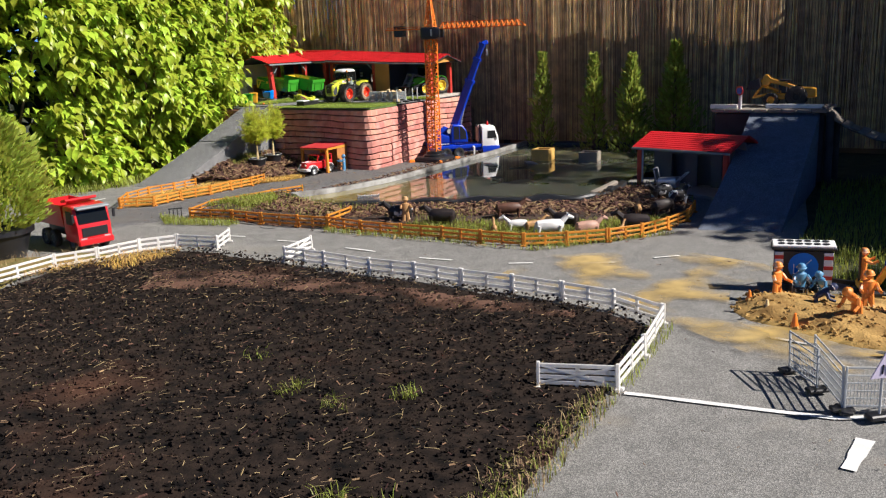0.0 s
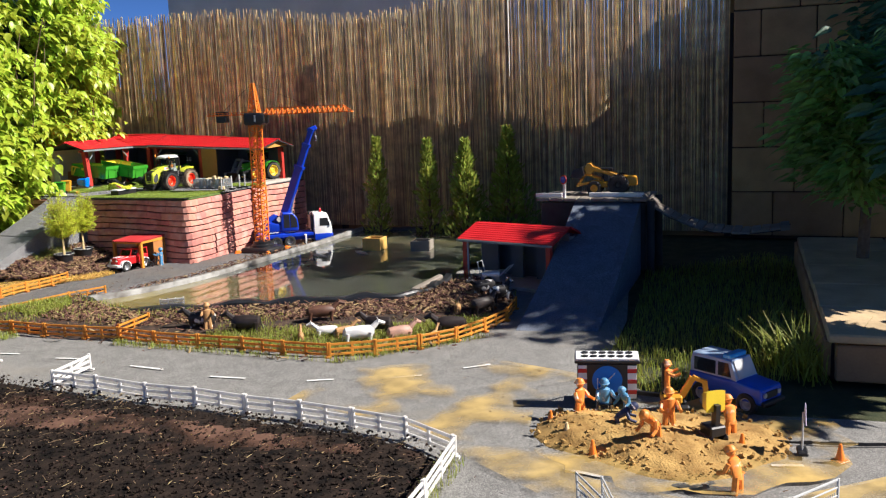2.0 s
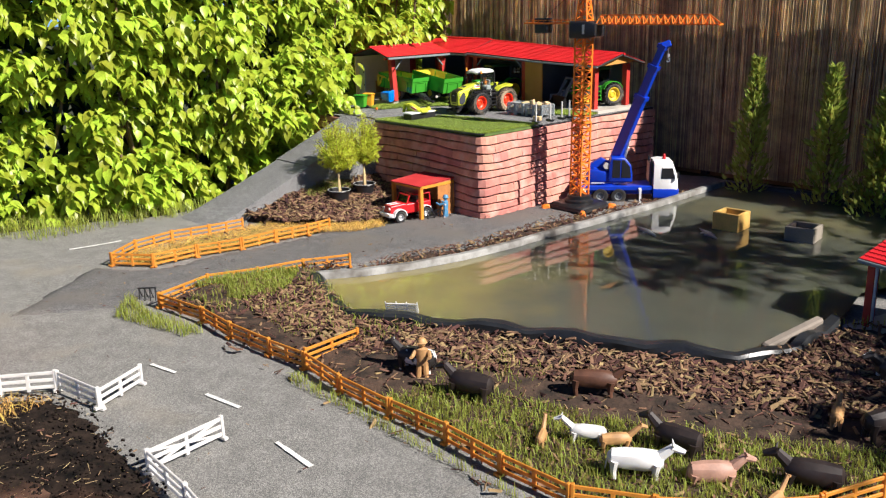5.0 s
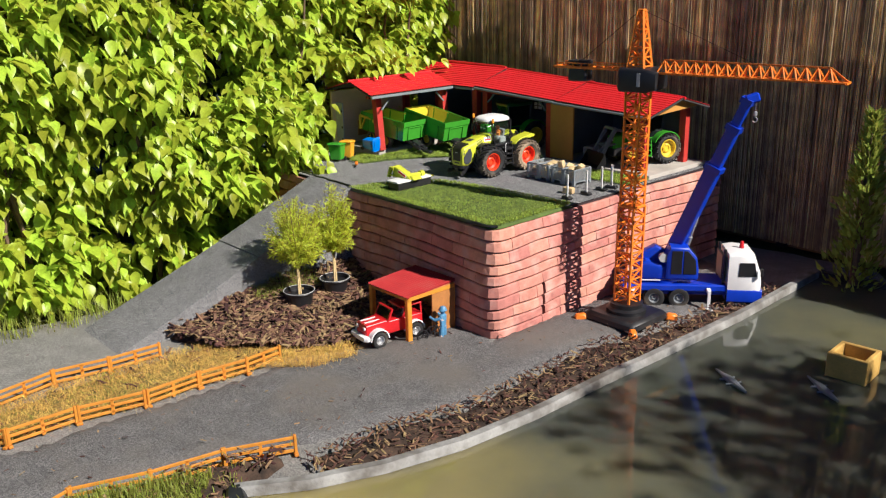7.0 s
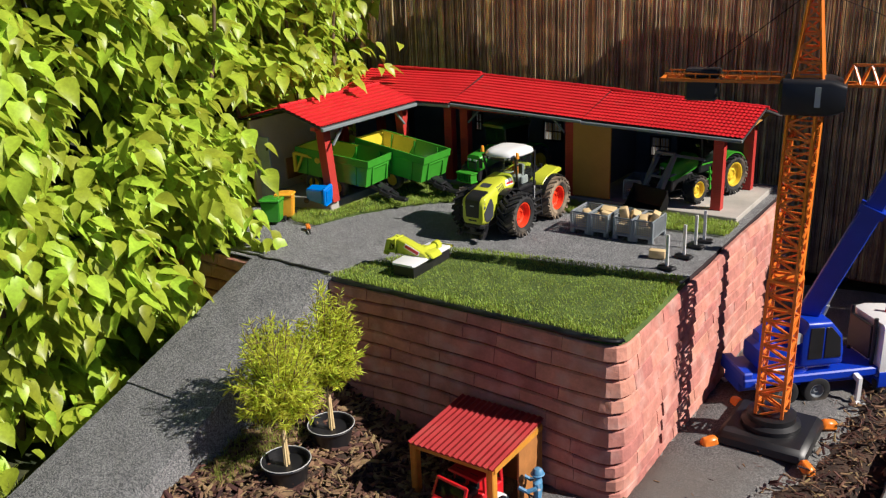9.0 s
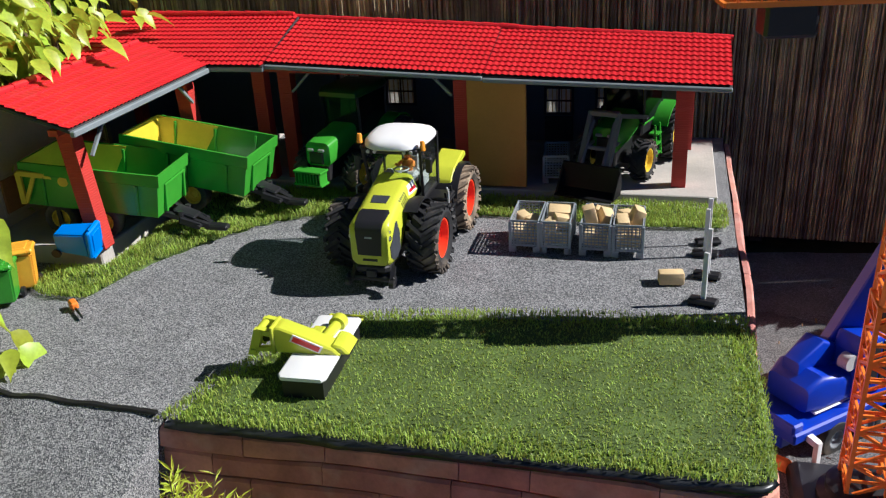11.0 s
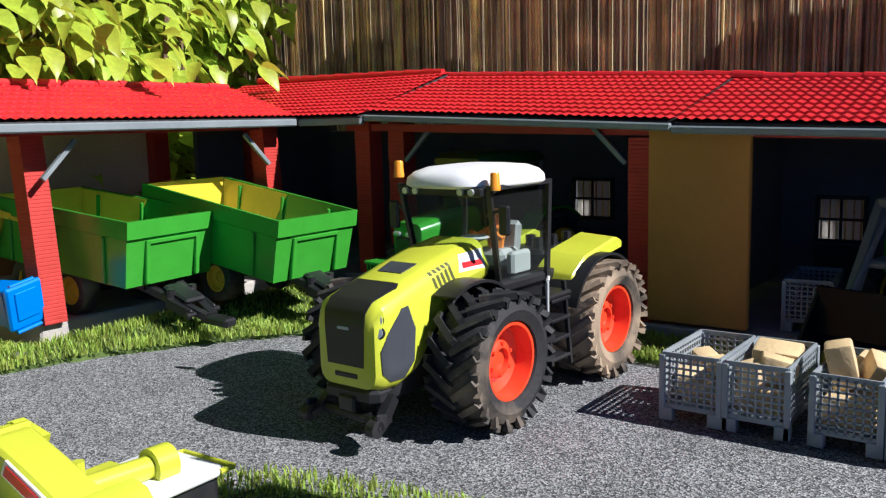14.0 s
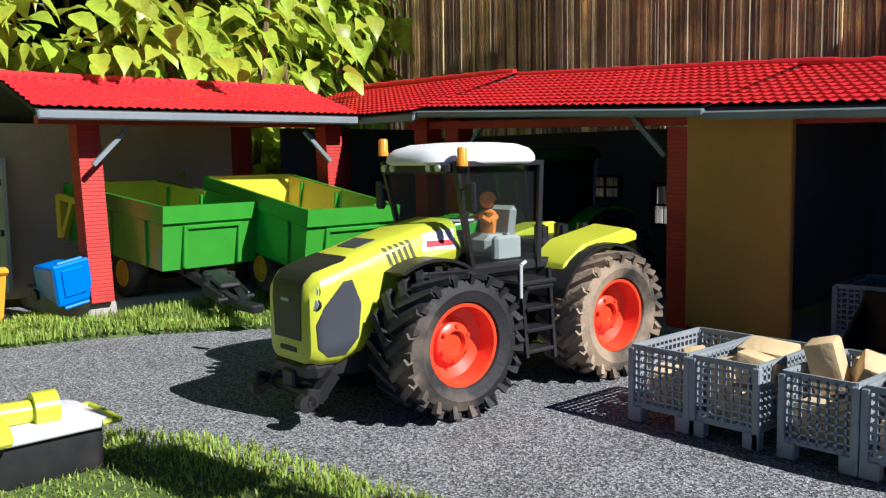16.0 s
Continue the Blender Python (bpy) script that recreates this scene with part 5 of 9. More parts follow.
# ---- green tipping trailers ----
def trailer(m, tilt=0.0):
    t = thing("trailer", m, "green toy tipping trailer with yellow inside, drawbar resting on the ground", "trailer", "parked trailers")
    L, W, H, z0 = 0.30, 0.165, 0.092, 0.062
    bm = B()
    outer = [[(-L * k / 2, -W * k / 2, z), (L * k / 2, -W * k / 2, z), (L * k / 2, W * k / 2, z), (-L * k / 2, W * k / 2, z)] for k, z in ((0.94, z0), (0.97, z0 + H * 0.72), (1.0, z0 + H * 0.74), (1.0, z0 + H))]
    inner = [[(x - math.copysign(0.005, x), y - math.copysign(0.005, y), z) for x, y, z in outer[3]], [(x * 0.95, y * 0.92, z0 + 0.008) for x, y, z in outer[0]]]
    loft(bm, outer + inner)
    bm.faces.ensure_lookup_table()
    for f in bm.faces:
        c = f.calc_center_median()
        if -L * 0.485 < c.x < -L * 0.40 and abs(c.y) < W * 0.3 and z0 + 0.004 < c.z < z0 + H - 0.001:
            f.material_index = 1
    tub = part("tub", bm, [M_GREEN, M_YELLOW], t, "green tub, yellow inside", pose(0, 0, 0, 0, tilt, 0))
    # yellow plates imitate the end wall's reflection along the green side walls
    for s in (-1, 1):
        part("inner_panel", plate([(-L / 2 + 0.008, z0 + 0.009), (-L / 2 + 0.006, z0 + H - 0.002), (L * 0.02, z0 + H - 0.002), (-L * 0.10, z0 + 0.009)], 0.0012, pose(0, s * 0.0735, 0) @ pose(0, 0, z0 + H / 2, -s * 4.2, 0, 0) @ pose(0, 0, -z0 - H / 2)), M_YELLOW, tub, "yellow plate imitating the end wall's reflection")
        for x in (-0.10, 0.0, 0.10):
            part("rib", box(B(), (x, s * (W / 2 - 0.003), z0 + H * 0.36), (0.007, 0.006, H * 0.70), 0.001, (s * -2, 0, 0)), M_GREEN, tub)
            part("rib", box(B(), (x, s * (W / 2 - 0.010), z0 + H * 0.5), (0.006, 0.004, H * 0.85), 0.001), M_GREEN, tub)
    for y in (-0.045, 0.045):
        part("rib", box(B(), (L / 2 - 0.004, y, z0 + H * 0.36), (0.006, 0.007, H * 0.66), 0.001), M_GREEN, tub)
        part("rib", box(B(), (-L / 2 + 0.004, y, z0 + H * 0.36), (0.006, 0.007, H * 0.66), 0.001), M_GREEN, tub)
    part("rib", box(B(), (L / 2 - 0.004, 0, z0 + H * 0.66), (0.006, 0.09, 0.006), 0.001), M_GREEN, tub)
    bm = B()
    for s in (-1, 1):
        bar(bm, (-0.13, s * 0.028, 0.052), (0.13, s * 0.028, 0.052), 0.012, 0.016)
        bar(bm, (0.12, s * 0.028, 0.050), (0.22, 0.006 * s, 0.016), 0.010, 0.012)
    box(bm, (0.235, 0, 0.013), (0.05, 0.022, 0.012), 0.003)
    rod(bm, (0.205, -0.03, 0.020), (0.205, 0.03, 0.020), 0.004, n=8)
    for s in (-1, 1):
        box(bm, (0.185, s * 0.024, 0.026), (0.045, 0.006, 0.016), 0.002, (0, 18, s * -8))
        rod(bm, (0.165, s * 0.02, 0.036), (0.165, s * 0.02, 0.050), 0.006, n=8)
    box(bm, (0.17, 0, 0.042), (0.05, 0.036, 0.008), 0.003, (0, 18, 0))
    for x in (-0.075, 0.02):
        rod(bm, (x, -0.06, 0.036), (x, 0.06, 0.036), 0.007, n=8)
        bar(bm, (x, 0, 0.036), (x, 0, 0.052), 0.04, 0.02)
    part("chassis", bm, M_BLACK, t)
    for x in (-0.075, 0.02):
        for s in (-1, 1):
            wheel(t, x, s * 0.060, 0.036, 0.030, 0.55, M_YELLOW, 0, out=s)
    return t


trailer(farm(-1.299, 0.594, WING + 0.001, 6) @ pose(0, 0, 0, 0, 4.0, 0), 2)
tr = trailer(farm(-1.180, 0.764, WING + 0.001, 1) @ pose(0, 0, 0, 0, 3.0, 0), 6)
bm = B()
for k in range(40):
    box(bm, (rnd(0.0, 0.10), rnd(-0.06, 0.06), 0.076 + rnd(0, 0.008)), (0.02, 0.016, 0.008), 0.001, (rnd(-20, 20), rnd(-20, 20), rnd(0, 180)))
solid("load", bm, M_ROOFWHITE, "few white scraps lying in the green trailer", "load", farm(-1.180, 0.764, WING + 0.001, 1) @ pose(0, 0, 0, 0, 9, 0))


# ---- green tractors in the barn ----
def green_tractor(m, loader=False, basket=False):
    t = thing("tractor", m, "green toy tractor with lowered front loader in the barn" if loader else "green toy tractor with yellow rims parked in the barn", "tractor")
    bm = B()
    loft(bm, [ring(0.165, 0.022, 0.085, 0.118, 0.010), ring(0.158, 0.032, 0.075, 0.132, 0.013), ring(0.10, 0.036, 0.085, 0.143, 0.014), ring(0.04, 0.036, 0.10, 0.150, 0.012)])
    hood = part("hood", bm, M_GREEN, t)
    bm = B()
    box(bm, (0.1625, 0, 0.098), (0.012, 0.040, 0.030), 0.004)
    part("grille", bm, M_BLACK, hood, "black grille")
    for s in (-1, 1):
        part("headlight", box(B(), (0.166, s * 0.014, 0.116), (0.006, 0.016, 0.007), 0.002), M_SILVER, hood, "pale headlight")
    bm = B()
    box(bm, (0.02, 0, 0.065), (0.28, 0.05, 0.05), 0.004)
    box(bm, (-0.02, 0, 0.10), (0.13, 0.09, 0.03), 0.004)
    rod(bm, (0.095, -0.06, 0.045), (0.095, 0.06, 0.045), 0.012, n=10)
    rod(bm, (-0.085, -0.06, 0.068), (-0.085, 0.06, 0.068), 0.014, n=10)
    part("chassis", bm, M_BLACK, t)
    bm = B()
    for x, X in ((0.04, 0.050), (-0.075, -0.080)):
        for s in (-1, 1):
            part("pillar", bar(B(), (x, s * 0.046, 0.115), (X, s * 0.050, 0.215), 0.005), M_BLACK, t)
    bm.free()
    cab = part("cab", box(B(), (-0.018, 0, 0.114), (0.116, 0.096, 0.008), 0.002), M_GREEN, t, "green cab floor")
    for s in (-1, 1):
        part("window", prism(B(), [(0.042, 0.118), (0.050, 0.213), (-0.078, 0.213), (-0.074, 0.118)], 0.0015, pose(0, s * 0.048, 0)), M_DARKGLASS, cab, "smoked cab glazing")
    part("window", box(B(), (0.046, 0, 0.166), (0.0015, 0.09, 0.095), 0, (0, 5, 0)), M_DARKGLASS, cab, "smoked cab glazing")
    # dark green here and black on the pillars carry the barn's shade
    bm = B()
    loft(bm, [ring(0.058, 0.050, 0.212, 0.222, 0.004), ring(0.045, 0.056, 0.210, 0.231, 0.008), ring(-0.07, 0.056, 0.210, 0.231, 0.008), ring(-0.09, 0.050, 0.212, 0.224, 0.004)])
    part("cab_roof", bm, M_SHADEDGREEN, t, "green cab roof, colour darkened for the barn's shade")
    bm = B()
    box(bm, (-0.03, 0, 0.135), (0.035, 0.035, 0.022), 0.004)
    box(bm, (-0.05, 0, 0.162), (0.010, 0.034, 0.045), 0.004)
    part("seat", bm, M_YELLOW, t)
    for s in (-1, 1):
        bm = B()
        prev = None
        for i in range(11):
            a = radians(25 + 130 * i / 10)
            row = [bm.verts.new((-0.085 + r * math.cos(a), s * y, 0.066 + r * math.sin(a))) for r, y in ((0.073, 0.046), (0.073, 0.085), (0.077, 0.085), (0.077, 0.046))]
            if prev:
                for j in range(4):
                    bm.faces.new((prev[j], prev[(j + 1) % 4], row[(j + 1) % 4], row[j]))
            prev = row
        bmesh.ops.recalc_face_normals(bm, faces=bm.faces)
        part("fender", bm, M_GREEN, t)
        bm = B()
        for k in range(3):
            box(bm, (0.012, s * 0.066, 0.04 + k * 0.024), (0.030, 0.022, 0.004))
        for x in (-0.004, 0.028):
            bar(bm, (x, s * 0.076, 0.034), (x, s * 0.070, 0.11), 0.004)
        part("steps", bm, M_GREEN, t)
        wheel(t, 0.095, s * 0.068, 0.047, 0.036, 0.58, M_YELLOW, 16, out=s)
        wheel(t, -0.085, s * 0.072, 0.067, 0.046, 0.6, M_YELLOW, 18, out=s)
    if loader:
        for s in (-1, 1):
            bm = B()
            bar(bm, (0.03, s * 0.046, 0.130), (0.168, s * 0.033, 0.166), 0.009, 0.015)
            bar(bm, (0.163, s * 0.033, 0.168), (0.232, s * 0.033, 0.050), 0.010, 0.017)
            rod(bm, (0.120, s * 0.028, 0.100), (0.205, s * 0.029, 0.098), 0.0045, n=8)
            rod(bm, (0.170, s * 0.025, 0.150), (0.236, s * 0.026, 0.070), 0.004, n=8)
            part("loader_arm", bm, M_STEEL, t, "blue-grey loader arm")
        part("cross_tube", rod(B(), (0.205, -0.033, 0.098), (0.205, 0.033, 0.098), 0.005, n=10), M_STEEL, t)
        part("cross_tube", box(B(), (0.166, 0, 0.168), (0.018, 0.068, 0.012), 0.002), M_STEEL, t)
        part("cross_tube", rod(B(), (0.228, -0.033, 0.062), (0.228, 0.033, 0.062), 0.005, n=10), M_STEEL, t)
        bm = B()
        prism(bm, [(0.235, 0.07), (0.228, 0.03), (0.235, 0.006), (0.288, 0.004), (0.288, 0.007), (0.243, 0.012), (0.238, 0.032), (0.243, 0.07)], 0.135)
        for s in (-1, 1):
            prism(bm, [(0.237, 0.068), (0.230, 0.03), (0.237, 0.008), (0.28, 0.006)], 0.004, pose(0, s * 0.0675, 0))
        part("bucket", bm, M_JET, t, "black loader bucket")
    if basket:
        bm = B()
        for k in range(9):
            box(bm, (0.195, -0.032 + k * 0.008, 0.062), (0.03, 0.003, 0.028))
        box(bm, (0.195, 0, 0.077), (0.034, 0.075, 0.005), 0.001)
        box(bm, (0.195, 0, 0.047), (0.034, 0.075, 0.005), 0.001)
        part("front_weight", bm, M_GREEN, t, "green slatted front weight")
    return t


green_tractor(farm(-0.885, 1.01, FLOOR + 0.002, -102), basket=True)
green_tractor(farm(-0.232, 1.172, FLOOR + 0.002, -108), loader=True)


# ---- mower attachment on the turf ----
mo = thing("mower", farm(-0.648, 0.158, TOP + 0.006, 92) @ Matrix.Scale(0.94, 4), "lime green toy disc mower with white deck lying on turf", "mower")
bm = B()
loft(bm, [ring(-0.096, 0.034, 0.002, 0.042, 0.005), ring(0.096, 0.034, 0.002, 0.042, 0.005)])
part("skirt", bm, M_BLACK, mo, "black mower skirt")
bm = B()
loft(bm, [ring(-0.102, 0.034, 0.040, 0.046, 0.002), ring(-0.094, 0.040, 0.039, 0.048, 0.004), ring(0.094, 0.040, 0.039, 0.048, 0.004), ring(0.102, 0.034, 0.040, 0.046, 0.002)])
part("deck", bm, M_ROOFWHITE, mo, "glossy white mower deck")
bm = B()
prism(bm, [(-0.022, 0.046), (-0.010, 0.060), (0.030, 0.080), (0.072, 0.098), (0.084, 0.094), (0.080, 0.046)], 0.036, pose(-0.018, 0, 0, 0, 0, 90), 0.003)
LOW = pose(0.006, -0.016, 0.046 * 0.42) @ Matrix.Diagonal((1, 1, 0.62, 1))
gear = part("gearbox_cover", bm, M_LIME, mo, "lime green gearbox cover with red label bar", pose(0.004, -0.020, 0.004) @ Matrix.Diagonal((1, 1.10, 0.90, 1)))
label = part("label", box(B(), (-0.0366, 0.030, 0.0690), (0.002, 0.050, 0.015), 0, (26, 0, 0)), M_WHITE, gear, "white label with a red bar")
part("label_bar", box(B(), (-0.0376, 0.030, 0.0690), (0.002, 0.044, 0.0095), 0, (26, 0, 0)), M_RED, label)
part("end_plate", box(B(), (-0.018, 0.082, 0.072), (0.044, 0.006, 0.054), 0.0015), M_LIME, gear)
bm = B()
prism(bm, [(-0.034, 0.046), (-0.022, 0.062), (-0.006, 0.066), (0.002, 0.046)], 0.052, pose(-0.004, 0, 0, 0, 0, 90), 0.003)
part("bevel_housing", bm, M_LIME, gear, "lime green bevel gear housing")
bm = B()
rod(bm, (-0.005, -0.006, 0.058), (0.058, -0.010, 0.056), 0.009, n=16)
rod(bm, (0.052, -0.010, 0.056), (0.070, -0.011, 0.056), 0.0145, n=18)
rod(bm, (0.010, 0.016, 0.050), (0.010, 0.016, 0.070), 0.005, n=10)
box(bm, (0.020, 0.016, 0.052), (0.05, 0.022, 0.012), 0.003)
part("drive_shaft", bm, M_LIME, mo)
bm = B()
hitch = part("hitch", rod(bm, (-0.038, 0.112, 0.100), (0.012, 0.112, 0.100), 0.007, n=12), M_LIME, mo, "lime green three-point hitch", LOW)
for x in (-0.032, 0.006):
    part("hitch_arm", bar(B(), (x, 0.078, 0.092), (x, 0.114, 0.103), 0.011, 0.015), M_LIME, hitch)
    part("hitch_arm", bar(B(), (x, 0.110, 0.106), (x, 0.126, 0.030), 0.011, 0.015), M_LIME, hitch)
    part("hitch_arm", bar(B(), (x, 0.074, 0.052), (x, 0.124, 0.046), 0.009, 0.011), M_LIME, hitch)
part("hitch_pin", rod(B(), (-0.042, 0.122, 0.046), (0.016, 0.122, 0.046), 0.005, n=8), M_LIME, hitch)
part("top_link", bar(B(), (-0.004, 0.080, 0.070), (-0.004, 0.118, 0.056), 0.012, 0.020), M_OLIVE, hitch)
bm = B()
for a, b in (((0.094, -0.040, 0.044), (0.108, -0.040, 0.044)), ((0.108, -0.040, 0.044), (0.108, 0.02, 0.044)), ((0.108, 0.02, 0.044), (0.094, 0.02, 0.044))):
    rod(bm, a, b, 0.0025, n=8)
part("guard_hoop", bm, M_LIME, mo)


# ---- mobile crane truck ----
tk = thing("crane_truck", pose(0.113, 6.664, 0.002, 0, 0, 12) @ Matrix.Scale(1.01, 4), "blue toy mobile crane truck with white cab beside the pond", "truck")
bm = B()
box(bm, (-0.06, 0, 0.082), (0.40, 0.150, 0.026), 0.004)
box(bm, (-0.06, 0, 0.060), (0.40, 0.09, 0.030), 0.003)
box(bm, (-0.245, 0, 0.10), (0.03, 0.14, 0.025), 0.004)
part("chassis", bm, M_BLUE, tk, "blue chassis deck")
bm = B()
loft(bm, [ring(0.140, 0.080, 0.060, 0.222, 0.012), ring(0.175, 0.081, 0.040, 0.228, 0.014), ring(0.235, 0.081, 0.040, 0.222, 0.016), ring(0.262, 0.078, 0.045, 0.150, 0.014, top=0.074), ring(0.266, 0.074, 0.050, 0.11, 0.010)])
cabt = part("cab", bm, M_ROOFWHITE, tk, "white cab with dark windows")
bm = B()
loft(bm, [ring(0.140, 0.082, 0.030, 0.082, 0.006), ring(0.240, 0.083, 0.026, 0.082, 0.008), ring(0.272, 0.078, 0.03, 0.078, 0.008)])
part("bumper", bm, M_BLUE, tk, "blue lower cab and bumper")
for s in (-1, 1):
    part("side_window", plate([(0.178, 0.135), (0.180, 0.190), (0.236, 0.190), (0.247, 0.135)], 0.003, pose(0, s * 0.0815, 0)), M_BLACK, cabt, "dark side window")
    part("mirror", box(B(), (0.262, s * 0.092, 0.155), (0.010, 0.012, 0.034), 0.003), M_BLACK, cabt)
part("windscreen", box(B(), (0.252, 0, 0.170), (0.004, 0.138, 0.060), 0.001, (0, -17, 0)), M_BLACK, cabt, "dark windscreen")
bm = B()
lathe(bm, [(0.009, 0.0), (0.009, 0.008), (0.008, 0.010), (0.007, 0.024), (0.004, 0.028)], 14)
part("beacon", bm, M_RED, tk, "red beacon", pose(0.20, 0.0, 0.226))
for s in (-1, 1):
    part("exhaust_pipe", rod(B(), (0.128, s * 0.055, 0.09), (0.128, s * 0.055, 0.235), 0.006, n=10), M_BLACK, tk)
part("cab_back_panel", box(B(), (0.125, 0, 0.16), (0.012, 0.10, 0.10), 0.002), M_BLACK, tk)
for x in (-0.135, -0.040, 0.178):
    for s in (-1, 1):
        wheel(tk, x, s * 0.064, 0.040, 0.030, 0.5, M_GREY, 0, out=s)
for x in (-0.22, 0.07):
    for s in (-1, 1):
        bm = B()
        bar(bm, (x, s * 0.075, 0.078), (x, s * 0.098, 0.074), 0.014)
        bar(bm, (x, s * 0.098, 0.080), (x, s * 0.098, 0.010), 0.011)
        box(bm, (x, s * 0.098, 0.006), (0.03, 0.03, 0.008), 0.002)
        part("outrigger", bm, M_ROOFWHITE, tk, "white outrigger leg")
bm = B()
rod(bm, (-0.09, 0, 0.094), (-0.09, 0, 0.108), 0.06, n=28)
loft(bm, [ring(-0.205, 0.050, 0.110, 0.165, 0.012), ring(-0.17, 0.058, 0.106, 0.185, 0.016), ring(-0.07, 0.058, 0.106, 0.165, 0.014), ring(0.00, 0.050, 0.106, 0.125, 0.008)])
bm_t = bm
turret = part("turret", bm_t, M_BLUE, tk, "blue slewing turret")
bm = B()
loft(bm, [ring(-0.092, 0.030, 0.114, 0.215, 0.008, y=-0.036), ring(-0.080, 0.034, 0.112, 0.248, 0.012, y=-0.036), ring(-0.012, 0.034, 0.112, 0.246, 0.012, y=-0.036), ring(0.022, 0.033, 0.112, 0.205, 0.010, y=-0.036), ring(0.030, 0.030, 0.114, 0.160, 0.008, y=-0.036)])
part("operator_cab", bm, M_BLUE, turret, "blue rounded operator cab")
part("window", plate([(-0.076, 0.138), (-0.074, 0.232), (-0.034, 0.232), (-0.034, 0.138)], 0.003, pose(0, -0.0705, 0), 0.001), M_BLACK, turret, "dark window")
part("window", plate([(-0.028, 0.138), (-0.028, 0.232), (-0.014, 0.232), (0.016, 0.196), (0.022, 0.138)], 0.003, pose(0, -0.0705, 0), 0.001), M_BLACK, turret, "dark window")
part("window", box(B(), (0.0085, -0.036, 0.222), (0.003, 0.052, 0.048), 0, (0, -40, 0)), M_BLACK, turret, "dark window")
part("winch_disc", rod(B(), (-0.105, -0.062, 0.200), (-0.105, -0.040, 0.200), 0.017, n=20), M_LIGHTGREY, turret, "pale grey disc")
bm = B()
loft(bm, [ring(-0.19, 0.020, 0.12, 0.20, 0.006, y=0.012), ring(-0.13, 0.024, 0.12, 0.235, 0.008, y=0.012), ring(-0.06, 0.022, 0.12, 0.20, 0.008, y=0.012)])
part("boom_bracket", bm, M_BLUE, turret)
part("skirt_trim", box(B(), (-0.09, 0, 0.1065), (0.19, 0.112, 0.005), 0.002), M_ROOFWHITE, turret, "white trim")
TI = tk.matrix_world.inverted()
b0, b1 = TI @ Vector((0.032, 6.668, 0.158)), TI @ Vector((0.288, 6.56, 0.835))
for nm, a, b, w, h in (("boom_base", 0.0, 0.62, 0.040, 0.056), ("boom_middle", 0.55, 0.85, 0.032, 0.045), ("boom_top", 0.80, 1.0, 0.025, 0.035)):
    bm = B()
    bar(bm, b0.lerp(b1, a), b0.lerp(b1, b), w, h)
    bmesh.ops.bevel(bm, geom=bm.edges[:], offset=0.003, segments=1, affect="EDGES")
    ob = part(nm, bm, M_BLUE, tk, "blue telescopic boom section")
    part("collar", bar(B(), b0.lerp(b1, b - 0.03), b0.lerp(b1, b), w + 0.010, h + 0.010), M_BLUE, ob)
d = (b1 - b0).normalized()
part("boom_head", box(B(), b1 + Vector((0.012, 0, 0.0)), (0.05, 0.030, 0.034), 0.006, (0, -20, 0)), M_BLUE, tk)
bm = B()
c = b1 + Vector((0.026, 0, -0.02))
rod(bm, c + Vector((0, 0, 0.02)), c + Vector((0, 0, -0.03)), 0.0012, n=6)
box(bm, c + Vector((0, 0, -0.035)), (0.014, 0.012, 0.020), 0.004)
for i in range(7):
    a, b = radians(200 + 35 * i), radians(200 + 35 * (i + 1))
    rod(bm, c + Vector((0.009 * math.cos(a), 0, -0.056 + 0.009 * math.sin(a))), c + Vector((0.009 * math.cos(b), 0, -0.056 + 0.009 * math.sin(b))), 0.0022, n=6)
part("hook", bm, M_SILVER, tk, "silver hook block")
bm = B()
q0, q1 = Vector((-0.03, 0.02, 0.14)), b0.lerp(b1, 0.34) + Vector((0.02, 0, -0.02))
rod(bm, q0, q0.lerp(q1, 0.6), 0.010, n=12)
rod(bm, q0.lerp(q1, 0.55), q1, 0.006, n=10)
part("lift_cylinder", bm, M_SILVER, tk, "silver lift cylinder")
rod_bm = rod(B(), b0 + Vector((-0.02, -0.036, 0.0)), b0 + Vector((-0.02, 0.036, 0.0)), 0.026, n=20)
part("winch", rod_bm, M_BLUE, tk)


# ---- tower crane ----
def lattice(parent, a, b, w, h, step, r):
    """A square lattice girder from a to b: chords, battens and diagonals, each a part."""
    a, b = Vector(a), Vector(b)
    d = (b - a).normalized()
    up = Vector((0, 0, 1)) if abs(d.z) < 0.9 else Vector((1, 0, 0))
    s = d.cross(up).normalized()
    u = s.cross(d).normalized()
    n = max(1, round((b - a).length / step))
    cs = [s * (i * w / 2) + u * (j * h / 2) for i, j in ((-1, -1), (1, -1), (1, 1), (-1, 1))]
    for c in cs:
        part("chord", bar(B(), a + c, b + c, r * 2.3), M_ORANGE, parent)
    for k in range(n + 1):
        p = a.lerp(b, k / n)
        for i in range(4):
            part("batten", bar(B(), p + cs[i], p + cs[(i + 1) % 4], r * 1.5), M_ORANGE, parent)
            if k < n:
                q = a.lerp(b, (k + 1) / n)
                e, f = (cs[i], cs[(i + 1) % 4]) if (k + i) % 2 == 0 else (cs[(i + 1) % 4], cs[i])
                part("diagonal", bar(B(), p + e, q + f, r * 1.5), M_ORANGE, parent)


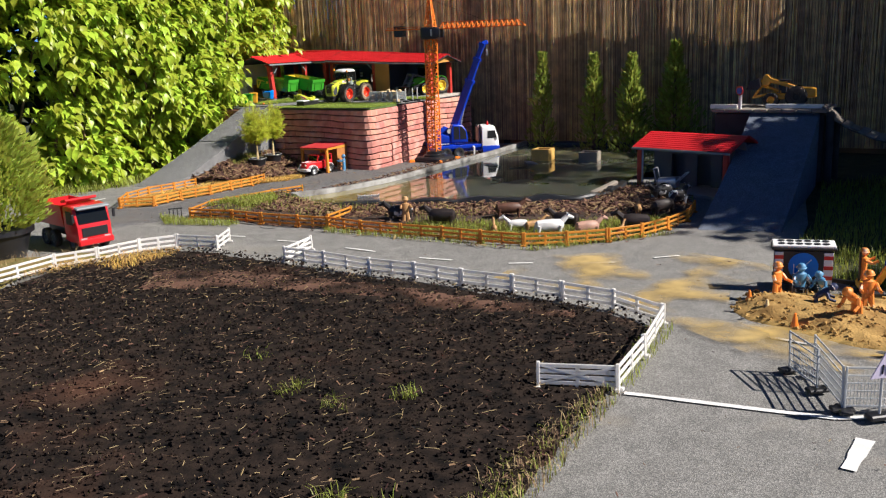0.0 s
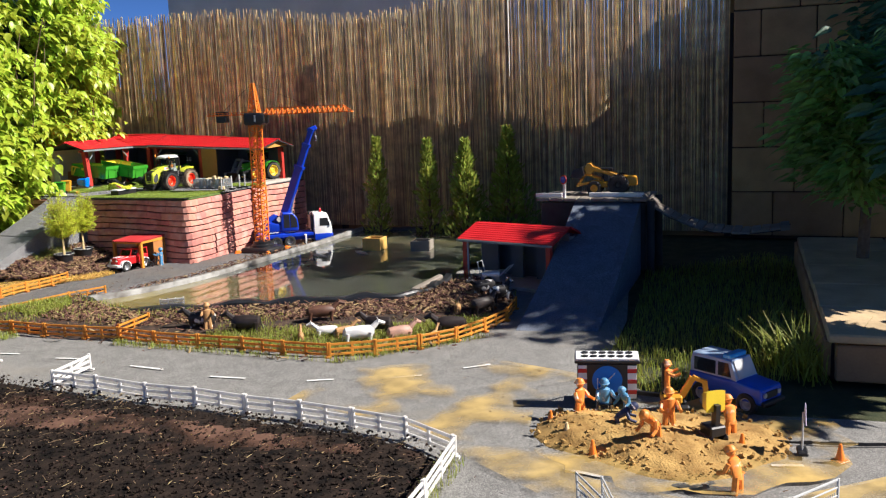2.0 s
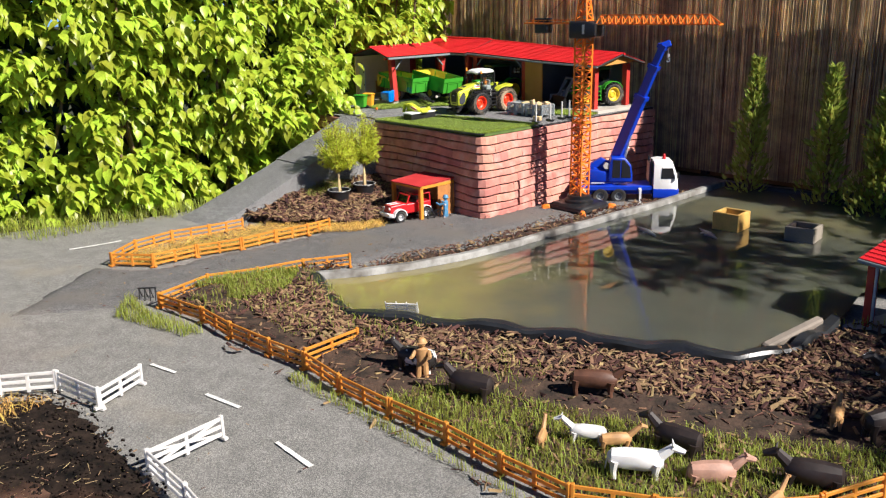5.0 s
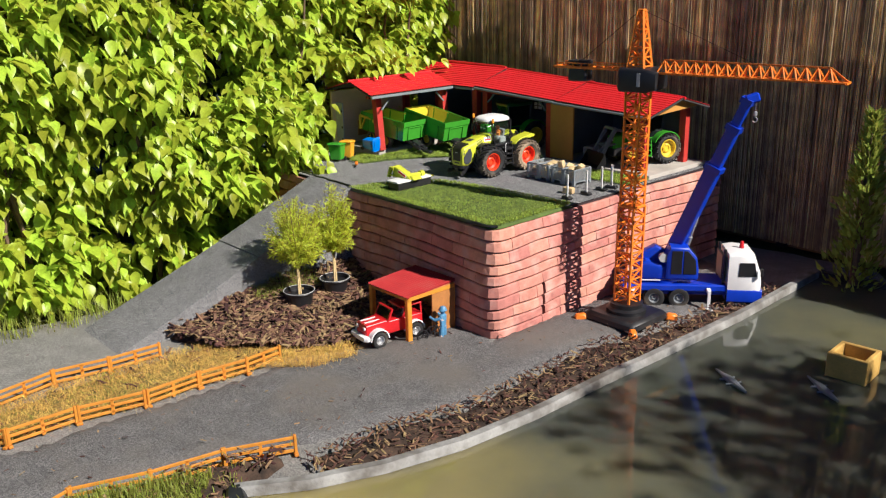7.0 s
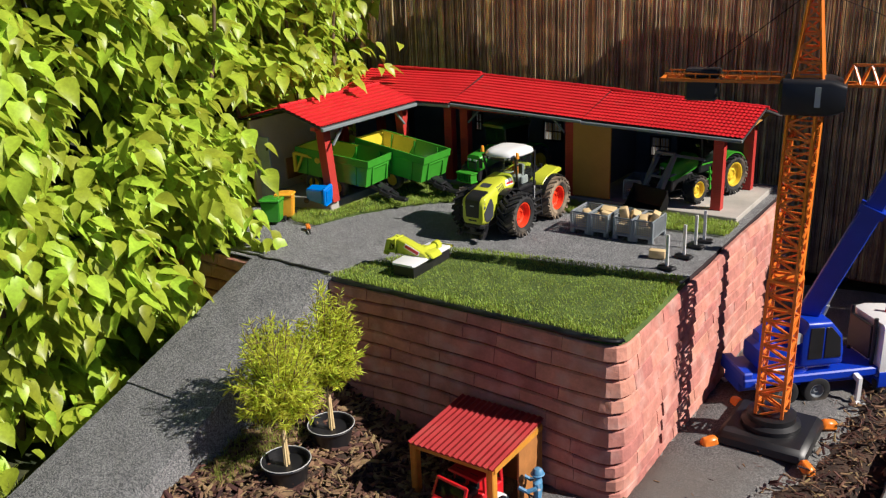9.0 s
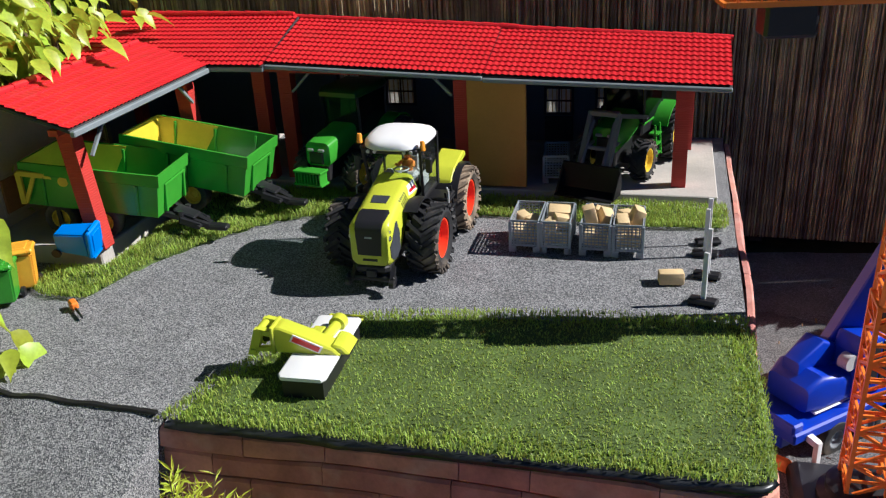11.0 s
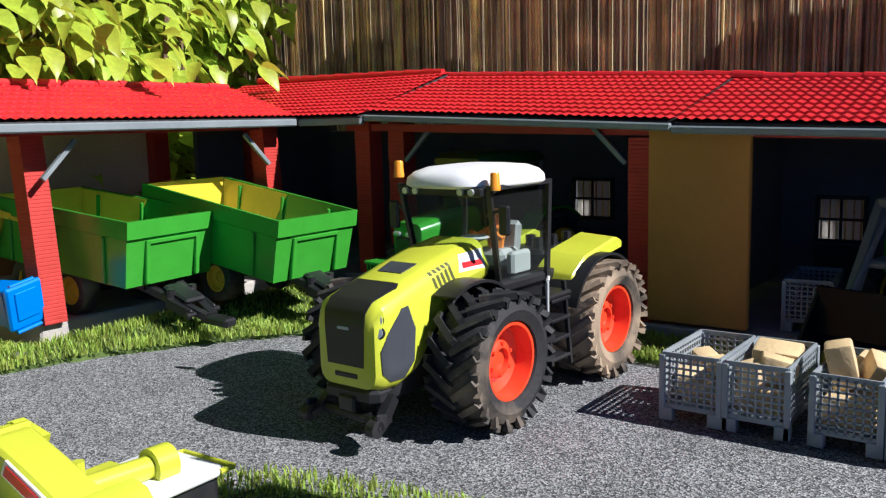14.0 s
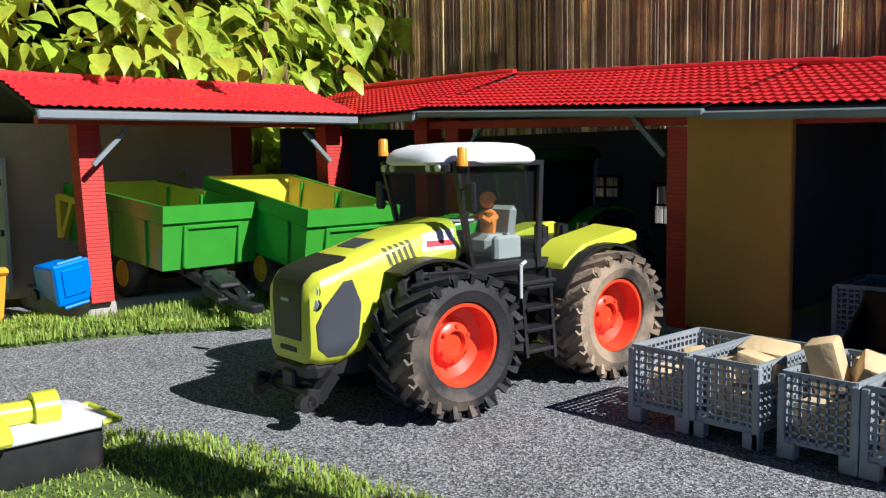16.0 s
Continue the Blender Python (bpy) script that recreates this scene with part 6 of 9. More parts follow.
cr = thing("tower_crane", farm(0.232, 0.478, 0.0, 0), "orange toy tower crane with black cab and black base plate", "crane")
bm = B()
box(bm, (0, 0, 0.030), (0.235, 0.235, 0.040), 0.012, taper=(0.92, 0.92))
lathe(bm, [(0.075, 0.048), (0.075, 0.062), (0.062, 0.070), (0.062, 0.085), (0.054, 0.088)], 36)
part("base_plate", bm, M_BLACK, cr, "black base plate with turntable")
for i in range(4):
    a = radians(45 + 90 * i)
    part("foot", box(B(), (0.172 * math.cos(a), 0.172 * math.sin(a), 0.022), (0.050, 0.030, 0.026), 0.006, (0, 10, 45 + 90 * i), taper=(0.8, 0.8)), M_ORANGE, cr, "orange foot")
mast = part("mast_collar", box(B(), (0.004, 0, 0.460), (0.074, 0.074, 0.010), 0.002), M_ORANGE, cr, "orange mast joint")
lattice(mast, (0, 0, 0.080), (0.004, 0.0, 0.46), 0.066, 0.066, 0.036, 0.0032)
lattice(mast, (0.004, 0, 0.46), (0.012, -0.004, 0.885), 0.061, 0.061, 0.034, 0.0030)
HX = pose(0.012, -0.004, 0, 0, 0, 9.5)
bm = B()
loft(bm, [ring(-0.058, 0.050, 0.886, 0.952, 0.010), ring(-0.050, 0.058, 0.878, 0.960, 0.010), ring(0.050, 0.058, 0.878, 0.960, 0.010), ring(0.084, 0.050, 0.888, 0.948, 0.010)])
cc = part("cab", bm, M_BLACK, cr, "black plastic cab", HX)
for s in (-1, 1):
    part("window", plate([(0.02, 0.900), (0.02, 0.945), (0.032, 0.945), (0.032, 0.900)], 0.003, pose(0, s * 0.0585, 0)), M_LIGHTGREY, cc, "pale window strip")
    part("window", plate([(0.040, 0.898), (0.040, 0.945), (0.066, 0.932), (0.066, 0.905)], 0.003, pose(0, s * 0.0565, 0, 0, 0, s * -12)), M_GREY, cc, "grey window")
bm = B()
for sx, sy in ((-1, -1), (-1, 1), (1, -1), (1, 1)):
    bar(bm, (sx * 0.032, sy * 0.032, 0.955), (sx * 0.010, sy * 0.010, 1.150), 0.007)
for k in range(6):
    z0, z1 = 0.965 + k * 0.031, 0.965 + (k + 1) * 0.031
    w0, w1 = 0.032 - (z0 - 0.955) * 0.113, 0.032 - (z1 - 0.955) * 0.113
    for i, (p, q) in enumerate((((-1, -1), (1, -1)), ((1, -1), (1, 1)), ((1, 1), (-1, 1)), ((-1, 1), (-1, -1)))):
        bar(bm, (p[0] * w0, p[1] * w0, z0), (q[0] * w0, q[1] * w0, z0), 0.005)
        if (k + i) % 2:
            p, q = q, p
        bar(bm, (p[0] * w0, p[1] * w0, z0), (q[0] * w1, q[1] * w1, z1), 0.005)
box(bm, (0, 0, 1.152), (0.024, 0.024, 0.008), 0.002)
part("tower_peak", bm, M_ORANGE, cr, "", HX)
bm = B()
for k in range(17):
    x0, x1 = 0.075 + k * 0.036, 0.075 + (k + 1) * 0.036
    hi = 0.985 if 0 < k < 16 else 0.975
    for s in (-1, 1):
        bar(bm, (x0, s * 0.024, 0.945), (x1, s * 0.024, 0.945), 0.006)
        if k < 16:
            bar(bm, (x0, s * 0.024, 0.945), (x0 + 0.018, 0, 0.988), 0.0042)
            bar(bm, (x0 + 0.018, 0, 0.988), (x1, s * 0.024, 0.945), 0.0042)
    bar(bm, (x0, -0.024, 0.945), (x0, 0.024, 0.945), 0.004)
    bar(bm, (x0, -0.024, 0.945), (x1, 0.024, 0.945), 0.004)
bar(bm, (0.093, 0, 0.988), (0.075 + 15 * 0.036 + 0.018, 0, 0.988), 0.006)
bar(bm, (0.075 + 15 * 0.036 + 0.018, 0, 0.988), (0.69, 0, 0.947), 0.006)
bar(bm, (0.687, -0.024, 0.945), (0.687, 0.024, 0.945), 0.007)
part("jib", bm, M_ORANGE, cr, "orange lattice jib", HX)
bm = B()
for s in (-1, 1):
    bar(bm, (-0.04, s * 0.030, 0.950), (-0.33, s * 0.030, 0.950), 0.008)
    bar(bm, (-0.06, s * 0.030, 0.965), (-0.32, s * 0.030, 0.965), 0.003)
for k in range(9):
    bar(bm, (-0.05 - k * 0.035, -0.03, 0.950), (-0.05 - k * 0.035, 0.03, 0.950), 0.006)
    for s in (-1, 1):
        bar(bm, (-0.05 - k * 0.033, s * 0.03, 0.950), (-0.05 - k * 0.033, s * 0.03, 0.965), 0.003)
part("counter_jib", bm, M_ORANGE, cr, "orange counter jib", HX)
bm = B()
box(bm, (-0.235, 0, 0.925), (0.075, 0.055, 0.050), 0.005)
box(bm, (-0.235, 0, 0.965), (0.08, 0.05, 0.020), 0.004)
part("counterweight", bm, M_BLACK, cr, "black counterweight", HX)
bm = B()
rod(bm, (-0.008, 0, 1.150), (-0.235, 0, 0.968), 0.0012, n=5)
rod(bm, (0.008, 0, 1.150), (0.40, 0, 0.990), 0.0008, n=5)
part("stay_cable", bm, M_BLACK, cr, "thin black stay cable", HX)


# ---- red jeep under a small shelter ----
def jeep(m):
    t = thing("jeep", m, "red toy off-road jeep with white bumper under a small shelter", "car")
    bm = B()
    loft(bm, [ring(0.122, 0.030, 0.048, 0.082, 0.006), ring(0.118, 0.034, 0.044, 0.088, 0.008), ring(0.045, 0.040, 0.044, 0.094, 0.008), ring(0.03, 0.046, 0.040, 0.090, 0.006), ring(-0.11, 0.046, 0.040, 0.090, 0.006)])
    body = part("body", bm, M_RED, t)
    bm = B()
    loft(bm, [ring(-0.020, 0.044, 0.125, 0.132, 0.003), ring(-0.11, 0.044, 0.125, 0.132, 0.003)])
    for x, X in ((0.035, 0.015), (-0.045, -0.045), (-0.108, -0.106)):
        for s in (-1, 1):
            bar(bm, (x, s * 0.043, 0.088), (X, s * 0.042, 0.130), 0.006)
    bar(bm, (0.016, -0.042, 0.129), (0.016, 0.042, 0.129), 0.006)
    bar(bm, (0.034, -0.043, 0.091), (0.034, 0.043, 0.091), 0.006)
    part("roll_frame", bm, M_RED, t)
    part("windscreen", box(B(), (0.025, 0, 0.110), (0.002, 0.078, 0.036), 0, (0, -27, 0)), M_DARKGLASS, t, "smoked windscreen")
    bm = B()
    box(bm, (0.085, 0.014, 0.0925), (0.060, 0.007, 0.002)), box(bm, (0.085, -0.014, 0.0925), (0.060, 0.007, 0.002))
    part("bonnet_stripe", bm, M_ROOFWHITE, body, "white bonnet stripe")
    bm = B()
    loft(bm, [ring(0.138, 0.046, 0.034, 0.050, 0.005), ring(0.128, 0.056, 0.032, 0.052, 0.006), ring(0.118, 0.056, 0.034, 0.050, 0.005)])
    part("bumper", bm, M_ROOFWHITE, t, "white front bumper")
    for s in (-1, 1):
        part("headlight", rod(B(), (0.118, s * 0.024, 0.074), (0.125, s * 0.024, 0.074), 0.007, n=14), M_ROOFWHITE, body, "round white headlight")
        for x in (0.078, -0.075):
            bm = B()
            prev = None
            for i in range(9):
                a = radians(180 * i / 8)
                row = [bm.verts.new((x + r * math.cos(a), s * y, 0.033 + r * math.sin(a))) for r, y in ((0.035, 0.036), (0.035, 0.060), (0.039, 0.060), (0.039, 0.036))]
                if prev:
                    for j in range(4):
                        bm.faces.new((prev[j], prev[(j + 1) % 4], row[(j + 1) % 4], row[j]))
                prev = row
            bmesh.ops.recalc_face_normals(bm, faces=bm.faces)
            part("fender", bm, M_ROOFWHITE, t, "white wheel arch")
            wheel(t, x, s * 0.050, 0.030, 0.024, 0.55, M_SILVER, 0, out=s)
    bm = B()
    for y in (-0.02, 0.02):
        box(bm, (-0.02, y, 0.095), (0.03, 0.03, 0.02), 0.004), box(bm, (-0.036, y, 0.115), (0.008, 0.03, 0.035), 0.003)
    part("seat", bm, M_BLACK, t)
    return t


jeep(farm(-0.262, -0.275, 0.010, -97))
sh = thing("shelter", farm(-0.29, -0.145, 0.004, 0), "small shelter with red corrugated roof and amber posts", "shelter")
bm = B()
nx = 60
vs = []
for j, y in enumerate((-0.118, 0.118)):
    vs.append([bm.verts.new((-0.118 + 0.236 * i / nx, y, 0.182 + 0.014 * j + 0.0018 * math.sin(i * math.pi / 2))) for i in range(nx + 1)])
for i in range(nx):
    bm.faces.new((vs[0][i], vs[0][i + 1], vs[1][i + 1], vs[1][i]))
box(bm, (0, 0, 0.185), (0.230, 0.230, 0.005), 0, (3.4, 0, 0))
part("roof", bm, M_DULLRED, sh, "dull red corrugated roof")
for x, y in ((0.105, -0.105), (-0.105, -0.105), (0.105, 0.105), (-0.105, 0.105)):
    bm = B()
    box(bm, (x, y, 0.090), (0.018, 0.018, 0.182), 0.001)
    for dx in (-0.006, 0.006):
        box(bm, (x + dx, y - 0.009, 0.090), (0.003, 0.003, 0.178))
    part("post", bm, M_FENCE, sh)
bm = B()
box(bm, (0, 0.112, 0.095), (0.21, 0.006, 0.185), 0.001)
box(bm, (0.112, 0.055, 0.095), (0.006, 0.11, 0.18), 0.001)
part("back_wall", bm, M_BROWN, sh, "brown back wall")
bm = B()
box(bm, (0, -0.108, 0.172), (0.23, 0.008, 0.014)), box(bm, (0.113, 0, 0.174), (0.008, 0.22, 0.014))
part("beam", bm, M_FENCE, sh)

# ---- things on the yard ----
def mesh_box(t, L, W, H, z0):
    """A latticed pallet box: four grid sides, posts with feet, solid floor."""
    for nm, m, w in (("grid_side", pose(0, -W / 2, 0), L), ("grid_side", pose(0, W / 2, 0), L), ("grid_side", pose(-L / 2, 0, 0, 0, 0, 90), W), ("grid_side", pose(L / 2, 0, 0, 0, 0, 90), W)):
        bm = B()
        nx, nz = max(4, round(w / 0.0068)), 8
        for i in range(nx + 1):
            box(bm, (-w / 2 + w * i / nx, 0, z0 + H / 2), (0.0019, 0.0022, H))
        for j in range(nz + 1):
            box(bm, (0, 0, z0 + H * j / nz), (w, 0.0022, 0.0019 if 0 < j < nz else 0.0048))
        part(nm, bm, M_CRATE, t, "", m)["kind"] = "stuff"
    part("floor", box(B(), (0, 0, z0 + 0.001), (L, W, 0.003)), M_CRATE, t)
    for sx in (-1, 1):
        for sy in (-1, 1):
            part("corner_post", box(B(), (sx * L / 2, sy * W / 2, (z0 + H) / 2), (0.006, 0.006, z0 + H), 0.0008), M_CRATE, t)
            part("foot", box(B(), (sx * (L / 2 - 0.004), sy * (W / 2 - 0.002), 0.007), (0.014, 0.010, 0.014), 0.001), M_CRATE, t)
    return t


def blocks(m, fill):
    """A few pale wooden blocks heaped in one pallet box."""
    for x, y, z, s, r in fill:
        solid("wooden_block", box(B(), (0, 0, 0), s, 0.003, seg=2), M_WOODBLOCK, "pale yellow wooden block in a grey pallet box", "block", m @ pose(x, y, z - 0.007, *r), "wooden blocks")


FILLS = [[(-0.012, -0.02, 0.040, (0.03, 0.034, 0.02), (6, 4, 20)), (0.010, 0.016, 0.048, (0.03, 0.03, 0.016), (0, 8, -15)), (-0.014, 0.026, 0.050, (0.022, 0.03, 0.02), (5, -6, 40)), (0.006, -0.02, 0.030, (0.04, 0.05, 0.02), (0, 0, 5)), (0.0, 0.025, 0.030, (0.045, 0.05, 0.02), (0, 0, 3))],
         [(0.0, 0.020, 0.066, (0.044, 0.034, 0.022), (10, 4, 5)), (0.010, -0.018, 0.064, (0.034, 0.034, 0.022), (-6, 14, 14)), (-0.008, -0.026, 0.058, (0.026, 0.028, 0.026), (0, -8, -20)), (0.0, 0.0, 0.035, (0.046, 0.085, 0.026), (0, 0, 0))],
         [(-0.014, -0.010, 0.074, (0.024, 0.026, 0.042), (4, -14, 12)), (0.014, 0.006, 0.066, (0.026, 0.032, 0.030), (20, 20, 30)), (0.004, 0.034, 0.062, (0.032, 0.028, 0.022), (0, 20, 0)), (0.0, -0.004, 0.038, (0.046, 0.085, 0.026), (0, 0, 0))],
         [(-0.012, -0.018, 0.066, (0.024, 0.034, 0.024), (14, 0, 10)), (0.014, 0.002, 0.072, (0.022, 0.036, 0.036), (0, 24, 12)), (-0.006, 0.028, 0.062, (0.030, 0.03, 0.022), (0, 6, 40)), (0.0, 0.0, 0.036, (0.046, 0.085, 0.026), (0, 0, 0))]]
first_box = None
for i, (x, tr_) in enumerate(((-0.410, 0), (-0.349, 1), (-0.270, -1), (-0.209, 1))):
    m = farm(x, 0.702, TOP + 0.002, tr_)
    if first_box is None:
        first_box = thing("pallet_box", m, "grey latticed pallet box filled with pale wooden blocks", "crate", "pallet boxes on the yard")
        mesh_box(first_box, 0.056, 0.106, 0.051, 0.015)
    else:
        copy_thing(first_box, m)
    blocks(m, FILLS[i])
copy_thing(first_box, farm(-0.398, 1.06, FLOOR + 0.002, 6))["label"] = "empty grey latticed pallet box on the barn floor"
solid("wooden_block", box(B(), (0, 0, 0.012), (0.045, 0.024, 0.024), 0.003, seg=2), M_WOODBLOCK, "pale wooden block on the yard", "block", farm(-0.125, 0.55, TOP + 0.002, 10), "wooden blocks")

# marker posts on black feet
for x, y in ((-0.070, 0.477), (-0.061, 0.583), (-0.062, 0.68), (-0.056, 0.737)):
    t = thing("marker_post", farm(x, y, TOP + 0.002, rnd(-20, 20)), "white marker post on a black foot", "marker post", "marker posts")
    part("post", box(B(), (0, 0, 0.052), (0.009, 0.005, 0.09), 0.001), M_WHITE, t)
    part("foot", box(B(), (0, 0, 0.005), (0.050, 0.024, 0.010), 0.003), M_BLACK, t, "black rubber foot")


def bin_of(material, m, label, size=1.42):
    t = thing("wheelie_bin", m @ Matrix.Scale(size, 4), label, "bin")
    bm = B()
    loft(bm, [[(x * 0.021, y * 0.024, 0.008) for x, y in ((-1, -1), (1, -1), (1, 1), (-1, 1))], [(x * 0.027, y * 0.030, 0.072) for x, y in ((-1, -1), (1, -1), (1, 1), (-1, 1))]])
    bmesh.ops.bevel(bm, geom=bm.edges[:], offset=0.003, segments=2, affect="EDGES")
    part("body", bm, material, t)
    bm = B()
    box(bm, (0.002, 0, 0.076), (0.062, 0.066, 0.009), 0.003, (0, -4, 0))
    rod(bm, (-0.032, -0.022, 0.076), (-0.032, 0.022, 0.076), 0.003, n=8)
    lid = part("lid", bm, material, t)
    part("lid_panel", box(B(), (0.004, 0, 0.0812), (0.040, 0.040, 0.003), 0.001, (0, -4, 0)), material, lid)
    part("grip", rod(B(), (0.034, -0.022, 0.078), (0.034, 0.022, 0.078), 0.0026, n=8), material, lid)
    for s in (-1, 1):
        part("wheel", rod(B(), (-0.022, s * 0.026, 0.009), (-0.022, s * 0.032, 0.009), 0.009, n=16), M_BLACK, t)


bin_of(M_GREEN, farm(-1.340, 0.284, TOP + 0.002, -62), "green toy wheelie bin on the yard", 1.08)
bin_of(M_BINYELLOW, farm(-1.340, 0.346, TOP + 0.002, -58) @ Matrix.Diagonal((0.85, 0.85, 1, 1)), "orange-yellow toy wheelie bin on the yard", 1.12)
LYING = Matrix(((0, 0, 1, 0), (0, -1, 0, 0), (1, 0, 0, 0), (0, 0, 0, 1)))
bin_of(M_SKYBLUE, farm(-1.318, 0.430, TOP + 0.076, 8) @ pose(0, 0, 0, 10, 4, 0) @ LYING @ Matrix.Diagonal((0.98, 0.82, 1.08, 1)), "blue toy wheelie bin lying on its back by a post", 1.0)
saw = thing("chainsaw", farm(-1.19, 0.285, TOP + 0.002, -40), "tiny orange toy chainsaw on the yard", "tool")
part("body", box(B(), (0, 0, 0.010), (0.026, 0.014, 0.014), 0.003), M_ORANGE, saw)
part("blade", box(B(), (0.034, 0, 0.006), (0.045, 0.003, 0.007), 0.001), M_BLACK, saw, "dark guide bar")

# ---- rail fences ----
def fence_panel(length, h, n_rails, material, mid=1, double=True, cross=False):
    """One plug-in panel: end posts with feet, rails and a middle upright. Runs along +x from its base point."""
    parts = []
    t = 0.005
    for x in (0.0035, length - 0.0035):
        bm = B()
        box(bm, (x, 0, h * 0.53), (0.0085, 0.011, h * 1.06), 0.0012)
        box(bm, (x, 0, 0.004), (0.012, 0.03, 0.008), 0.001)
        parts.append(("post", bm))
    for k in range(n_rails):
        bm = B()
        z = h * (0.24 + 0.68 * k / (n_rails - 1))
        box(bm, (length / 2, 0, z), (length - 0.006, t, h * 0.16), 0.001)
        parts.append(("rail", bm))
    for k in range(mid):
        bm = B()
        box(bm, (length * (k + 1) / (mid + 1), 0.001, h * 0.5), (0.010, t + 0.002, h * 0.92), 0.001)
        parts.append(("upright", bm))
    if cross:
        for a, b in (((0.01, h * 0.24), (length - 0.01, h * 0.9)), ((0.01, h * 0.9), (length - 0.01, h * 0.24))):
            parts.append(("diagonal", bar(B(), (a[0], 0, a[1]), (b[0], 0, b[1]), t * 0.8, h * 0.09)))
    return parts


PANELS = {}


def fence_run(name, pts, h, n_rails, material, label, group, mid=1, sag=0.0, cross=False, z=0.0, zf=None):
    for i, (a, b) in enumerate(zip(pts, pts[1:])):
        d = Vector(b) - Vector(a)
        key = (name, round(d.length, 2), h, cross)
        za, zb = (zf(*a), zf(*b)) if zf else (z, z)
        m = pose(a[0], a[1], za, rnd(-2.5, 2.5), -math.degrees(math.atan2(zb - za, d.length)), math.degrees(math.atan2(d.y, d.x)))
        if key not in PANELS:
            th = thing(name, m, label, "fence", group)
            for nm, bm in fence_panel(round(d.length, 2), h, n_rails, material, mid, cross=cross):
                part(nm, bm, material, th)
            PANELS[key] = th
        else:
            copy_thing(PANELS[key], m)


WH, YH = 0.062, 0.058
WHITE_L = [(-1.93, 3.06), (-1.79, 3.2), (-1.63, 3.5), (-1.49, 3.6), (-1.36, 3.74), (-1.215, 3.81), (-1.02, 3.74)]
fence_run("paddock_fence", WHITE_L, WH, 3, M_FENCEWHITE, "white plastic three-rail paddock fence panel beside the dark field", "white fence round the field", z=0.012)
fence_run("paddock_gate", [(-1.02, 3.74), (-1.01, 3.92)], WH, 3, M_FENCEWHITE, "white plastic fence panel standing open as a gate", "white fence round the field", z=0.008)
WHITE_R = [(-0.68, 3.48), (-0.505, 3.37), (-0.315, 3.23), (-0.14, 3.135), (0.033, 3.01), (0.205, 2.908), (0.362, 2.795), (0.508, 2.68), (0.623, 2.5)]
fence_run("paddock_fence", WHITE_R, WH, 3, M_FENCEWHITE, "white plastic three-rail paddock fence panel beside the dark field", "white fence round the field", z=0.012)
fence_run("paddock_gate", [(-0.68, 3.48), (-0.60, 3.68)], WH, 3, M_FENCEWHITE, "white plastic fence panel standing open as a gate", "white fence round the field", z=0.008, cross=True)
fence_run("paddock_fence", [(0.623, 2.5), (0.508, 2.235), (0.392, 2.01)], WH, 3, M_FENCEWHITE, "white plastic three-rail paddock fence panel beside the dark field", "white fence round the field", z=0.012)
fence_run("field_gate", [(0.20, 2.05), (0.392, 2.01)], WH * 1.05, 4, M_FENCEWHITE, "white plastic cross-braced field gate", "white fence round the field", z=0.012, cross=True)

YL = "amber plastic three-rail fence panel"
OUT = [(-1.36, 4.52), (-1.115, 4.42), (-0.943, 4.31), (-0.745, 4.21), (-0.588, 4.14), (-0.417, 4.01), (-0.226, 3.9), (-0.04, 3.805), (0.129, 3.694), (0.307, 3.598), (0.486, 3.598), (0.667, 3.63), (0.826, 3.70), (0.964, 3.815), (1.094, 3.97), (1.183, 4.18)]
fence_run("pasture_fence", OUT, YH, 3, M_FENCE, YL + " round the animal paddock", "amber fences", z=0.006)
fence_run("pasture_gate", [(-0.588, 4.14), (-0.495, 4.34)], YH, 3, M_FENCE, YL + " opened inwards as a gate", "amber fences", z=0.016)
fence_run("pasture_fence", [(-1.36, 4.52), (-1.305, 4.765), (-1.155, 4.89), (-1.025, 5.04), (-0.865, 5.16)], YH, 3, M_FENCE, YL + " beside the farm track", "amber fences", z=0.006)
fence_run("pasture_fence", [(-1.69, 4.965), (-1.587, 5.14), (-1.45, 5.29), (-1.363, 5.45), (-1.264, 5.583), (-1.203, 5.71)], YH, 3, M_FENCE, YL + " beside the farm track", "amber fences", z=0.006)
fence_run("pasture_fence", [(-1.69, 4.965), (-1.88, 4.935), (-1.905, 5.14), (-1.84, 5.33), (-1.725, 5.467), (-1.628, 5.62)], YH, 3, M_FENCE, YL + " beside the farm track", "amber fences", z=0.006)

# ---- white road marks ----
marks = tagged(new("road_mark"), "worn white painted dashes of the model road", "road marking", kind="structure")


def stripe(a, b, w=0.014, z=0.008):
    d = Vector(b) - Vector(a)
    s = Vector((-d.y, d.x)).normalized() * w / 2
    bm = B()
    n = 6
    lo, hi = [], []
    for i in range(n + 1):
        p = Vector(a) + d * i / n
        j = rnd(0.75, 1.1)
        zz = z + lump(p.x, p.y, 2.2, 0.006)
        lo.append(bm.verts.new((*(p - s * j), zz))), hi.append(bm.verts.new((*(p + s * j), zz)))
    for i in range(n):
        bm.faces.new((lo[i], lo[i + 1], hi[i + 1], hi[i]))
    bmesh.ops.recalc_face_normals(bm, faces=bm.faces)
    if bm.faces[:][0].normal.z < 0:
        bmesh.ops.reverse_faces(bm, faces=bm.faces)
    part("dash", bm, M_LINE, marks)


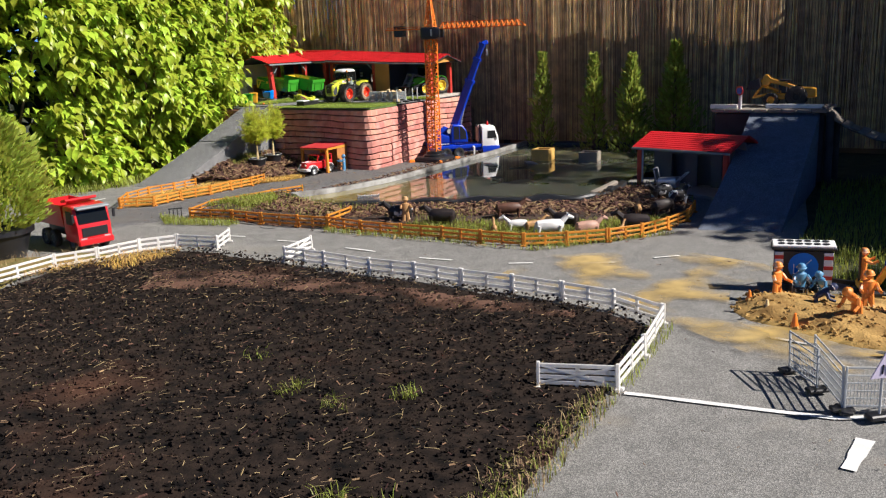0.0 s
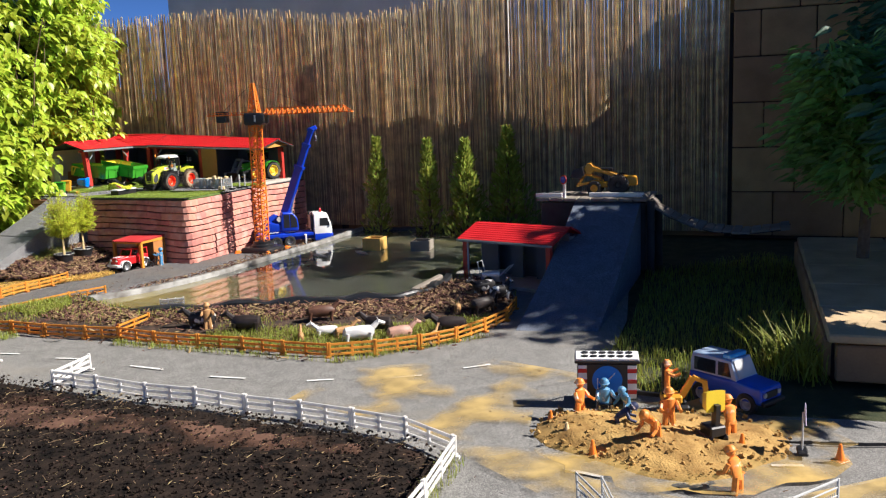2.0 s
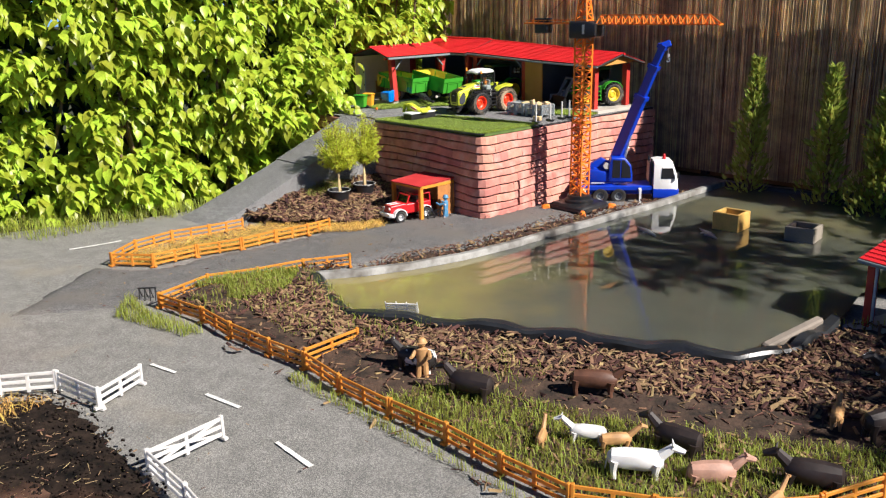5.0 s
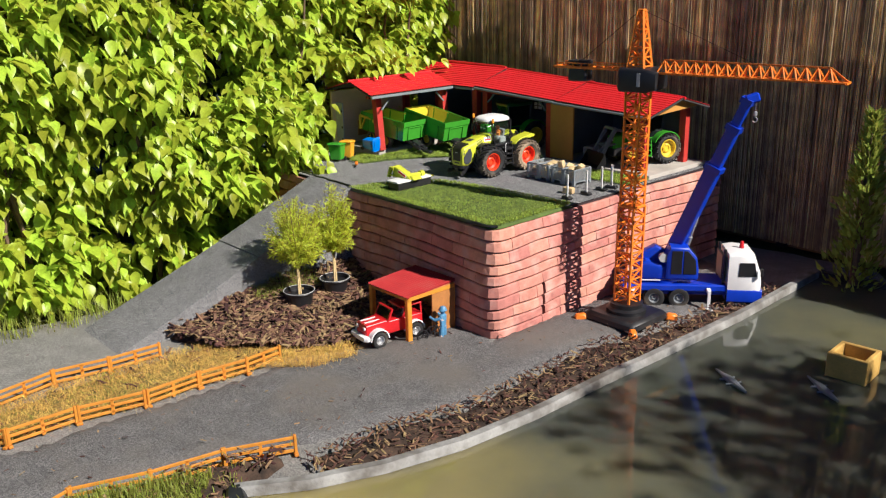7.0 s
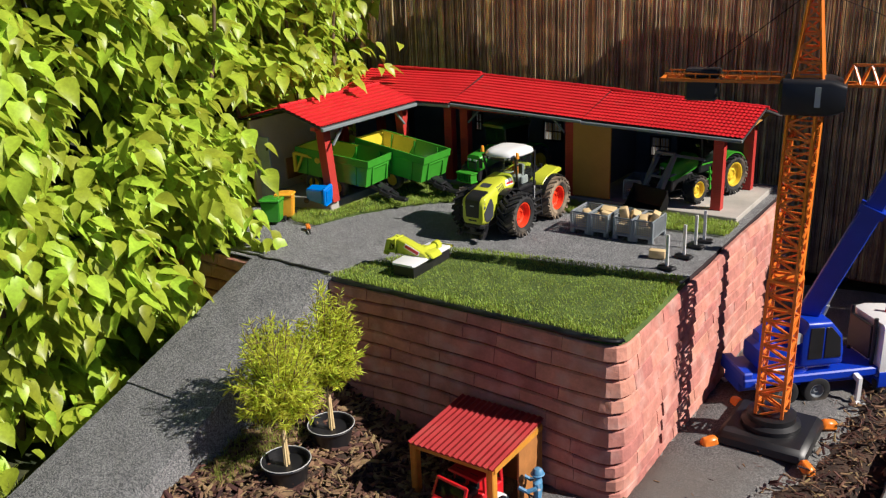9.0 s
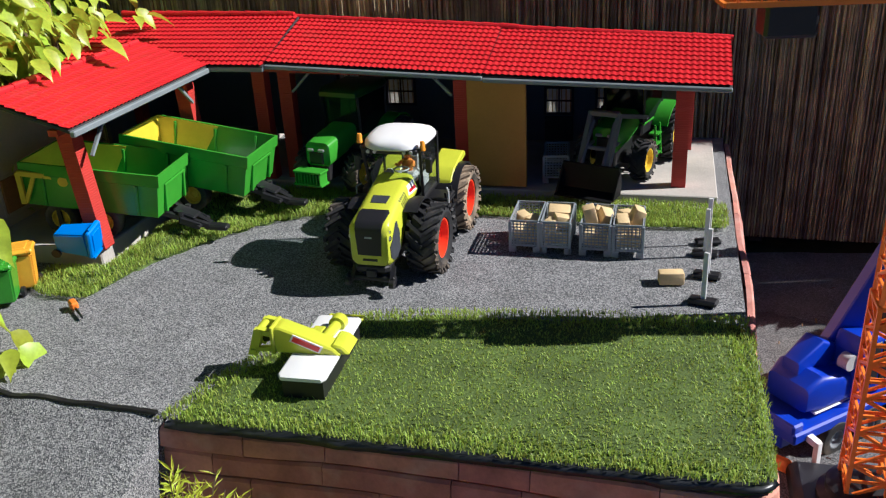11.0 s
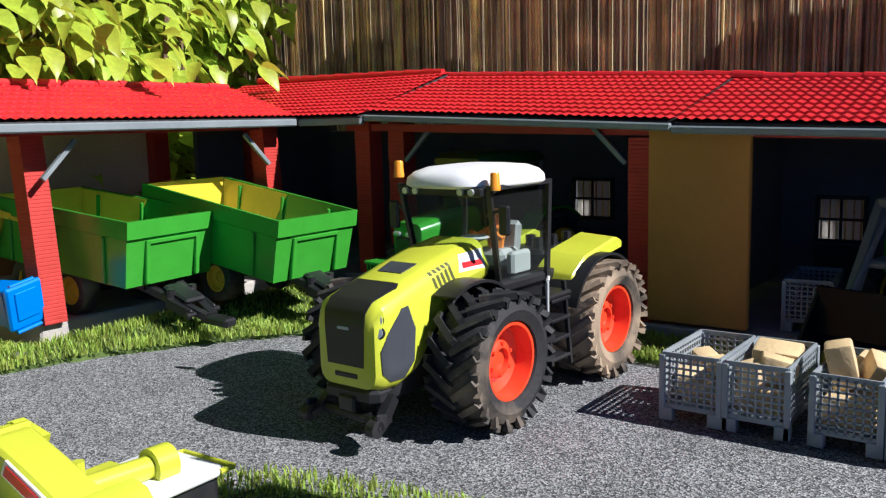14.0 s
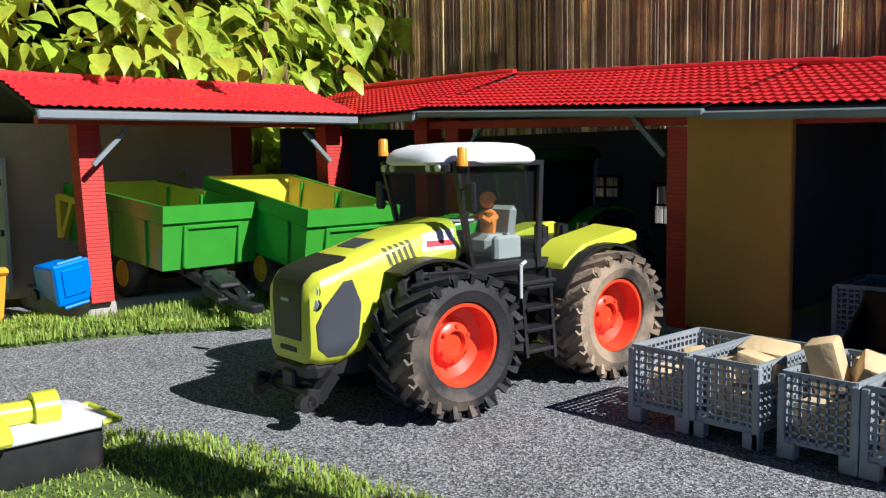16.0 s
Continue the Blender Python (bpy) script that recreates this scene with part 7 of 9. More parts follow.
for a, b in (((-1.07, 4.05), (-0.96, 4.015)), ((-0.79, 3.908), (-0.65, 3.855)), ((-0.458, 3.70), (-0.32, 3.613)), ((-0.131, 3.475), (0.002, 3.41)), ((0.222, 3.312), (0.317, 3.306)), ((0.494, 3.277), (0.628, 3.276)), ((0.787, 3.316), (0.89, 3.335)), ((0.89, 2.37), (0.971, 2.298)), ((1.412, 2.27), (1.49, 2.25))):
    stripe(a, b)
stripe((0.408, 2.003), (0.845, 1.823), 0.02)
stripe((0.845, 1.823), (1.25, 1.80), 0.022)
stripe((0.765, 1.585), (0.86, 1.715), 0.035)
stripe((-2.25, 5.12), (-2.1, 5.30), 0.02)

# ---- plants ----
def leaf_shape(l, w, bend=0.25):
    """An ovate leaf with a drawn-out tip, folded along its midrib, that runs along +x."""
    rows = ((0.10, 0.30), (0.28, 0.50), (0.50, 0.46), (0.74, 0.24), (0.90, 0.07))
    v, f = [(0, 0, 0)], []
    for q, h in rows:
        z = -l * bend * q * q
        v += [(l * q, w * h, z + w * h * 0.30), (l * q, 0, z), (l * q, -w * h, z + w * h * 0.30)]
    v.append((l, 0, -l * bend * 1.15))
    f += [(0, 2, 1), (0, 3, 2)]
    for k in range(len(rows) - 1):
        a = 1 + 3 * k
        f += [(a, a + 1, a + 4, a + 3), (a + 1, a + 2, a + 5, a + 4)]
    a, e = 1 + 3 * (len(rows) - 1), len(v) - 1
    f += [(a, a + 1, e), (a + 1, a + 2, e)]
    return v, f


class Cloud:
    """Many small pieces gathered into one mesh."""

    def __init__(self):
        self.v, self.f = [], []

    def add(self, m, shape):
        k = len(self.v)
        self.v += [tuple(m @ Vector(p)) for p in shape[0]]
        self.f += [tuple(i + k for i in f) for f in shape[1]]

    def done(self, name, material, parent=None, smooth=False):
        me = bpy.data.meshes.new(name)
        me.from_pydata(self.v, [], self.f)
        me.materials.append(material)
        if smooth:
            me.shade_smooth()
        ob = new(name, me)
        ob.parent = parent
        return ob


def aim(p, d, roll=0.0):
    """A pose at p whose x axis points along d and whose z axis stays upward."""
    d = Vector(d).normalized()
    side = Vector((0, 0, 1)).cross(d)
    if side.length < 1e-3:
        side = Vector((0, 1, 0))
    side.normalize()
    up = d.cross(side)
    m = Matrix((d, side, up)).transposed().to_4x4()
    return Matrix.Translation(p) @ m @ pose(0, 0, 0, roll, 0, 0)


# hedge: a leafy shrub wall beside ramp and barn, in the frame of the farm
def hedge_face(y):
    """The x of the hedge's face at y, foot and top."""
    if y < 0:
        return -1.27 - 0.10 * min(1, -y / 1.0) - 0.25 * max(0, -y - 1.2)
    return -1.27 - 0.16 * min(1, y / 0.4) - 0.75 * max(0.0, y - 0.75)


rg = random.Random(5)
hedge = thing("hedge", FARM, "tall dense shrub hedge with bright green pointed leaves", "hedge")
cl = Cloud()
singles = []
count = 0
while count < 1850:
    # one leafy shoot: a twig that leans out and droops, with leaves in pairs
    y = rg.uniform(-2.75, 1.78)
    z = rg.uniform(0.02, 2.08)
    depth = rg.random() ** 1.3 * 0.34
    bulge = 0.10 * math.sin(3.1 * z + 1.3 * y) + 0.15 * noise.noise((y * 2.4, z * 2.4, 0.7)) + 0.10 * noise.noise((y * 5, z * 5, 4))
    face = hedge_face(y) + bulge + (0.10 if z > 0.85 and y > 0.3 else 0.0) - 0.09
    if z < 0.5 and y > -0.2:
        face -= 0.12
    if z > 1.5:
        face -= (z - 1.5) * 0.5
    x = face - depth + 0.05 * max(0, z - 0.6)
    p = Vector((x - 0.08, y, z))
    d = Vector((rg.uniform(0.5, 1.0), rg.uniform(-0.9, 0.6), rg.uniform(-0.35, 0.8))).normalized()
    side = d.cross(Vector((0, 0, 1))).normalized()
    n = rg.randint(9, 16)
    for k in range(n):
        p = p + d * (0.20 / n)
        d = (d + Vector((0, 0, -0.06))).normalized()
        for s in (-1, 1):
            q = p + Vector((rg.gauss(0, 0.018), rg.gauss(0, 0.026), rg.gauss(0, 0.026)))
            if y > 0.3 and 0.40 < q.z < 0.86 and q.x > -1.58 or q.z < 0.01 or q.y > 0.14 and 0.40 < q.z < 0.55 and q.x > -1.43:
                continue
            l = rg.uniform(0.045, 0.092)
            e = d * rg.uniform(0.3, 0.9) + side * (s * rg.uniform(0.3, 0.9)) + Vector((0.25, 0, rg.uniform(-0.9, 0.05)))
            m = aim(q, e, rg.uniform(-30, 30))
            if len(singles) < 250 and -0.2 < y < 1.1 and depth < 0.04 and 0.75 < z < 1.25:
                singles.append((m, l))
            else:
                cl.add(m, leaf_shape(l, l * rg.uniform(0.52, 0.68), rg.uniform(0.1, 0.45)))
    count += 1
# a few sprays hang over the barn roof
for k in range(40):
    a = Vector((-1.42 + rg.uniform(-0.12, 0.10), 0.66 + rg.uniform(-0.2, 0.45), 0.84 + rg.uniform(-0.01, 0.10)))
    l = rg.uniform(0.04, 0.075)
    singles.append((aim(a, (rg.uniform(0.2, 1), rg.uniform(-0.9, 0.4), rg.uniform(-0.6, 0.1)), rg.uniform(-30, 30)), l))
ob = cl.done("foliage", M_LEAF, hedge, smooth=True)
ob["kind"] = "stuff"
bl = {}
for m, l in singles:
    k = round(l, 2)
    if k not in bl:
        v, f = leaf_shape(k, k * 0.55, 0.3)
        me = bpy.data.meshes.new("leaf")
        me.from_pydata(v, [], f)
        me.materials.append(M_LEAF)
        me.shade_smooth()
        bl[k] = me
    o = new("leaf", bl[k])
    o.parent = hedge
    o.matrix_local = m
for k in range(40):
    bm = B()
    y = rg.uniform(-2.5, 1.6)
    f0 = hedge_face(y) - rg.uniform(0.08, 0.35)
    p = Vector((f0 - 0.1, y, -0.02))
    for s in range(5):
        q = p + Vector((rg.uniform(-0.02, 0.09), rg.uniform(-0.09, 0.09), 0.34))
        rod(bm, p, q, 0.012 - s * 0.002, 0.010 - s * 0.002, n=6)
        p = q
    part("stem", bm, M_BARK, hedge)
# inner mass of leaves, coloured dark for the hedge's shaded depth, keeps it closed
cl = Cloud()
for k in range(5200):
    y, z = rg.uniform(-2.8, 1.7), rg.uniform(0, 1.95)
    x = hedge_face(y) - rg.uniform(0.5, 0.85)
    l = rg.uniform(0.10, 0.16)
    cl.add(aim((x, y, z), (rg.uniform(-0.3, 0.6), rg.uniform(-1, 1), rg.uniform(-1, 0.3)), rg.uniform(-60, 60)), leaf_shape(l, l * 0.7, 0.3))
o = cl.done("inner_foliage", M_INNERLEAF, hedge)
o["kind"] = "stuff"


def feathery(m, h, r, n, label):
    """A small standard shrub: a bare stem in a wide pot under a ball of fine arching wands."""
    t = thing("potted_shrub", m, label, "shrub", "potted shrubs")
    bm = B()
    lathe(bm, [(0.044, 0.0), (0.056, 0.058), (0.060, 0.060), (0.062, 0.064), (0.060, 0.068), (0.055, 0.067), (0.052, 0.052), (0.001, 0.052)], 32)
    pot = part("pot", bm, M_BLACK, t, "wide black plastic pot")
    bm = B()
    lathe(bm, [(0.0600, 0.0672), (0.0615, 0.0684), (0.0600, 0.0696), (0.0585, 0.0684)], 32, close=True)
    part("rim", bm, M_LIGHTGREY, pot, "pale worn rim")
    bm = B()
    base = h * 0.36
    for x, y in ((-0.006, 0.002), (0.004, -0.004), (0.003, 0.006)):
        rod(bm, (x, y, 0.045), (x * 0.4, y * 0.4, base + 0.03), 0.0038, 0.0028, n=6)
    part("trunk", bm, M_WOODBLOCK, t, "pale bare stem")
    bm = B()
    c = Cloud()
    mid = base + (h - base) * 0.42
    for k in range(n):
        a, b = rg.uniform(0, 6.283), math.asin(rg.uniform(-0.75, 1.0))
        far = rg.uniform(0.72, 1.08)
        rise = (h - mid) if b > 0 else (mid - base) * 1.1
        tip = Vector((math.cos(a) * math.cos(b) * r * far, math.sin(a) * math.cos(b) * r * far, mid + math.sin(b) * rise * far))
        foot = Vector((rg.uniform(-0.004, 0.004), rg.uniform(-0.004, 0.004), base + rg.uniform(-0.01, 0.06)))
        knee = foot.lerp(tip, 0.5) + Vector((0, 0, rg.uniform(0.0, 0.03)))
        pts = [foot * (1 - i / 6) ** 2 + knee * (2 * (i / 6) * (1 - i / 6)) + tip * (i / 6) ** 2 for i in range(7)]
        for p, e in zip(pts, pts[1:]):
            rod(bm, p, e, 0.0010, 0.0007, n=4, caps=False)
        for i in range(46):
            u = rg.uniform(0.18, 1.0)
            i0 = min(5, int(u * 6))
            p = pts[i0].lerp(pts[i0 + 1], u * 6 - i0)
            d = (pts[i0 + 1] - pts[i0]).normalized()
            out = Vector((rg.gauss(0, 1), rg.gauss(0, 1), rg.gauss(0, 0.6))).normalized()
            l = rg.uniform(0.016, 0.034) * (1.1 - 0.3 * u)
            c.add(aim(p, d * rg.uniform(0.3, 1.0) + out * 0.9, rg.uniform(-90, 90)), ([(0, 0, 0), (l * 0.45, l * 0.075, l * 0.02), (l, 0, -l * 0.12), (l * 0.45, -l * 0.075, l * 0.02)], [(0, 1, 2, 3)]))
    part("branchwork", bm, M_BARK, t, "thin brown twigs")["kind"] = "stuff"
    o = c.done("crown", M_FERN, t)
    o["kind"] = "stuff"
    return t


feathery(farm(-0.680, -0.392, 0.052), 0.445, 0.108, 150, "feathery yellow-green dwarf shrub with a round crown in a black pot")
feathery(farm(-0.690, -0.215, 0.058), 0.450, 0.100, 130, "feathery yellow-green shrub on a thin stem in a black pot")


def conifer(name, m, h, r, n, material, label, l0=0.03):
    """A slim upright conifer of many flat sprays."""
    t = thing(name, m, label, "conifer")
    part("trunk", rod(B(), (0, 0, -0.02), (0, 0, h * 0.9), 0.012 + h * 0.01, 0.003, n=8), M_BARK, t)
    c = Cloud()
    for k in range(n):
        z = h * rg.random() ** 0.85
        a = rg.uniform(0, 2 * math.pi)
        prof = r * (1 - (z / h) ** 0.9) * (0.85 + 1.05 * noise.noise((z * 11, math.cos(a) * 1.6, math.sin(a) * 1.6 + r * 90))) + 0.010
        rad = prof * rg.uniform(0.35, 1.05)
        p = (rad * math.cos(a), rad * math.sin(a), z)
        l = l0 * rg.uniform(0.6, 1.3)
        d = (math.cos(a) * 0.6, math.sin(a) * 0.6, rg.uniform(0.3, 1.3))
        c.add(aim(p, d, rg.uniform(-90, 90)), ([(0, 0, 0), (l * 0.35, l * 0.2, 0), (l * 0.6, l * 0.10, 0), (l, 0, 0), (l * 0.6, -l * 0.10, 0), (l * 0.35, -l * 0.2, 0)], [(0, 1, 2, 3, 4, 5)]))
    o = c.done("crown", material, t)
    o["kind"] = "stuff"
    return t


for x, y, h, r in ((*fxy(0.69, 1.385), 0.73, 0.125), (*fxy(1.117, 1.365), 0.71, 0.13), (*fxy(1.427, 1.33), 0.70, 0.19), (*fxy(1.71, 1.45), 0.78, 0.24)):
    conifer("dwarf_thuja", pose(x, y, 0.0), h, r, 1500 if r < 0.15 else 3000, M_THUJA, "slim dwarf thuja in front of the reed screen", 0.042)
feath = thing("potted_conifer", pose(-1.99, 3.78, 0.0), "bushy yellow-green conifer in a large dark pot", "conifer")
bm = B()
lathe(bm, [(0.10, 0.0), (0.135, 0.115), (0.15, 0.118), (0.15, 0.14), (0.14, 0.142), (0.13, 0.12), (0.001, 0.12)], 36)
part("pot", bm, M_BLACK, feath, "large dark plastic pot")
part("trunk", rod(B(), (0, 0, 0.1), (0, 0, 0.5), 0.014, 0.006), M_BARK, feath)
c = Cloud()
for k in range(6000):
    z = 0.14 + 0.52 * rg.random()
    q = (z - 0.14) / 0.52
    prof = 0.22 * math.sin(math.pi * min(1, 0.22 + 0.78 * q)) ** 0.8 * (1 + 0.3 * noise.noise((z * 9, k % 9, 2)))
    a = rg.uniform(0, 2 * math.pi)
    rad = prof * rg.uniform(0.55, 1.05)
    l = 0.04 * rg.uniform(0.6, 1.3)
    c.add(aim((rad * math.cos(a), rad * math.sin(a), z), (math.cos(a), math.sin(a), rg.uniform(0.2, 1.4)), rg.uniform(-90, 90)), ([(0, 0, 0), (l * 0.35, l * 0.16, 0), (l, 0, 0), (l * 0.35, -l * 0.16, 0)], [(0, 1, 2, 3)]))
c.done("crown", M_CONIF, feath)["kind"] = "stuff"


# trees and dark shrubs on the sunny side, some unseen and added for shade
def broad_tree(name, m, h, r, n, label, trunk=0.06, squash=0.8, lsize=0.09, material=None, clear=0.3):
    t = thing(name, m, label, "tree")
    bm = B()
    rod(bm, (0, 0, -0.03), (0.02, 0, h * max(0.55, clear + 0.15)), trunk, trunk * 0.6, n=10)
    tips = []
    for k in range(14):
        a = 2 * math.pi * k / 14 + rg.uniform(-0.3, 0.3)
        b = Vector((0.02, 0, h * rg.uniform(clear, clear + 0.357 * (1 - clear))))
        e = b + Vector((math.cos(a) * r * 0.7, math.sin(a) * r * 0.7, rg.uniform(0.1, 0.5) * h * (1 - clear) / 0.7))
        rod(bm, b, e, trunk * 0.4, trunk * 0.12, n=6)
        tips += [b.lerp(e, 0.6), e]
    part("trunk", bm, M_BARK, t, "brown trunk with spreading limbs")
    tips.append(Vector((0, 0, h * 0.9)))
    c = Cloud()
    for k in range(n):
        o = rg.choice(tips)
        d = Vector((rg.gauss(0, 1), rg.gauss(0, 1), rg.gauss(0, squash)))
        p = o + d * r * 0.20
        l = lsize * rg.uniform(0.6, 1.3)
        c.add(aim(p, (d.x, d.y, rg.uniform(-0.6, 0.5)), rg.uniform(-50, 50)), leaf_shape(l, l * 0.4, 0.3))
    c.done("crown", material or M_DARKLEAF, t)["kind"] = "stuff"


broad_tree("garden_tree", pose(2.86, 4.08, 0.12), 1.03, 0.355, 6000, "green leafy shrub behind the low stone wall", 0.03, 0.9, 0.085, M_SHRUB)
broad_tree("garden_tree", pose(2.92, 3.38, 0.12), 1.0, 0.37, 5200, "dark green garden tree above the low stone wall", 0.04, lsize=0.10)
# unseen shrub, set where its shade falls on the blue car
broad_tree("garden_tree", pose(2.96, 2.42, 0.12), 1.12, 0.25, 3000, "unseen garden shrub placed to shade the blue car", 0.02, 0.5, lsize=0.08, clear=0.8)
# two unseen trees with high crowns, set to shade the ramp and the pond
broad_tree("garden_tree", pose(5.04, 3.27, 0.0), 3.05, 0.79, 6200, "tall unseen garden tree placed to shade the bridge ramp", 0.05, 0.5, lsize=0.11, clear=0.80)
broad_tree("garden_tree", pose(4.17, 4.56, 0.0), 3.30, 0.55, 620, "tall unseen garden tree with open crown, placed to shade the pond", 0.05, 0.45, lsize=0.10, clear=0.88)
broad_tree("garden_tree", pose(4.45, 5.95, 0.0), 1.75, 0.7, 7000, "dark green garden tree behind the stone wall", lsize=0.12)
broad_tree("garden_tree", pose(3.76, 4.02, 0.12), 1.56, 0.64, 8000, "dark green garden tree behind the low stone wall", lsize=0.11)
broad_tree("garden_tree", pose(3.68, 5.0, 0.0), 1.36, 0.45, 6000, "dark green garden shrub in front of the stone wall", 0.03, lsize=0.10)
broad_tree("garden_tree", pose(4.4, 5.3, 0.0), 2.4, 0.74, 8000, "dark green garden tree behind the stone wall", lsize=0.12)
c = Cloud()
for k in range(260):
    a = rg.uniform(0, 6.283)
    x, y = 1.93 + rg.gauss(0, 0.05), 3.05 + rg.gauss(0, 0.10)
    l = rg.uniform(0.10, 0.26)
    c.add(aim((x, y, -0.02), (math.cos(a) * 0.45 - 0.15, math.sin(a) * 0.45, 1.0), 0), ([(0, -0.002, 0), (l * 0.5, -0.0025, 0.0), (l, 0, -l * 0.25), (l * 0.5, 0.0025, 0.0), (0, 0.002, 0)], [(0, 1, 3, 4), (1, 2, 3)]))
tagged(c.done("sedge_tuft", M_BLADE), "tuft of long arching grass at the stone wall", "grass", kind="stuff")


# ---- grass, straw and bark ----
def blades(cloud, poly, n, h, w, zf, wild=0.5, clump=None, inset=0.0):
    xs, ys = [p[0] for p in poly], [p[1] for p in poly]
    k = tries = 0
    while k < n and tries < n * 20:
        tries += 1
        x, y = rg.uniform(min(xs), max(xs)), rg.uniform(min(ys), max(ys))
        if not inside(x, y, poly) or (clump and noise.noise((x * clump[0], y * clump[0], 7.7)) < clump[1]):
            continue
        a, l = rg.uniform(0, 6.283), h * rg.uniform(0.5, 1.3)
        dx, dy = math.cos(a), math.sin(a)
        b = wild * rg.random()
        z = zf(x, y)
        sx, sy = -dy * w / 2, dx * w / 2
        i = len(cloud.v)
        cloud.v += [(x - sx, y - sy, z), (x + sx, y + sy, z), (x + dx * l * b * 0.35 + sx * 0.8, y + dy * l * b * 0.35 + sy * 0.8, z + l * 0.6), (x + dx * l * b * 0.35 - sx * 0.8, y + dy * l * b * 0.35 - sy * 0.8, z + l * 0.6), (x + dx * l * b, y + dy * l * b, z + l * (1 - 0.3 * b))]
        cloud.f += [(i, i + 1, i + 2, i + 3), (i + 3, i + 2, i + 4)]
        k += 1


def turf_rise(x, y):
    """The turf climbs to the wing's slab."""
    k = min(1.0, max(0.0, (-1.06 - x) / 0.16)) * min(1.0, max(0.0, (y - 0.36) / 0.08))
    return 0.030 * k * k * (3 - 2 * k)


def turf(name, poly, n, h, label, base=True):
    if base:
        solid(name, sheet(poly, TOP + 0.004, 0.04, lambda x, y: 0.008 + turf_rise(x, y)), M_TURFBED, label, "turf", FARM, kind="structure")
    c = Cloud()
    blades(c, poly, n, h, 0.0019, lambda x, y: TOP + 0.007 + (turf_rise(x, y) * min(1.0, edge_gap(x, y, poly) / 0.06) if x < -1.06 else 0.0), 0.8)
    o = c.done("turf_blades", M_TURF)
    o.matrix_world = FARM
    tagged(o, "short green artificial turf blades", "grass", kind="stuff")


FRONT_TURF = [(-0.843, -0.013), (-0.03, -0.014), (0.004, -0.002), (0.014, 0.03), (0.013, 0.20), (0.004, 0.425), (-0.30, 0.400), (-0.44, 0.382), (-0.56, 0.364), (-0.64, 0.345), (-0.712, 0.290), (-0.765, 0.20), (-0.815, 0.10)]
turf("front_turf", FRONT_TURF, 26000, 0.0095, "bright artificial turf along the yard's front edge")
BACK_TURF = [(-1.35, 0.345), (-1.27, 0.315), (-1.19, 0.32), (-1.15, 0.48), (-1.07, 0.62), (-0.98, 0.73), (-0.83, 0.81), (-0.526, 0.825), (-0.2, 0.795), (-0.012, 0.81), (-0.012, 0.935), (-1.22, 0.935), (-1.225, 0.44), (-1.34, 0.43)]
turf("back_turf", BACK_TURF, 24000, 0.013, "strip of green turf in front of the barn")

flat = lambda z: (lambda x, y: z)
c = Cloud()
blades(c, PASTURE, 1500, 0.03, 0.0025, bank, 0.9, (3.0, 0.1))
blades(c, [(-1.36, 4.6), (-1.1, 4.5), (-0.92, 4.7), (-1.0, 4.95), (-1.25, 4.78)], 2600, 0.035, 0.0025, bank, 0.9, (5.0, -0.15))
blades(c, STRIP, 1500, 0.022, 0.0014, flat(0.010), 1.6, (5.0, 0.02))
blades(c, [(-0.30, 3.97), (0.31, 3.62), (0.66, 3.65), (0.95, 3.83), (1.05, 4.0), (0.75, 4.0), (0.45, 4.0), (0.1, 4.06), (-0.1, 4.10)], 6500, 0.032, 0.0025, bank, 0.9)
blades(c, [(0.0, 1.25), (0.14, 1.5), (0.4, 1.98), (0.36, 2.04), (0.05, 1.6), (-0.1, 1.3)], 500, 0.026, 0.0018, flat(0.012), 1.2)
blades(c, [(0.42, 2.0), (0.66, 2.48), (0.6, 2.54), (0.38, 2.06)], 350, 0.03, 0.002, flat(0.012), 1.0)
blades(c, [(-1.55, 4.6), (-1.35, 4.45), (-1.05, 4.33), (-1.1, 4.28), (-1.45, 4.38)], 900, 0.035, 0.002, flat(0.008), 0.9)
blades(c, [(-0.6, 4.1), (0.3, 3.54), (1.0, 3.75), (0.9, 3.68), (0.35, 3.5), (-0.6, 4.04)], 900, 0.03, 0.002, flat(0.008), 0.9)
blades(c, [(1.15, 3.1), (1.65, 3.9), (2.1, 4.9), (3.0, 5.2), (2.9, 3.6), (2.0, 3.0), (1.5, 2.8)], 9000, 0.05, 0.003, flat(-0.025), 0.9)
blades(c, [(-2.5, 5.2), (-2.05, 5.9), (-1.9, 6.1), (-2.2, 6.2), (-3.5, 5.2)], 2500, 0.06, 0.0028, flat(0.0), 0.9)
for x, y, n in ((-0.42, 2.05, 60), (-0.12, 2.0, 40), (-0.30, 1.95, 30), (0.07, 1.45, 60), (0.02, 1.25, 60), (-0.25, 1.5, 50), (-0.15, 1.45, 40), (-0.55, 2.3, 20)):
    for k in range(n):
        a, b = rg.gauss(0, 0.018), rg.gauss(0, 0.018)
        blades(c, [(x + a, y + b), (x + a + 0.01, y + b), (x + a, y + b + 0.01)], 1, 0.035, 0.0018, flat(0.02), 1.5)
blades(c, [fxy(*p) for p in ((-0.835, -0.52), (-0.76, -0.52), (-0.74, -0.40), (-0.75, -0.26), (-0.835, -0.24))], 900, 0.045, 0.0013, bed_h, 1.2)
tagged(c.done("grass", M_BLADE), "tufts of green grass at road and paddock edges", "grass", kind="stuff")
c = Cloud()
blades(c, [(0.0, 1.25), (0.14, 1.5), (0.4, 1.98), (0.36, 2.04), (0.05, 1.6), (-0.1, 1.3)], 700, 0.028, 0.0018, flat(0.012), 1.4)
g = Cloud()
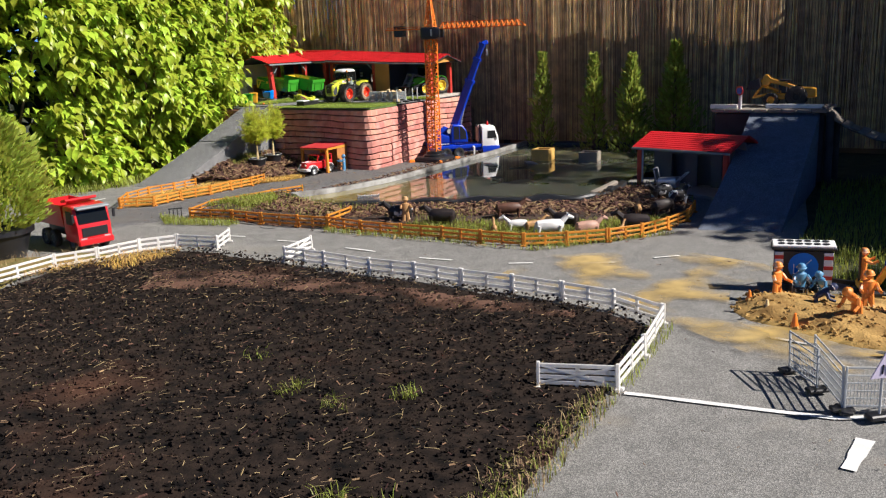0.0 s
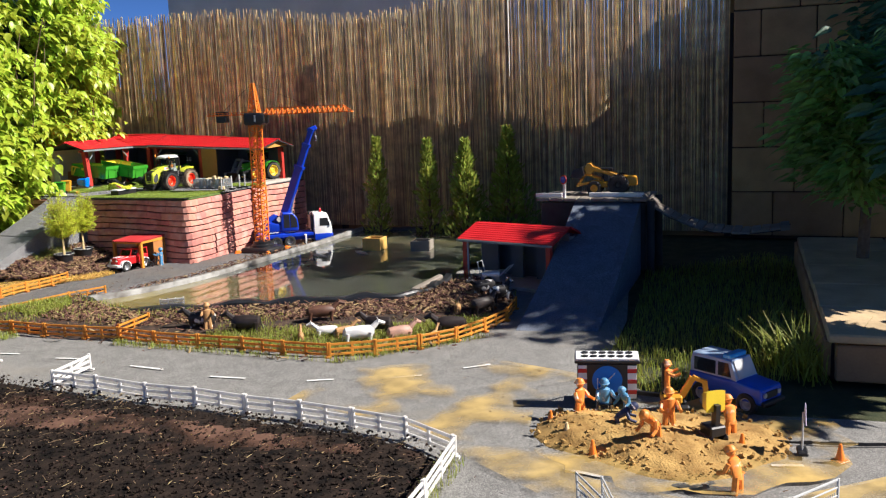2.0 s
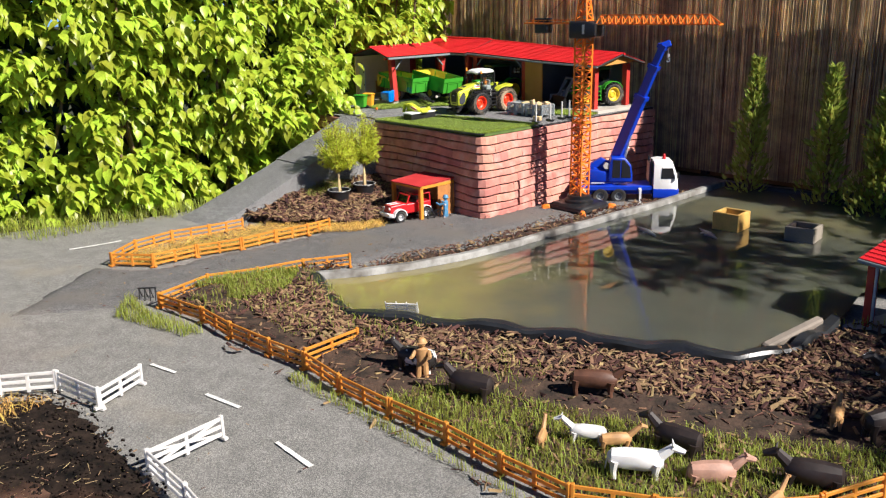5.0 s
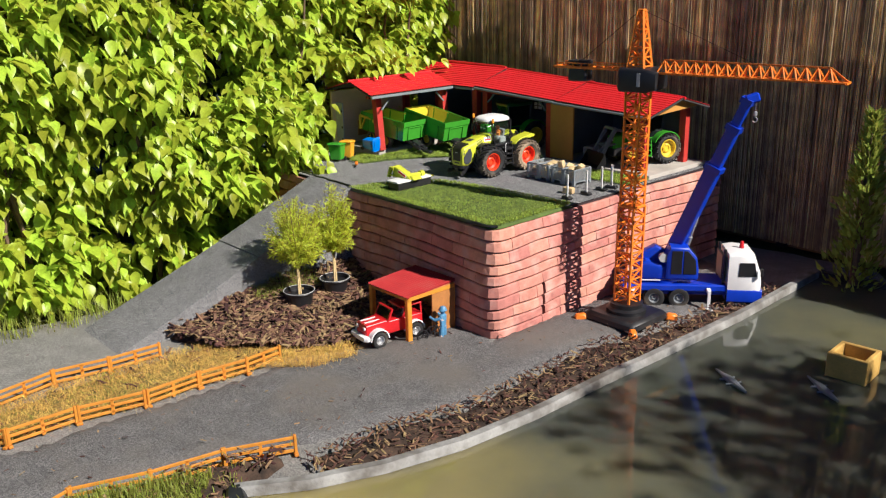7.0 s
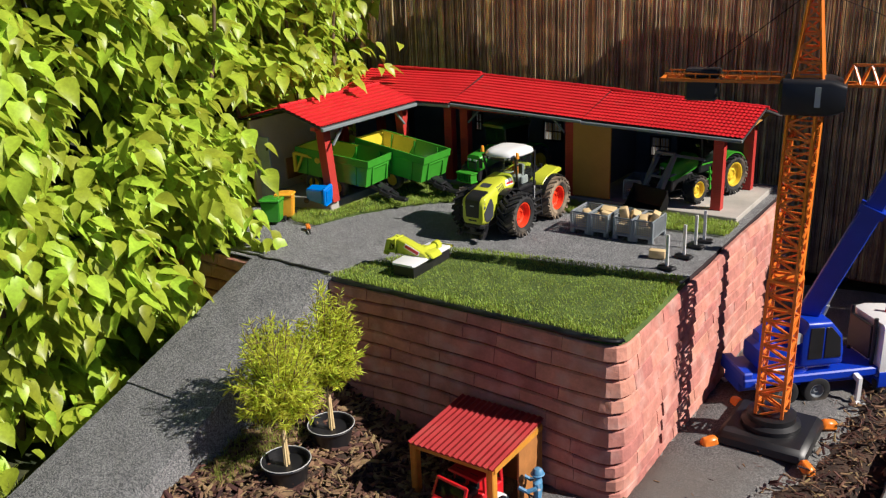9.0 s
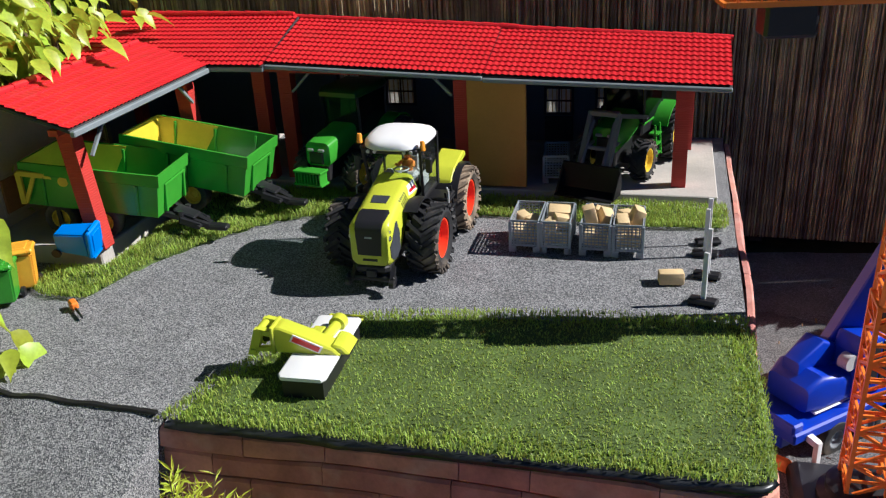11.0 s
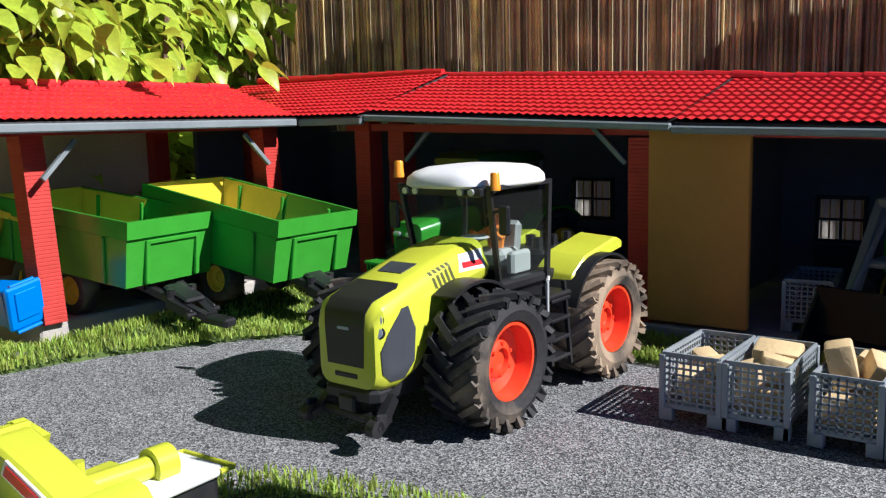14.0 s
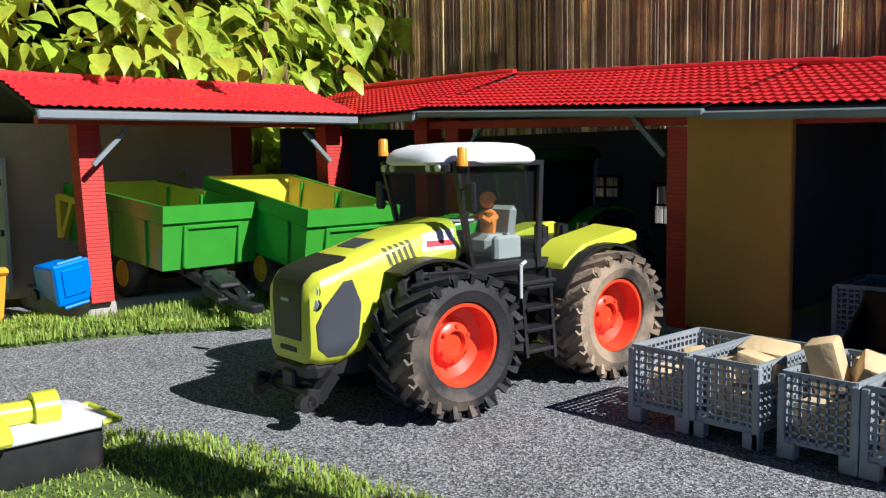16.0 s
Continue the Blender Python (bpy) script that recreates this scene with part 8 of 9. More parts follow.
blades(g, [(-2.6, 2.7), (-1.74, 3.24), (-1.62, 3.5), (-1.36, 3.7), (-1.15, 3.74), (-1.25, 3.5), (-1.65, 3.0), (-2.4, 2.4)], 3000, 0.03, 0.0016, flat(0.022), 2.6, (4.0, -0.15))
blades(g, STRIP, 9000, 0.024, 0.0011, flat(0.012), 3.2)
blades(g, [fxy(*p) for p in ((-0.62, -0.84), (-0.36, -0.56), (-0.29, -0.36), (-0.20, -0.36), (-0.24, -0.62), (-0.52, -0.92))], 2200, 0.026, 0.0011, flat(0.014), 2.6, (5.0, -0.1))
tagged(g.done("verge_straw", M_GOLD), "matted golden dry grass between the amber fences", "straw", kind="stuff")
blades(c, WEEDS, 3000, 0.03, 0.002, flat(0.016), 1.8)
for poly, n in ((FIELD, 9000), (BED, 200), ([(-4, 2.2), (-1.3, 3.7), (-0.9, 3.5), (-1.2, 3.0), (-2.4, 2.3)], 2600)):
    k = 0
    xs, ys = [p[0] for p in poly], [p[1] for p in poly]
    while k < n:
        x, y = rg.uniform(max(min(xs), -2.6), max(xs)), rg.uniform(max(min(ys), 0.9), max(ys))
        k += 1
        if not inside(x, y, poly):
            continue
        l = 0.004 + 0.036 * rg.random() ** 3.2
        m = pose(x, y, 0.034 + lump(x, y, 3, 0.014) + lump(x, y, 14, 0.008), rg.uniform(0, 90), rg.uniform(-10, 10), rg.uniform(0, 360))
        c.add(m, ([(-l / 2, -0.0005, 0), (l * 0.1, -0.0005, 0.002 + l * 0.05), (l / 2, -0.0003, 0.001), (l / 2, 0.0003, 0.001), (l * 0.1, 0.0005, 0.002 + l * 0.05), (-l / 2, 0.0005, 0)], [(0, 1, 4, 5), (1, 2, 3, 4)]))
tagged(c.done("straw", M_STRAW), "scattered dry straw and yellow grass", "straw", kind="stuff")


def chip(l, w, t):
    return ([(-l / 2, -w / 2, 0), (l / 2, -w * 0.3, 0), (l * 0.45, w / 2, 0), (-l * 0.4, w * 0.4, 0), (-l * 0.45, -w * 0.4, t), (l * 0.45, -w * 0.25, t), (l * 0.4, w * 0.4, t), (-l * 0.35, w * 0.3, t)],
            [(4, 5, 6, 7), (0, 1, 5, 4), (1, 2, 6, 5), (2, 3, 7, 6), (3, 0, 4, 7)])


c = Cloud()
for poly, n, s, z in ((BED, 5200, 0.95, bed_h), (SHORE, 4600, 0.55, 0.020), (PATH, 420, 0.3, 0.016), ([(-1.2, 4.75), (-0.9, 4.85), (-0.6, 4.48), (0.66, 4.4), (1.0, 4.75), (1.2, 4.7), (1.2, 4.3), (0.9, 4.15), (0.2, 4.2), (-0.5, 4.25), (-0.9, 4.42)], 8500, 0.9, None), (PASTURE, 3600, 0.7, None), (ROAD, 900, 0.22, 0.012), (FIELD, 1500, 0.35, 0.03), (STRIP, 250, 0.7, 0.014), ([(-1.0, 4.3), (0.3, 3.55), (0.9, 3.6), (0.3, 3.5), (-0.9, 4.22)], 350, 0.7, 0.012)):
    xs, ys = [p[0] for p in poly], [p[1] for p in poly]
    k = 0
    while k < n:
        x, y = rg.uniform(max(min(xs), -2.3), max(xs)), rg.uniform(max(min(ys), 1.0), max(ys))
        if not inside(x, y, poly):
            n -= 0.3
            continue
        k += 1
        l = s * rg.uniform(0.018, 0.062)
        c.add(pose(x, y, (bank(x, y) if z is None else z if isinstance(z, float) else z(x, y) + 0.004) + rg.uniform(-0.003, 0.012), rg.gauss(0, 24), rg.gauss(0, 20), rg.uniform(0, 360)), chip(l, l * rg.uniform(0.06, 0.36), l * 0.07))
clods = Cloud()
for k in range(900):
    while True:
        x, y = rg.uniform(0.86, 1.56), rg.uniform(2.2, 2.78)
        if inside(x, y, SANDY) and rg.random() < 0.12 + 28 * (sand_h(x, y) - 0.010):
            break
    l = 0.004 + 0.012 * rg.random() ** 2.5
    clods.add(pose(x, y, sand_h(x, y) - 0.001, rg.uniform(-40, 40), rg.uniform(-40, 40), rg.uniform(0, 360)), chip(l, l * rg.uniform(0.6, 1.0), l * rg.uniform(0.5, 0.8)))
tagged(clods.done("sand_clods", M_SAND), "small crumbled clods of damp yellow sand", "sand", kind="stuff")
tagged(c.done("bark_chips", M_CHIP), "loose brown bark chips and twigs", "mulch", kind="stuff")
c = Cloud()
for k in range(40000):
    x, y = rg.uniform(-2.4, 0.65), rg.uniform(0.9, 3.8)
    if inside(x, y, FIELD):
        l = 0.003 + 0.009 * rg.random() ** 2
        c.add(pose(x, y, 0.024 + lump(x, y, 3, 0.014) + lump(x, y, 14, 0.008), rg.uniform(-30, 30), rg.uniform(-30, 30), rg.uniform(0, 360)), chip(l, l * 0.7, l * 0.5))
tagged(c.done("soil_clods", M_SOIL), "small dark clods of peaty soil", "soil", kind="stuff")

# ---- small farm building beside the second ramp ----
def small_barn():
    a, b = Vector((1.04, 4.915)), Vector((1.452, 4.495))
    d = (b - a)
    w = d.length
    m = pose(a.x, a.y, 0, 0, 0, math.degrees(math.atan2(d.y, d.x)))
    t = thing("stable", m, "small model stable with red roof and dark doorways in shade", "stable")
    part("floor_slab", box(B(), (w / 2, 0.10, 0.008), (w + 0.02, 0.30, 0.02), 0.002), M_CONCRETE, t)
    run, rise = 0.19, 0.07
    part("roof", tile_roof(w, math.hypot(run, rise)), M_REDROOF, t, "red pressed pantile roof", pose(w / 2, -0.01, 0.243, math.degrees(math.atan2(rise, run)), 0, 0), smooth=50)
    part("roof", tile_roof(w, 0.12), M_REDROOF, t, "red pressed pantile roof", pose(w / 2, 0.295, 0.268, 22, 0, 180), smooth=50)
    part("gutter", box(B(), (w / 2, -0.014, 0.238), (w, 0.012, 0.012), 0.002), M_GUTTER, t, "grey gutter")
    for x in (0.035, w - 0.035):
        part("post", box(B(), (x, 0.02, 0.125), (0.026, 0.026, 0.25), 0.001), M_REDPOST, t, "red post")
    part("drain_pipe", rod(B(), (0.062, 0.0, 0.01), (0.062, 0.0, 0.245), 0.005, n=8), M_LIGHTGREY, t, "pale drain pipe")
    wall_with_windows("wall", t, 0.02, w - 0.02, 0.20, 0.012, 0.275, [(0.17, 0.10, 0.085, 0.18), (0.33, 0.10, 0.085, 0.18), (0.46, 0.13, 0.05, 0.14)], M_GREYWALL)
    for x in (0.02, w - 0.02):
        part("side_wall", box(B(), (x, 0.24, 0.135), (0.01, 0.09, 0.25)), M_GREYWALL, t)
    part("back_wall", box(B(), (w / 2, 0.285, 0.13), (w - 0.04, 0.01, 0.24)), M_GREYWALL, t)


small_barn()
ct = thing("milk_cart", pose(1.17, 4.63, 0.03, 0, 0, -35), "silver and white toy cart on bark before the stable", "cart")
bm = B()
loft(bm, [ring(-0.05, 0.030, 0.030, 0.075, 0.010), ring(0.05, 0.034, 0.026, 0.085, 0.010)])
part("tub", bm, M_SILVER, ct)
for (x0, z0, y0), (x1, z1) in (((0.05, 0.06, 0.03), (0.10, 0.11)), ((-0.05, 0.03, 0.028), (-0.075, 0.125))):
    bm = B()
    for s in (-1, 1):
        rod(bm, (x0, s * y0, z0), (x1, s * 0.03, z1), 0.003, n=6)
    rod(bm, (x1, -0.03, z1), (x1, 0.03, z1), 0.003, n=6)
    part("handle", bm, M_LIGHTGREY, ct)
for s in (-1, 1):
    wheel(ct, -0.01, s * 0.04, 0.028, 0.012, 0.6, M_LIGHTGREY, 0, out=s)

# ---- plank bridge ----
br = thing("plank_bridge", FARM, "weathered plank bridge deck on dark timber", "bridge")
for k in range(8):
    part("plank", box(B(), (2.295 + k * 0.079, 0.455, 0.402), (0.074, 0.40, 0.018), 0.003, (0, rnd(-1, 1), rnd(-1, 1))), M_PLANK, br)
for a, b, y in ((2.245, 2.40, 0.30), (2.55, 2.86, 0.33)):
    part("edge_board", box(B(), ((a + b) / 2, y, 0.424), (b - a, 0.012, 0.024), 0.002), M_WHITE, br, "white edge board")
for x, y in ((2.90, 0.30), (2.90, 0.60), (2.26, 0.60)):
    part("support_post", rod(B(), (x, y, -0.02), (x, y, 0.395), 0.022, n=12), M_DARKWOOD, br, "dark round pile")
sp = thing("road_sign", farm(2.42, 0.275, 0.411, -30), "round prohibition sign on a short white post", "sign")
part("post", box(B(), (0, 0, 0.05), (0.016, 0.012, 0.10), 0.001), M_WHITE, sp)
part("disc", rod(B(), (0, -0.010, 0.105), (0, -0.006, 0.105), 0.026, n=24), M_RED, sp, "red-rimmed round sign")
part("disc_face", rod(B(), (0, -0.0125, 0.105), (0, -0.010, 0.105), 0.019, n=24), M_BLUE, sp, "blue sign face")
sb = thing("hanging_bridge", FARM, "sagging walkway of pale planks between bridge and wall", "bridge")
SAG = [(2.87, 0.405), (2.92, 0.350), (3.0, 0.305), (3.13, 0.252), (3.23, 0.229), (3.40, 0.219), (3.62, 0.25)]
run = 0.0
while run < 0.75:
    x = 2.87 + run
    for (xa, za), (xb, zb) in zip(SAG, SAG[1:]):
        if xa <= x <= xb:
            z, tilt = za + (zb - za) * (x - xa) / (xb - xa), math.degrees(math.atan2(za - zb, xb - xa))
    part("plank", box(B(), (x, 0.43 + rnd(-0.006, 0.006), z), (0.046, 0.24, 0.012), 0.003, (rnd(-2, 2), tilt, rnd(-2, 2))), M_PLANK, sb)
    run += 0.049 * math.cos(radians(tilt))
for y in (0.33, 0.53):
    bm = B()
    for (xa, za), (xb, zb) in zip(SAG, SAG[1:]):
        rod(bm, (xa, y, za - 0.009), (xb, y, zb - 0.009), 0.003, n=6)
    part("rope", bm, M_DARKWOOD, sb, "dark carrying rope")

# ---- yellow loader on the bridge ----
ld = thing("wheel_loader", farm(2.600, 0.47, 0.411, 4), "yellow toy wheel loader with raised arm on the bridge", "loader")
bm = B()
loft(bm, [ring(0.06, 0.030, 0.050, 0.104, 0.008), ring(0.12, 0.036, 0.050, 0.112, 0.010), ring(0.180, 0.038, 0.052, 0.110, 0.010), ring(0.196, 0.036, 0.055, 0.104, 0.008)])
box(bm, (0.0, 0, 0.060), (0.14, 0.06, 0.035), 0.006)
part("body", bm, M_CATYELLOW, ld, "yellow engine cover")
bm = B()
for x, y in ((0.045, 0.032), (0.045, -0.032), (0.0, 0.034), (0.0, -0.034)):
    bar(bm, (x, y, 0.08), (x, y * 0.95, 0.150), 0.006)
loft(bm, [ring(-0.008, 0.036, 0.146, 0.156, 0.004), ring(0.058, 0.036, 0.146, 0.156, 0.004)])
box(bm, (0.022, 0, 0.10), (0.04, 0.05, 0.05), 0.006)
part("cab", bm, M_BLACK, ld, "black cab frame and seat")
bm = B()
for y in (-0.030, 0.030):
    prism(bm, [(0.09, 0.118), (0.03, 0.140), (-0.050, 0.166), (-0.066, 0.186), (-0.084, 0.184), (-0.104, 0.150), (-0.090, 0.122), (-0.060, 0.120), (-0.050, 0.138), (0.02, 0.120), (0.09, 0.100)], 0.014, pose(0, y, 0), 0.002)
bar(bm, (-0.07, -0.03, 0.168), (-0.07, 0.03, 0.168), 0.012)
part("arm", bm, M_CATYELLOW, ld, "yellow raised loader arm")
bm = B()
for y in (-0.024, 0.024):
    rod(bm, (0.01, y, 0.085), (-0.11, y, 0.125), 0.006, n=8)
    bar(bm, (-0.02, y, 0.085), (-0.150, y, 0.052), 0.012)
    bar(bm, (-0.145, y, 0.052), (-0.105, y, 0.112), 0.010)
part("lift_ram", bm, M_CATYELLOW, ld, "yellow lower linkage")
bm = B()
prism(bm, [(-0.108, 0.164), (-0.100, 0.120), (-0.118, 0.098), (-0.178, 0.104), (-0.178, 0.110), (-0.122, 0.108), (-0.110, 0.124), (-0.118, 0.164)], 0.14)
for s in (-1, 1):
    prism(bm, [(-0.108, 0.164), (-0.100, 0.120), (-0.118, 0.098), (-0.178, 0.104), (-0.160, 0.150)], 0.004, pose(0, s * 0.07, 0))
part("bucket", bm, M_BLACK, ld, "black bucket")
for s in (-1, 1):
    wheel(ld, -0.042, s * 0.060, 0.042, 0.034, 0.5, M_CATYELLOW, 14, out=s)
    wheel(ld, 0.095, s * 0.062, 0.060, 0.042, 0.4, M_BLACK, 14, out=s)


# ---- toy figures: plain peg shapes, one mesh each ----
def figure(m, body, label, arm=30, bend=0, legs=True, head=None):
    bm = B()
    k = 0.94
    for s in (-1, 1):
        if legs:
            rod(bm, (0.002, s * 0.012, 0.0), (0, s * 0.008, 0.048), 0.0085, 0.009, n=8)
        a = radians(arm)
        p = Vector((0, s * 0.020, 0.083))
        q = p + Vector((math.sin(a) * 0.022, s * 0.006, -math.cos(a) * 0.022))
        rod(bm, p, q, 0.0058, n=6)
        rod(bm, q, q + Vector((math.sin(a + 0.8) * 0.022, 0, -math.cos(a + 0.8) * 0.022)), 0.005, n=6)
    loft(bm, [[(x, y, z) for x, y, z in [(0.011 * c * f, 0.018 * s_ * f, z0) for c, s_ in [(math.cos(i * math.pi / 5), math.sin(i * math.pi / 5)) for i in range(10)]]] for z0, f in ((0.042, 0.85), (0.055, 0.9), (0.075, 1.05), (0.090, 1.0), (0.095, 0.5))])
    got = bmesh.ops.create_icosphere(bm, subdivisions=2, radius=0.0125)
    bmesh.ops.transform(bm, matrix=pose(0.001, 0, 0.108), verts=got["verts"])
    lathe_bm = [(0.017, 0.110), (0.0145, 0.112), (0.013, 0.118), (0.008, 0.1235), (0.001, 0.125)]
    lathe(bm, lathe_bm, 14)
    if bend:
        for v in bm.verts:
            if v.co.z > 0.045:
                a = radians(bend)
                x, z = v.co.x, v.co.z - 0.045
                v.co.x, v.co.z = x * math.cos(a) + z * math.sin(a), 0.045 + z * math.cos(a) - x * math.sin(a)
    return solid("toy_figure", bm, body, label, "toy figure", m, "toy figures")


M_FIGORANGE = mat("figure_orange", (0.80, 0.27, 0.03), 0.5, vary=0.2, scale=60, dirt=(0.75, 0.55, 0.40), dirt_scale=45, dirt_lo=0.57, dirt_hi=0.66)
M_FIGBLUE = mat("figure_blue", (0.10, 0.26, 0.45), 0.5, vary=0.2, scale=60, dirt=(0.70, 0.55, 0.45), dirt_scale=45, dirt_lo=0.56, dirt_hi=0.66)
M_FIGDARK = mat("figure_navy", (0.03, 0.04, 0.10), 0.5, vary=0.2, scale=60, dirt=(0.55, 0.42, 0.34), dirt_scale=45, dirt_lo=0.58, dirt_hi=0.68)
figure(LT @ pose(-0.020, 0, 0.122, 0, 0, 0) @ Matrix.Scale(0.62, 4), M_FIGORANGE, "small orange toy driver seated in the tractor cab", 70, 0, legs=False)
OW = "orange toy roadworker figure standing on the sand"
figure(pose(1.04, 2.715, 0.010, 0, 0, -60), M_FIGORANGE, OW, 35)
figure(pose(1.245, 2.535, 0.022, 0, 0, -100), M_FIGORANGE, OW, 40)
figure(pose(1.170, 2.440, 0.030, 0, 0, -150), M_FIGORANGE, "orange toy roadworker figure bending over the sand heap", 60, 50)
figure(pose(1.318, 2.725, 0.052, 0, 0, -15) @ Matrix.Scale(0.92, 4), M_FIGORANGE, "orange toy figure riding on a small digger", 70)
figure(pose(1.255, 2.14, 0.0, 0, 0, 120), M_FIGORANGE, "orange toy roadworker figure behind the barrier", 40, 20)
figure(pose(1.125, 2.745, -0.004, 0, 0, -95), M_FIGBLUE, "light blue toy figure seated on a small metal chair", 60, 6, legs=False)
figure(pose(1.190, 2.715, 0.004, 0, 0, -150) @ Matrix.Scale(0.85, 4), M_FIGBLUE, "light blue toy figure stooping beside the sign trailer", 50, 30)
figure(pose(1.105, 2.575, 0.016, 0, 0, -20) @ Matrix.Scale(0.9, 4), M_FIGDARK, "navy toy figure crouching on the sand", 80, 55)
figure(farm(-0.135, -0.13, 0.006, 200), M_FIGBLUE, "blue toy figure with white helmet beside the shelter", 70)
bk = thing("toy_bicycle", farm(-0.150, -0.175, 0.006, 75), "small dark toy bicycle leaning by the shelter", "bicycle")
for x in (-0.035, 0.035):
    bm = B()
    lathe(bm, [(0.020, -0.002), (0.024, -0.002), (0.024, 0.002), (0.020, 0.002)], 24, "y", close=True)
    for k in range(4):
        a = k * math.pi / 4
        rod(bm, (0.021 * math.cos(a), 0, 0.021 * math.sin(a)), (-0.021 * math.cos(a), 0, -0.021 * math.sin(a)), 0.0006, n=4)
    part("wheel", bm, M_BLACK, bk, "", pose(x, 0, 0.024))
bm = B()
for a, b in (((-0.035, 0.024), (-0.008, 0.052)), ((-0.008, 0.052), (0.024, 0.054)), ((0.024, 0.054), (0.035, 0.024)), ((-0.008, 0.052), (0.0, 0.024)), ((0.0, 0.024), (0.024, 0.054)), ((-0.035, 0.024), (0.0, 0.024)), ((0.024, 0.054), (0.020, 0.066))):
    rod(bm, (a[0], 0, a[1]), (b[0], 0, b[1]), 0.0022, n=6)
rod(bm, (0.020, -0.018, 0.066), (0.020, 0.018, 0.066), 0.002, n=6)
part("frame", bm, M_BLACK, bk)


# ---- roadworks ----
sg = thing("sign_trailer", pose(1.158, 2.812, 0.004, 0, 0, -17) @ Matrix.Scale(1.05, 4), "roadworks trailer with blue arrow sign and striped boards", "trailer")
bm = B()
box(bm, (0, 0.04, 0.032), (0.17, 0.10, 0.014), 0.003)
bar(bm, (0.085, 0.04, 0.03), (0.16, 0.04, 0.022), 0.012)
part("chassis", bm, M_BLACK, sg)
part("panel", box(B(), (0, -0.012, 0.082), (0.175, 0.006, 0.105), 0.002), M_BLACK, sg, "black backing board")
part("sign_disc", rod(B(), (0, -0.018, 0.085), (0, -0.0155, 0.085), 0.044, n=36), M_SKYBLUE, sg, "round blue sign")
bm = B()
for a, b, w in (((-0.024, 0.060), (0.022, 0.108), 0.013), ((-0.028, 0.056), (-0.028, 0.092), 0.012), ((-0.030, 0.056), (0.008, 0.056), 0.012)):
    bar(bm, (a[0], -0.0195, a[1]), (b[0], -0.0195, b[1]), w, 0.002)
part("arrow", bm, M_ROOFWHITE, sg, "white arrow")
for s in (-1, 1):
    brd = part("striped_board", box(B(), (s * 0.072, -0.0165, 0.080), (0.026, 0.003, 0.10), 0.0005), M_ROOFWHITE, sg, "white board with red stripes")
    for k in range(3):
        part("stripe", box(B(), (s * 0.072, -0.0185, 0.050 + k * 0.032), (0.026, 0.001, 0.012), 0), M_RED, brd)
lp = part("lamp_panel", box(B(), (0, 0.01, 0.152), (0.185, 0.062, 0.008), 0.002, (6, 0, 0)), M_ROOFWHITE, sg, "pale lamp panel on top")
for i in range(6):
    for j in range(2):
        part("lamp", rod(B(), (-0.065 + i * 0.026, -0.003 + j * 0.027, 0.1535 + j * 0.003), (-0.065 + i * 0.026, -0.003 + j * 0.027, 0.1565 + j * 0.003), 0.0105, n=12), M_BLACK, lp)
part("lamp_frame", box(B(), (0, 0.01, 0.144), (0.19, 0.066, 0.008), 0.002, (6, 0, 0)), M_BLACK, sg)
bm = B()
for s in (-1, 1):
    bar(bm, (s * 0.08, 0.05, 0.04), (s * 0.08, 0.05, 0.155), 0.005)
    bar(bm, (s * 0.08, 0.08, 0.04), (s * 0.08, -0.01, 0.13), 0.004)
part("strut", bm, M_GREY, sg)
part("load_box", box(B(), (0.03, 0.075, 0.06), (0.08, 0.04, 0.045), 0.004), M_RIM, sg, "orange-red load")
for s in (-1, 1):
    wheel(sg, 0, 0.04 + s * 0.058, 0.024, 0.014, 0.55, M_LIGHTGREY, 0, out=s)
ch = thing("camping_chair", pose(1.125, 2.745, 0.004, 0, 0, -95), "small metal toy chair beside the sign trailer", "chair")
bm = B()
for x in (-0.018, 0.018):
    for y in (-0.018, 0.018):
        rod(bm, (x, y, 0), (x, y, 0.034), 0.0018, n=6)
    rod(bm, (-0.018, x, 0.034), (-0.024, x, 0.072), 0.0018, n=6)
part("frame", bm, M_SILVER, ch)
part("seat", box(B(), (0, 0, 0.035), (0.04, 0.04, 0.003), 0.001), M_BLACK, ch)
part("backrest", box(B(), (-0.022, 0, 0.060), (0.003, 0.04, 0.025), 0.001, (0, -8, 0)), M_BLACK, ch)


def cone(m, label="orange traffic cone at the roadworks", material=None):
    t = thing("traffic_cone", m, label, "traffic cone", "traffic cones")
    bm = B()
    lathe(bm, [(0.013, 0.003), (0.010, 0.015), (0.0035, 0.046), (0.002, 0.047)], 18)
    part("cone", bm, material or M_ORANGE, t)
    part("foot", box(B(), (0, 0, 0.002), (0.034, 0.034, 0.004), 0.001), material or M_ORANGE, t)
    if material is None:
        bm = B()
        lathe(bm, [(0.0084, 0.0212), (0.0062, 0.0322), (0.0058, 0.0322), (0.0080, 0.0212)], 18, close=True)
        part("band", bm, M_ROOFWHITE, t, "white band")


for x, y in ((0.94, 2.68), (0.987, 2.43), (1.386, 2.377), (1.59, 2.25), (1.30, 2.24)):
    cone(pose(x, y, 0.008, 0, 0, rnd(0, 90)))
cone(pose(0.958, 2.575, 0.008), "pale traffic cone at the roadworks", M_WOODBLOCK)


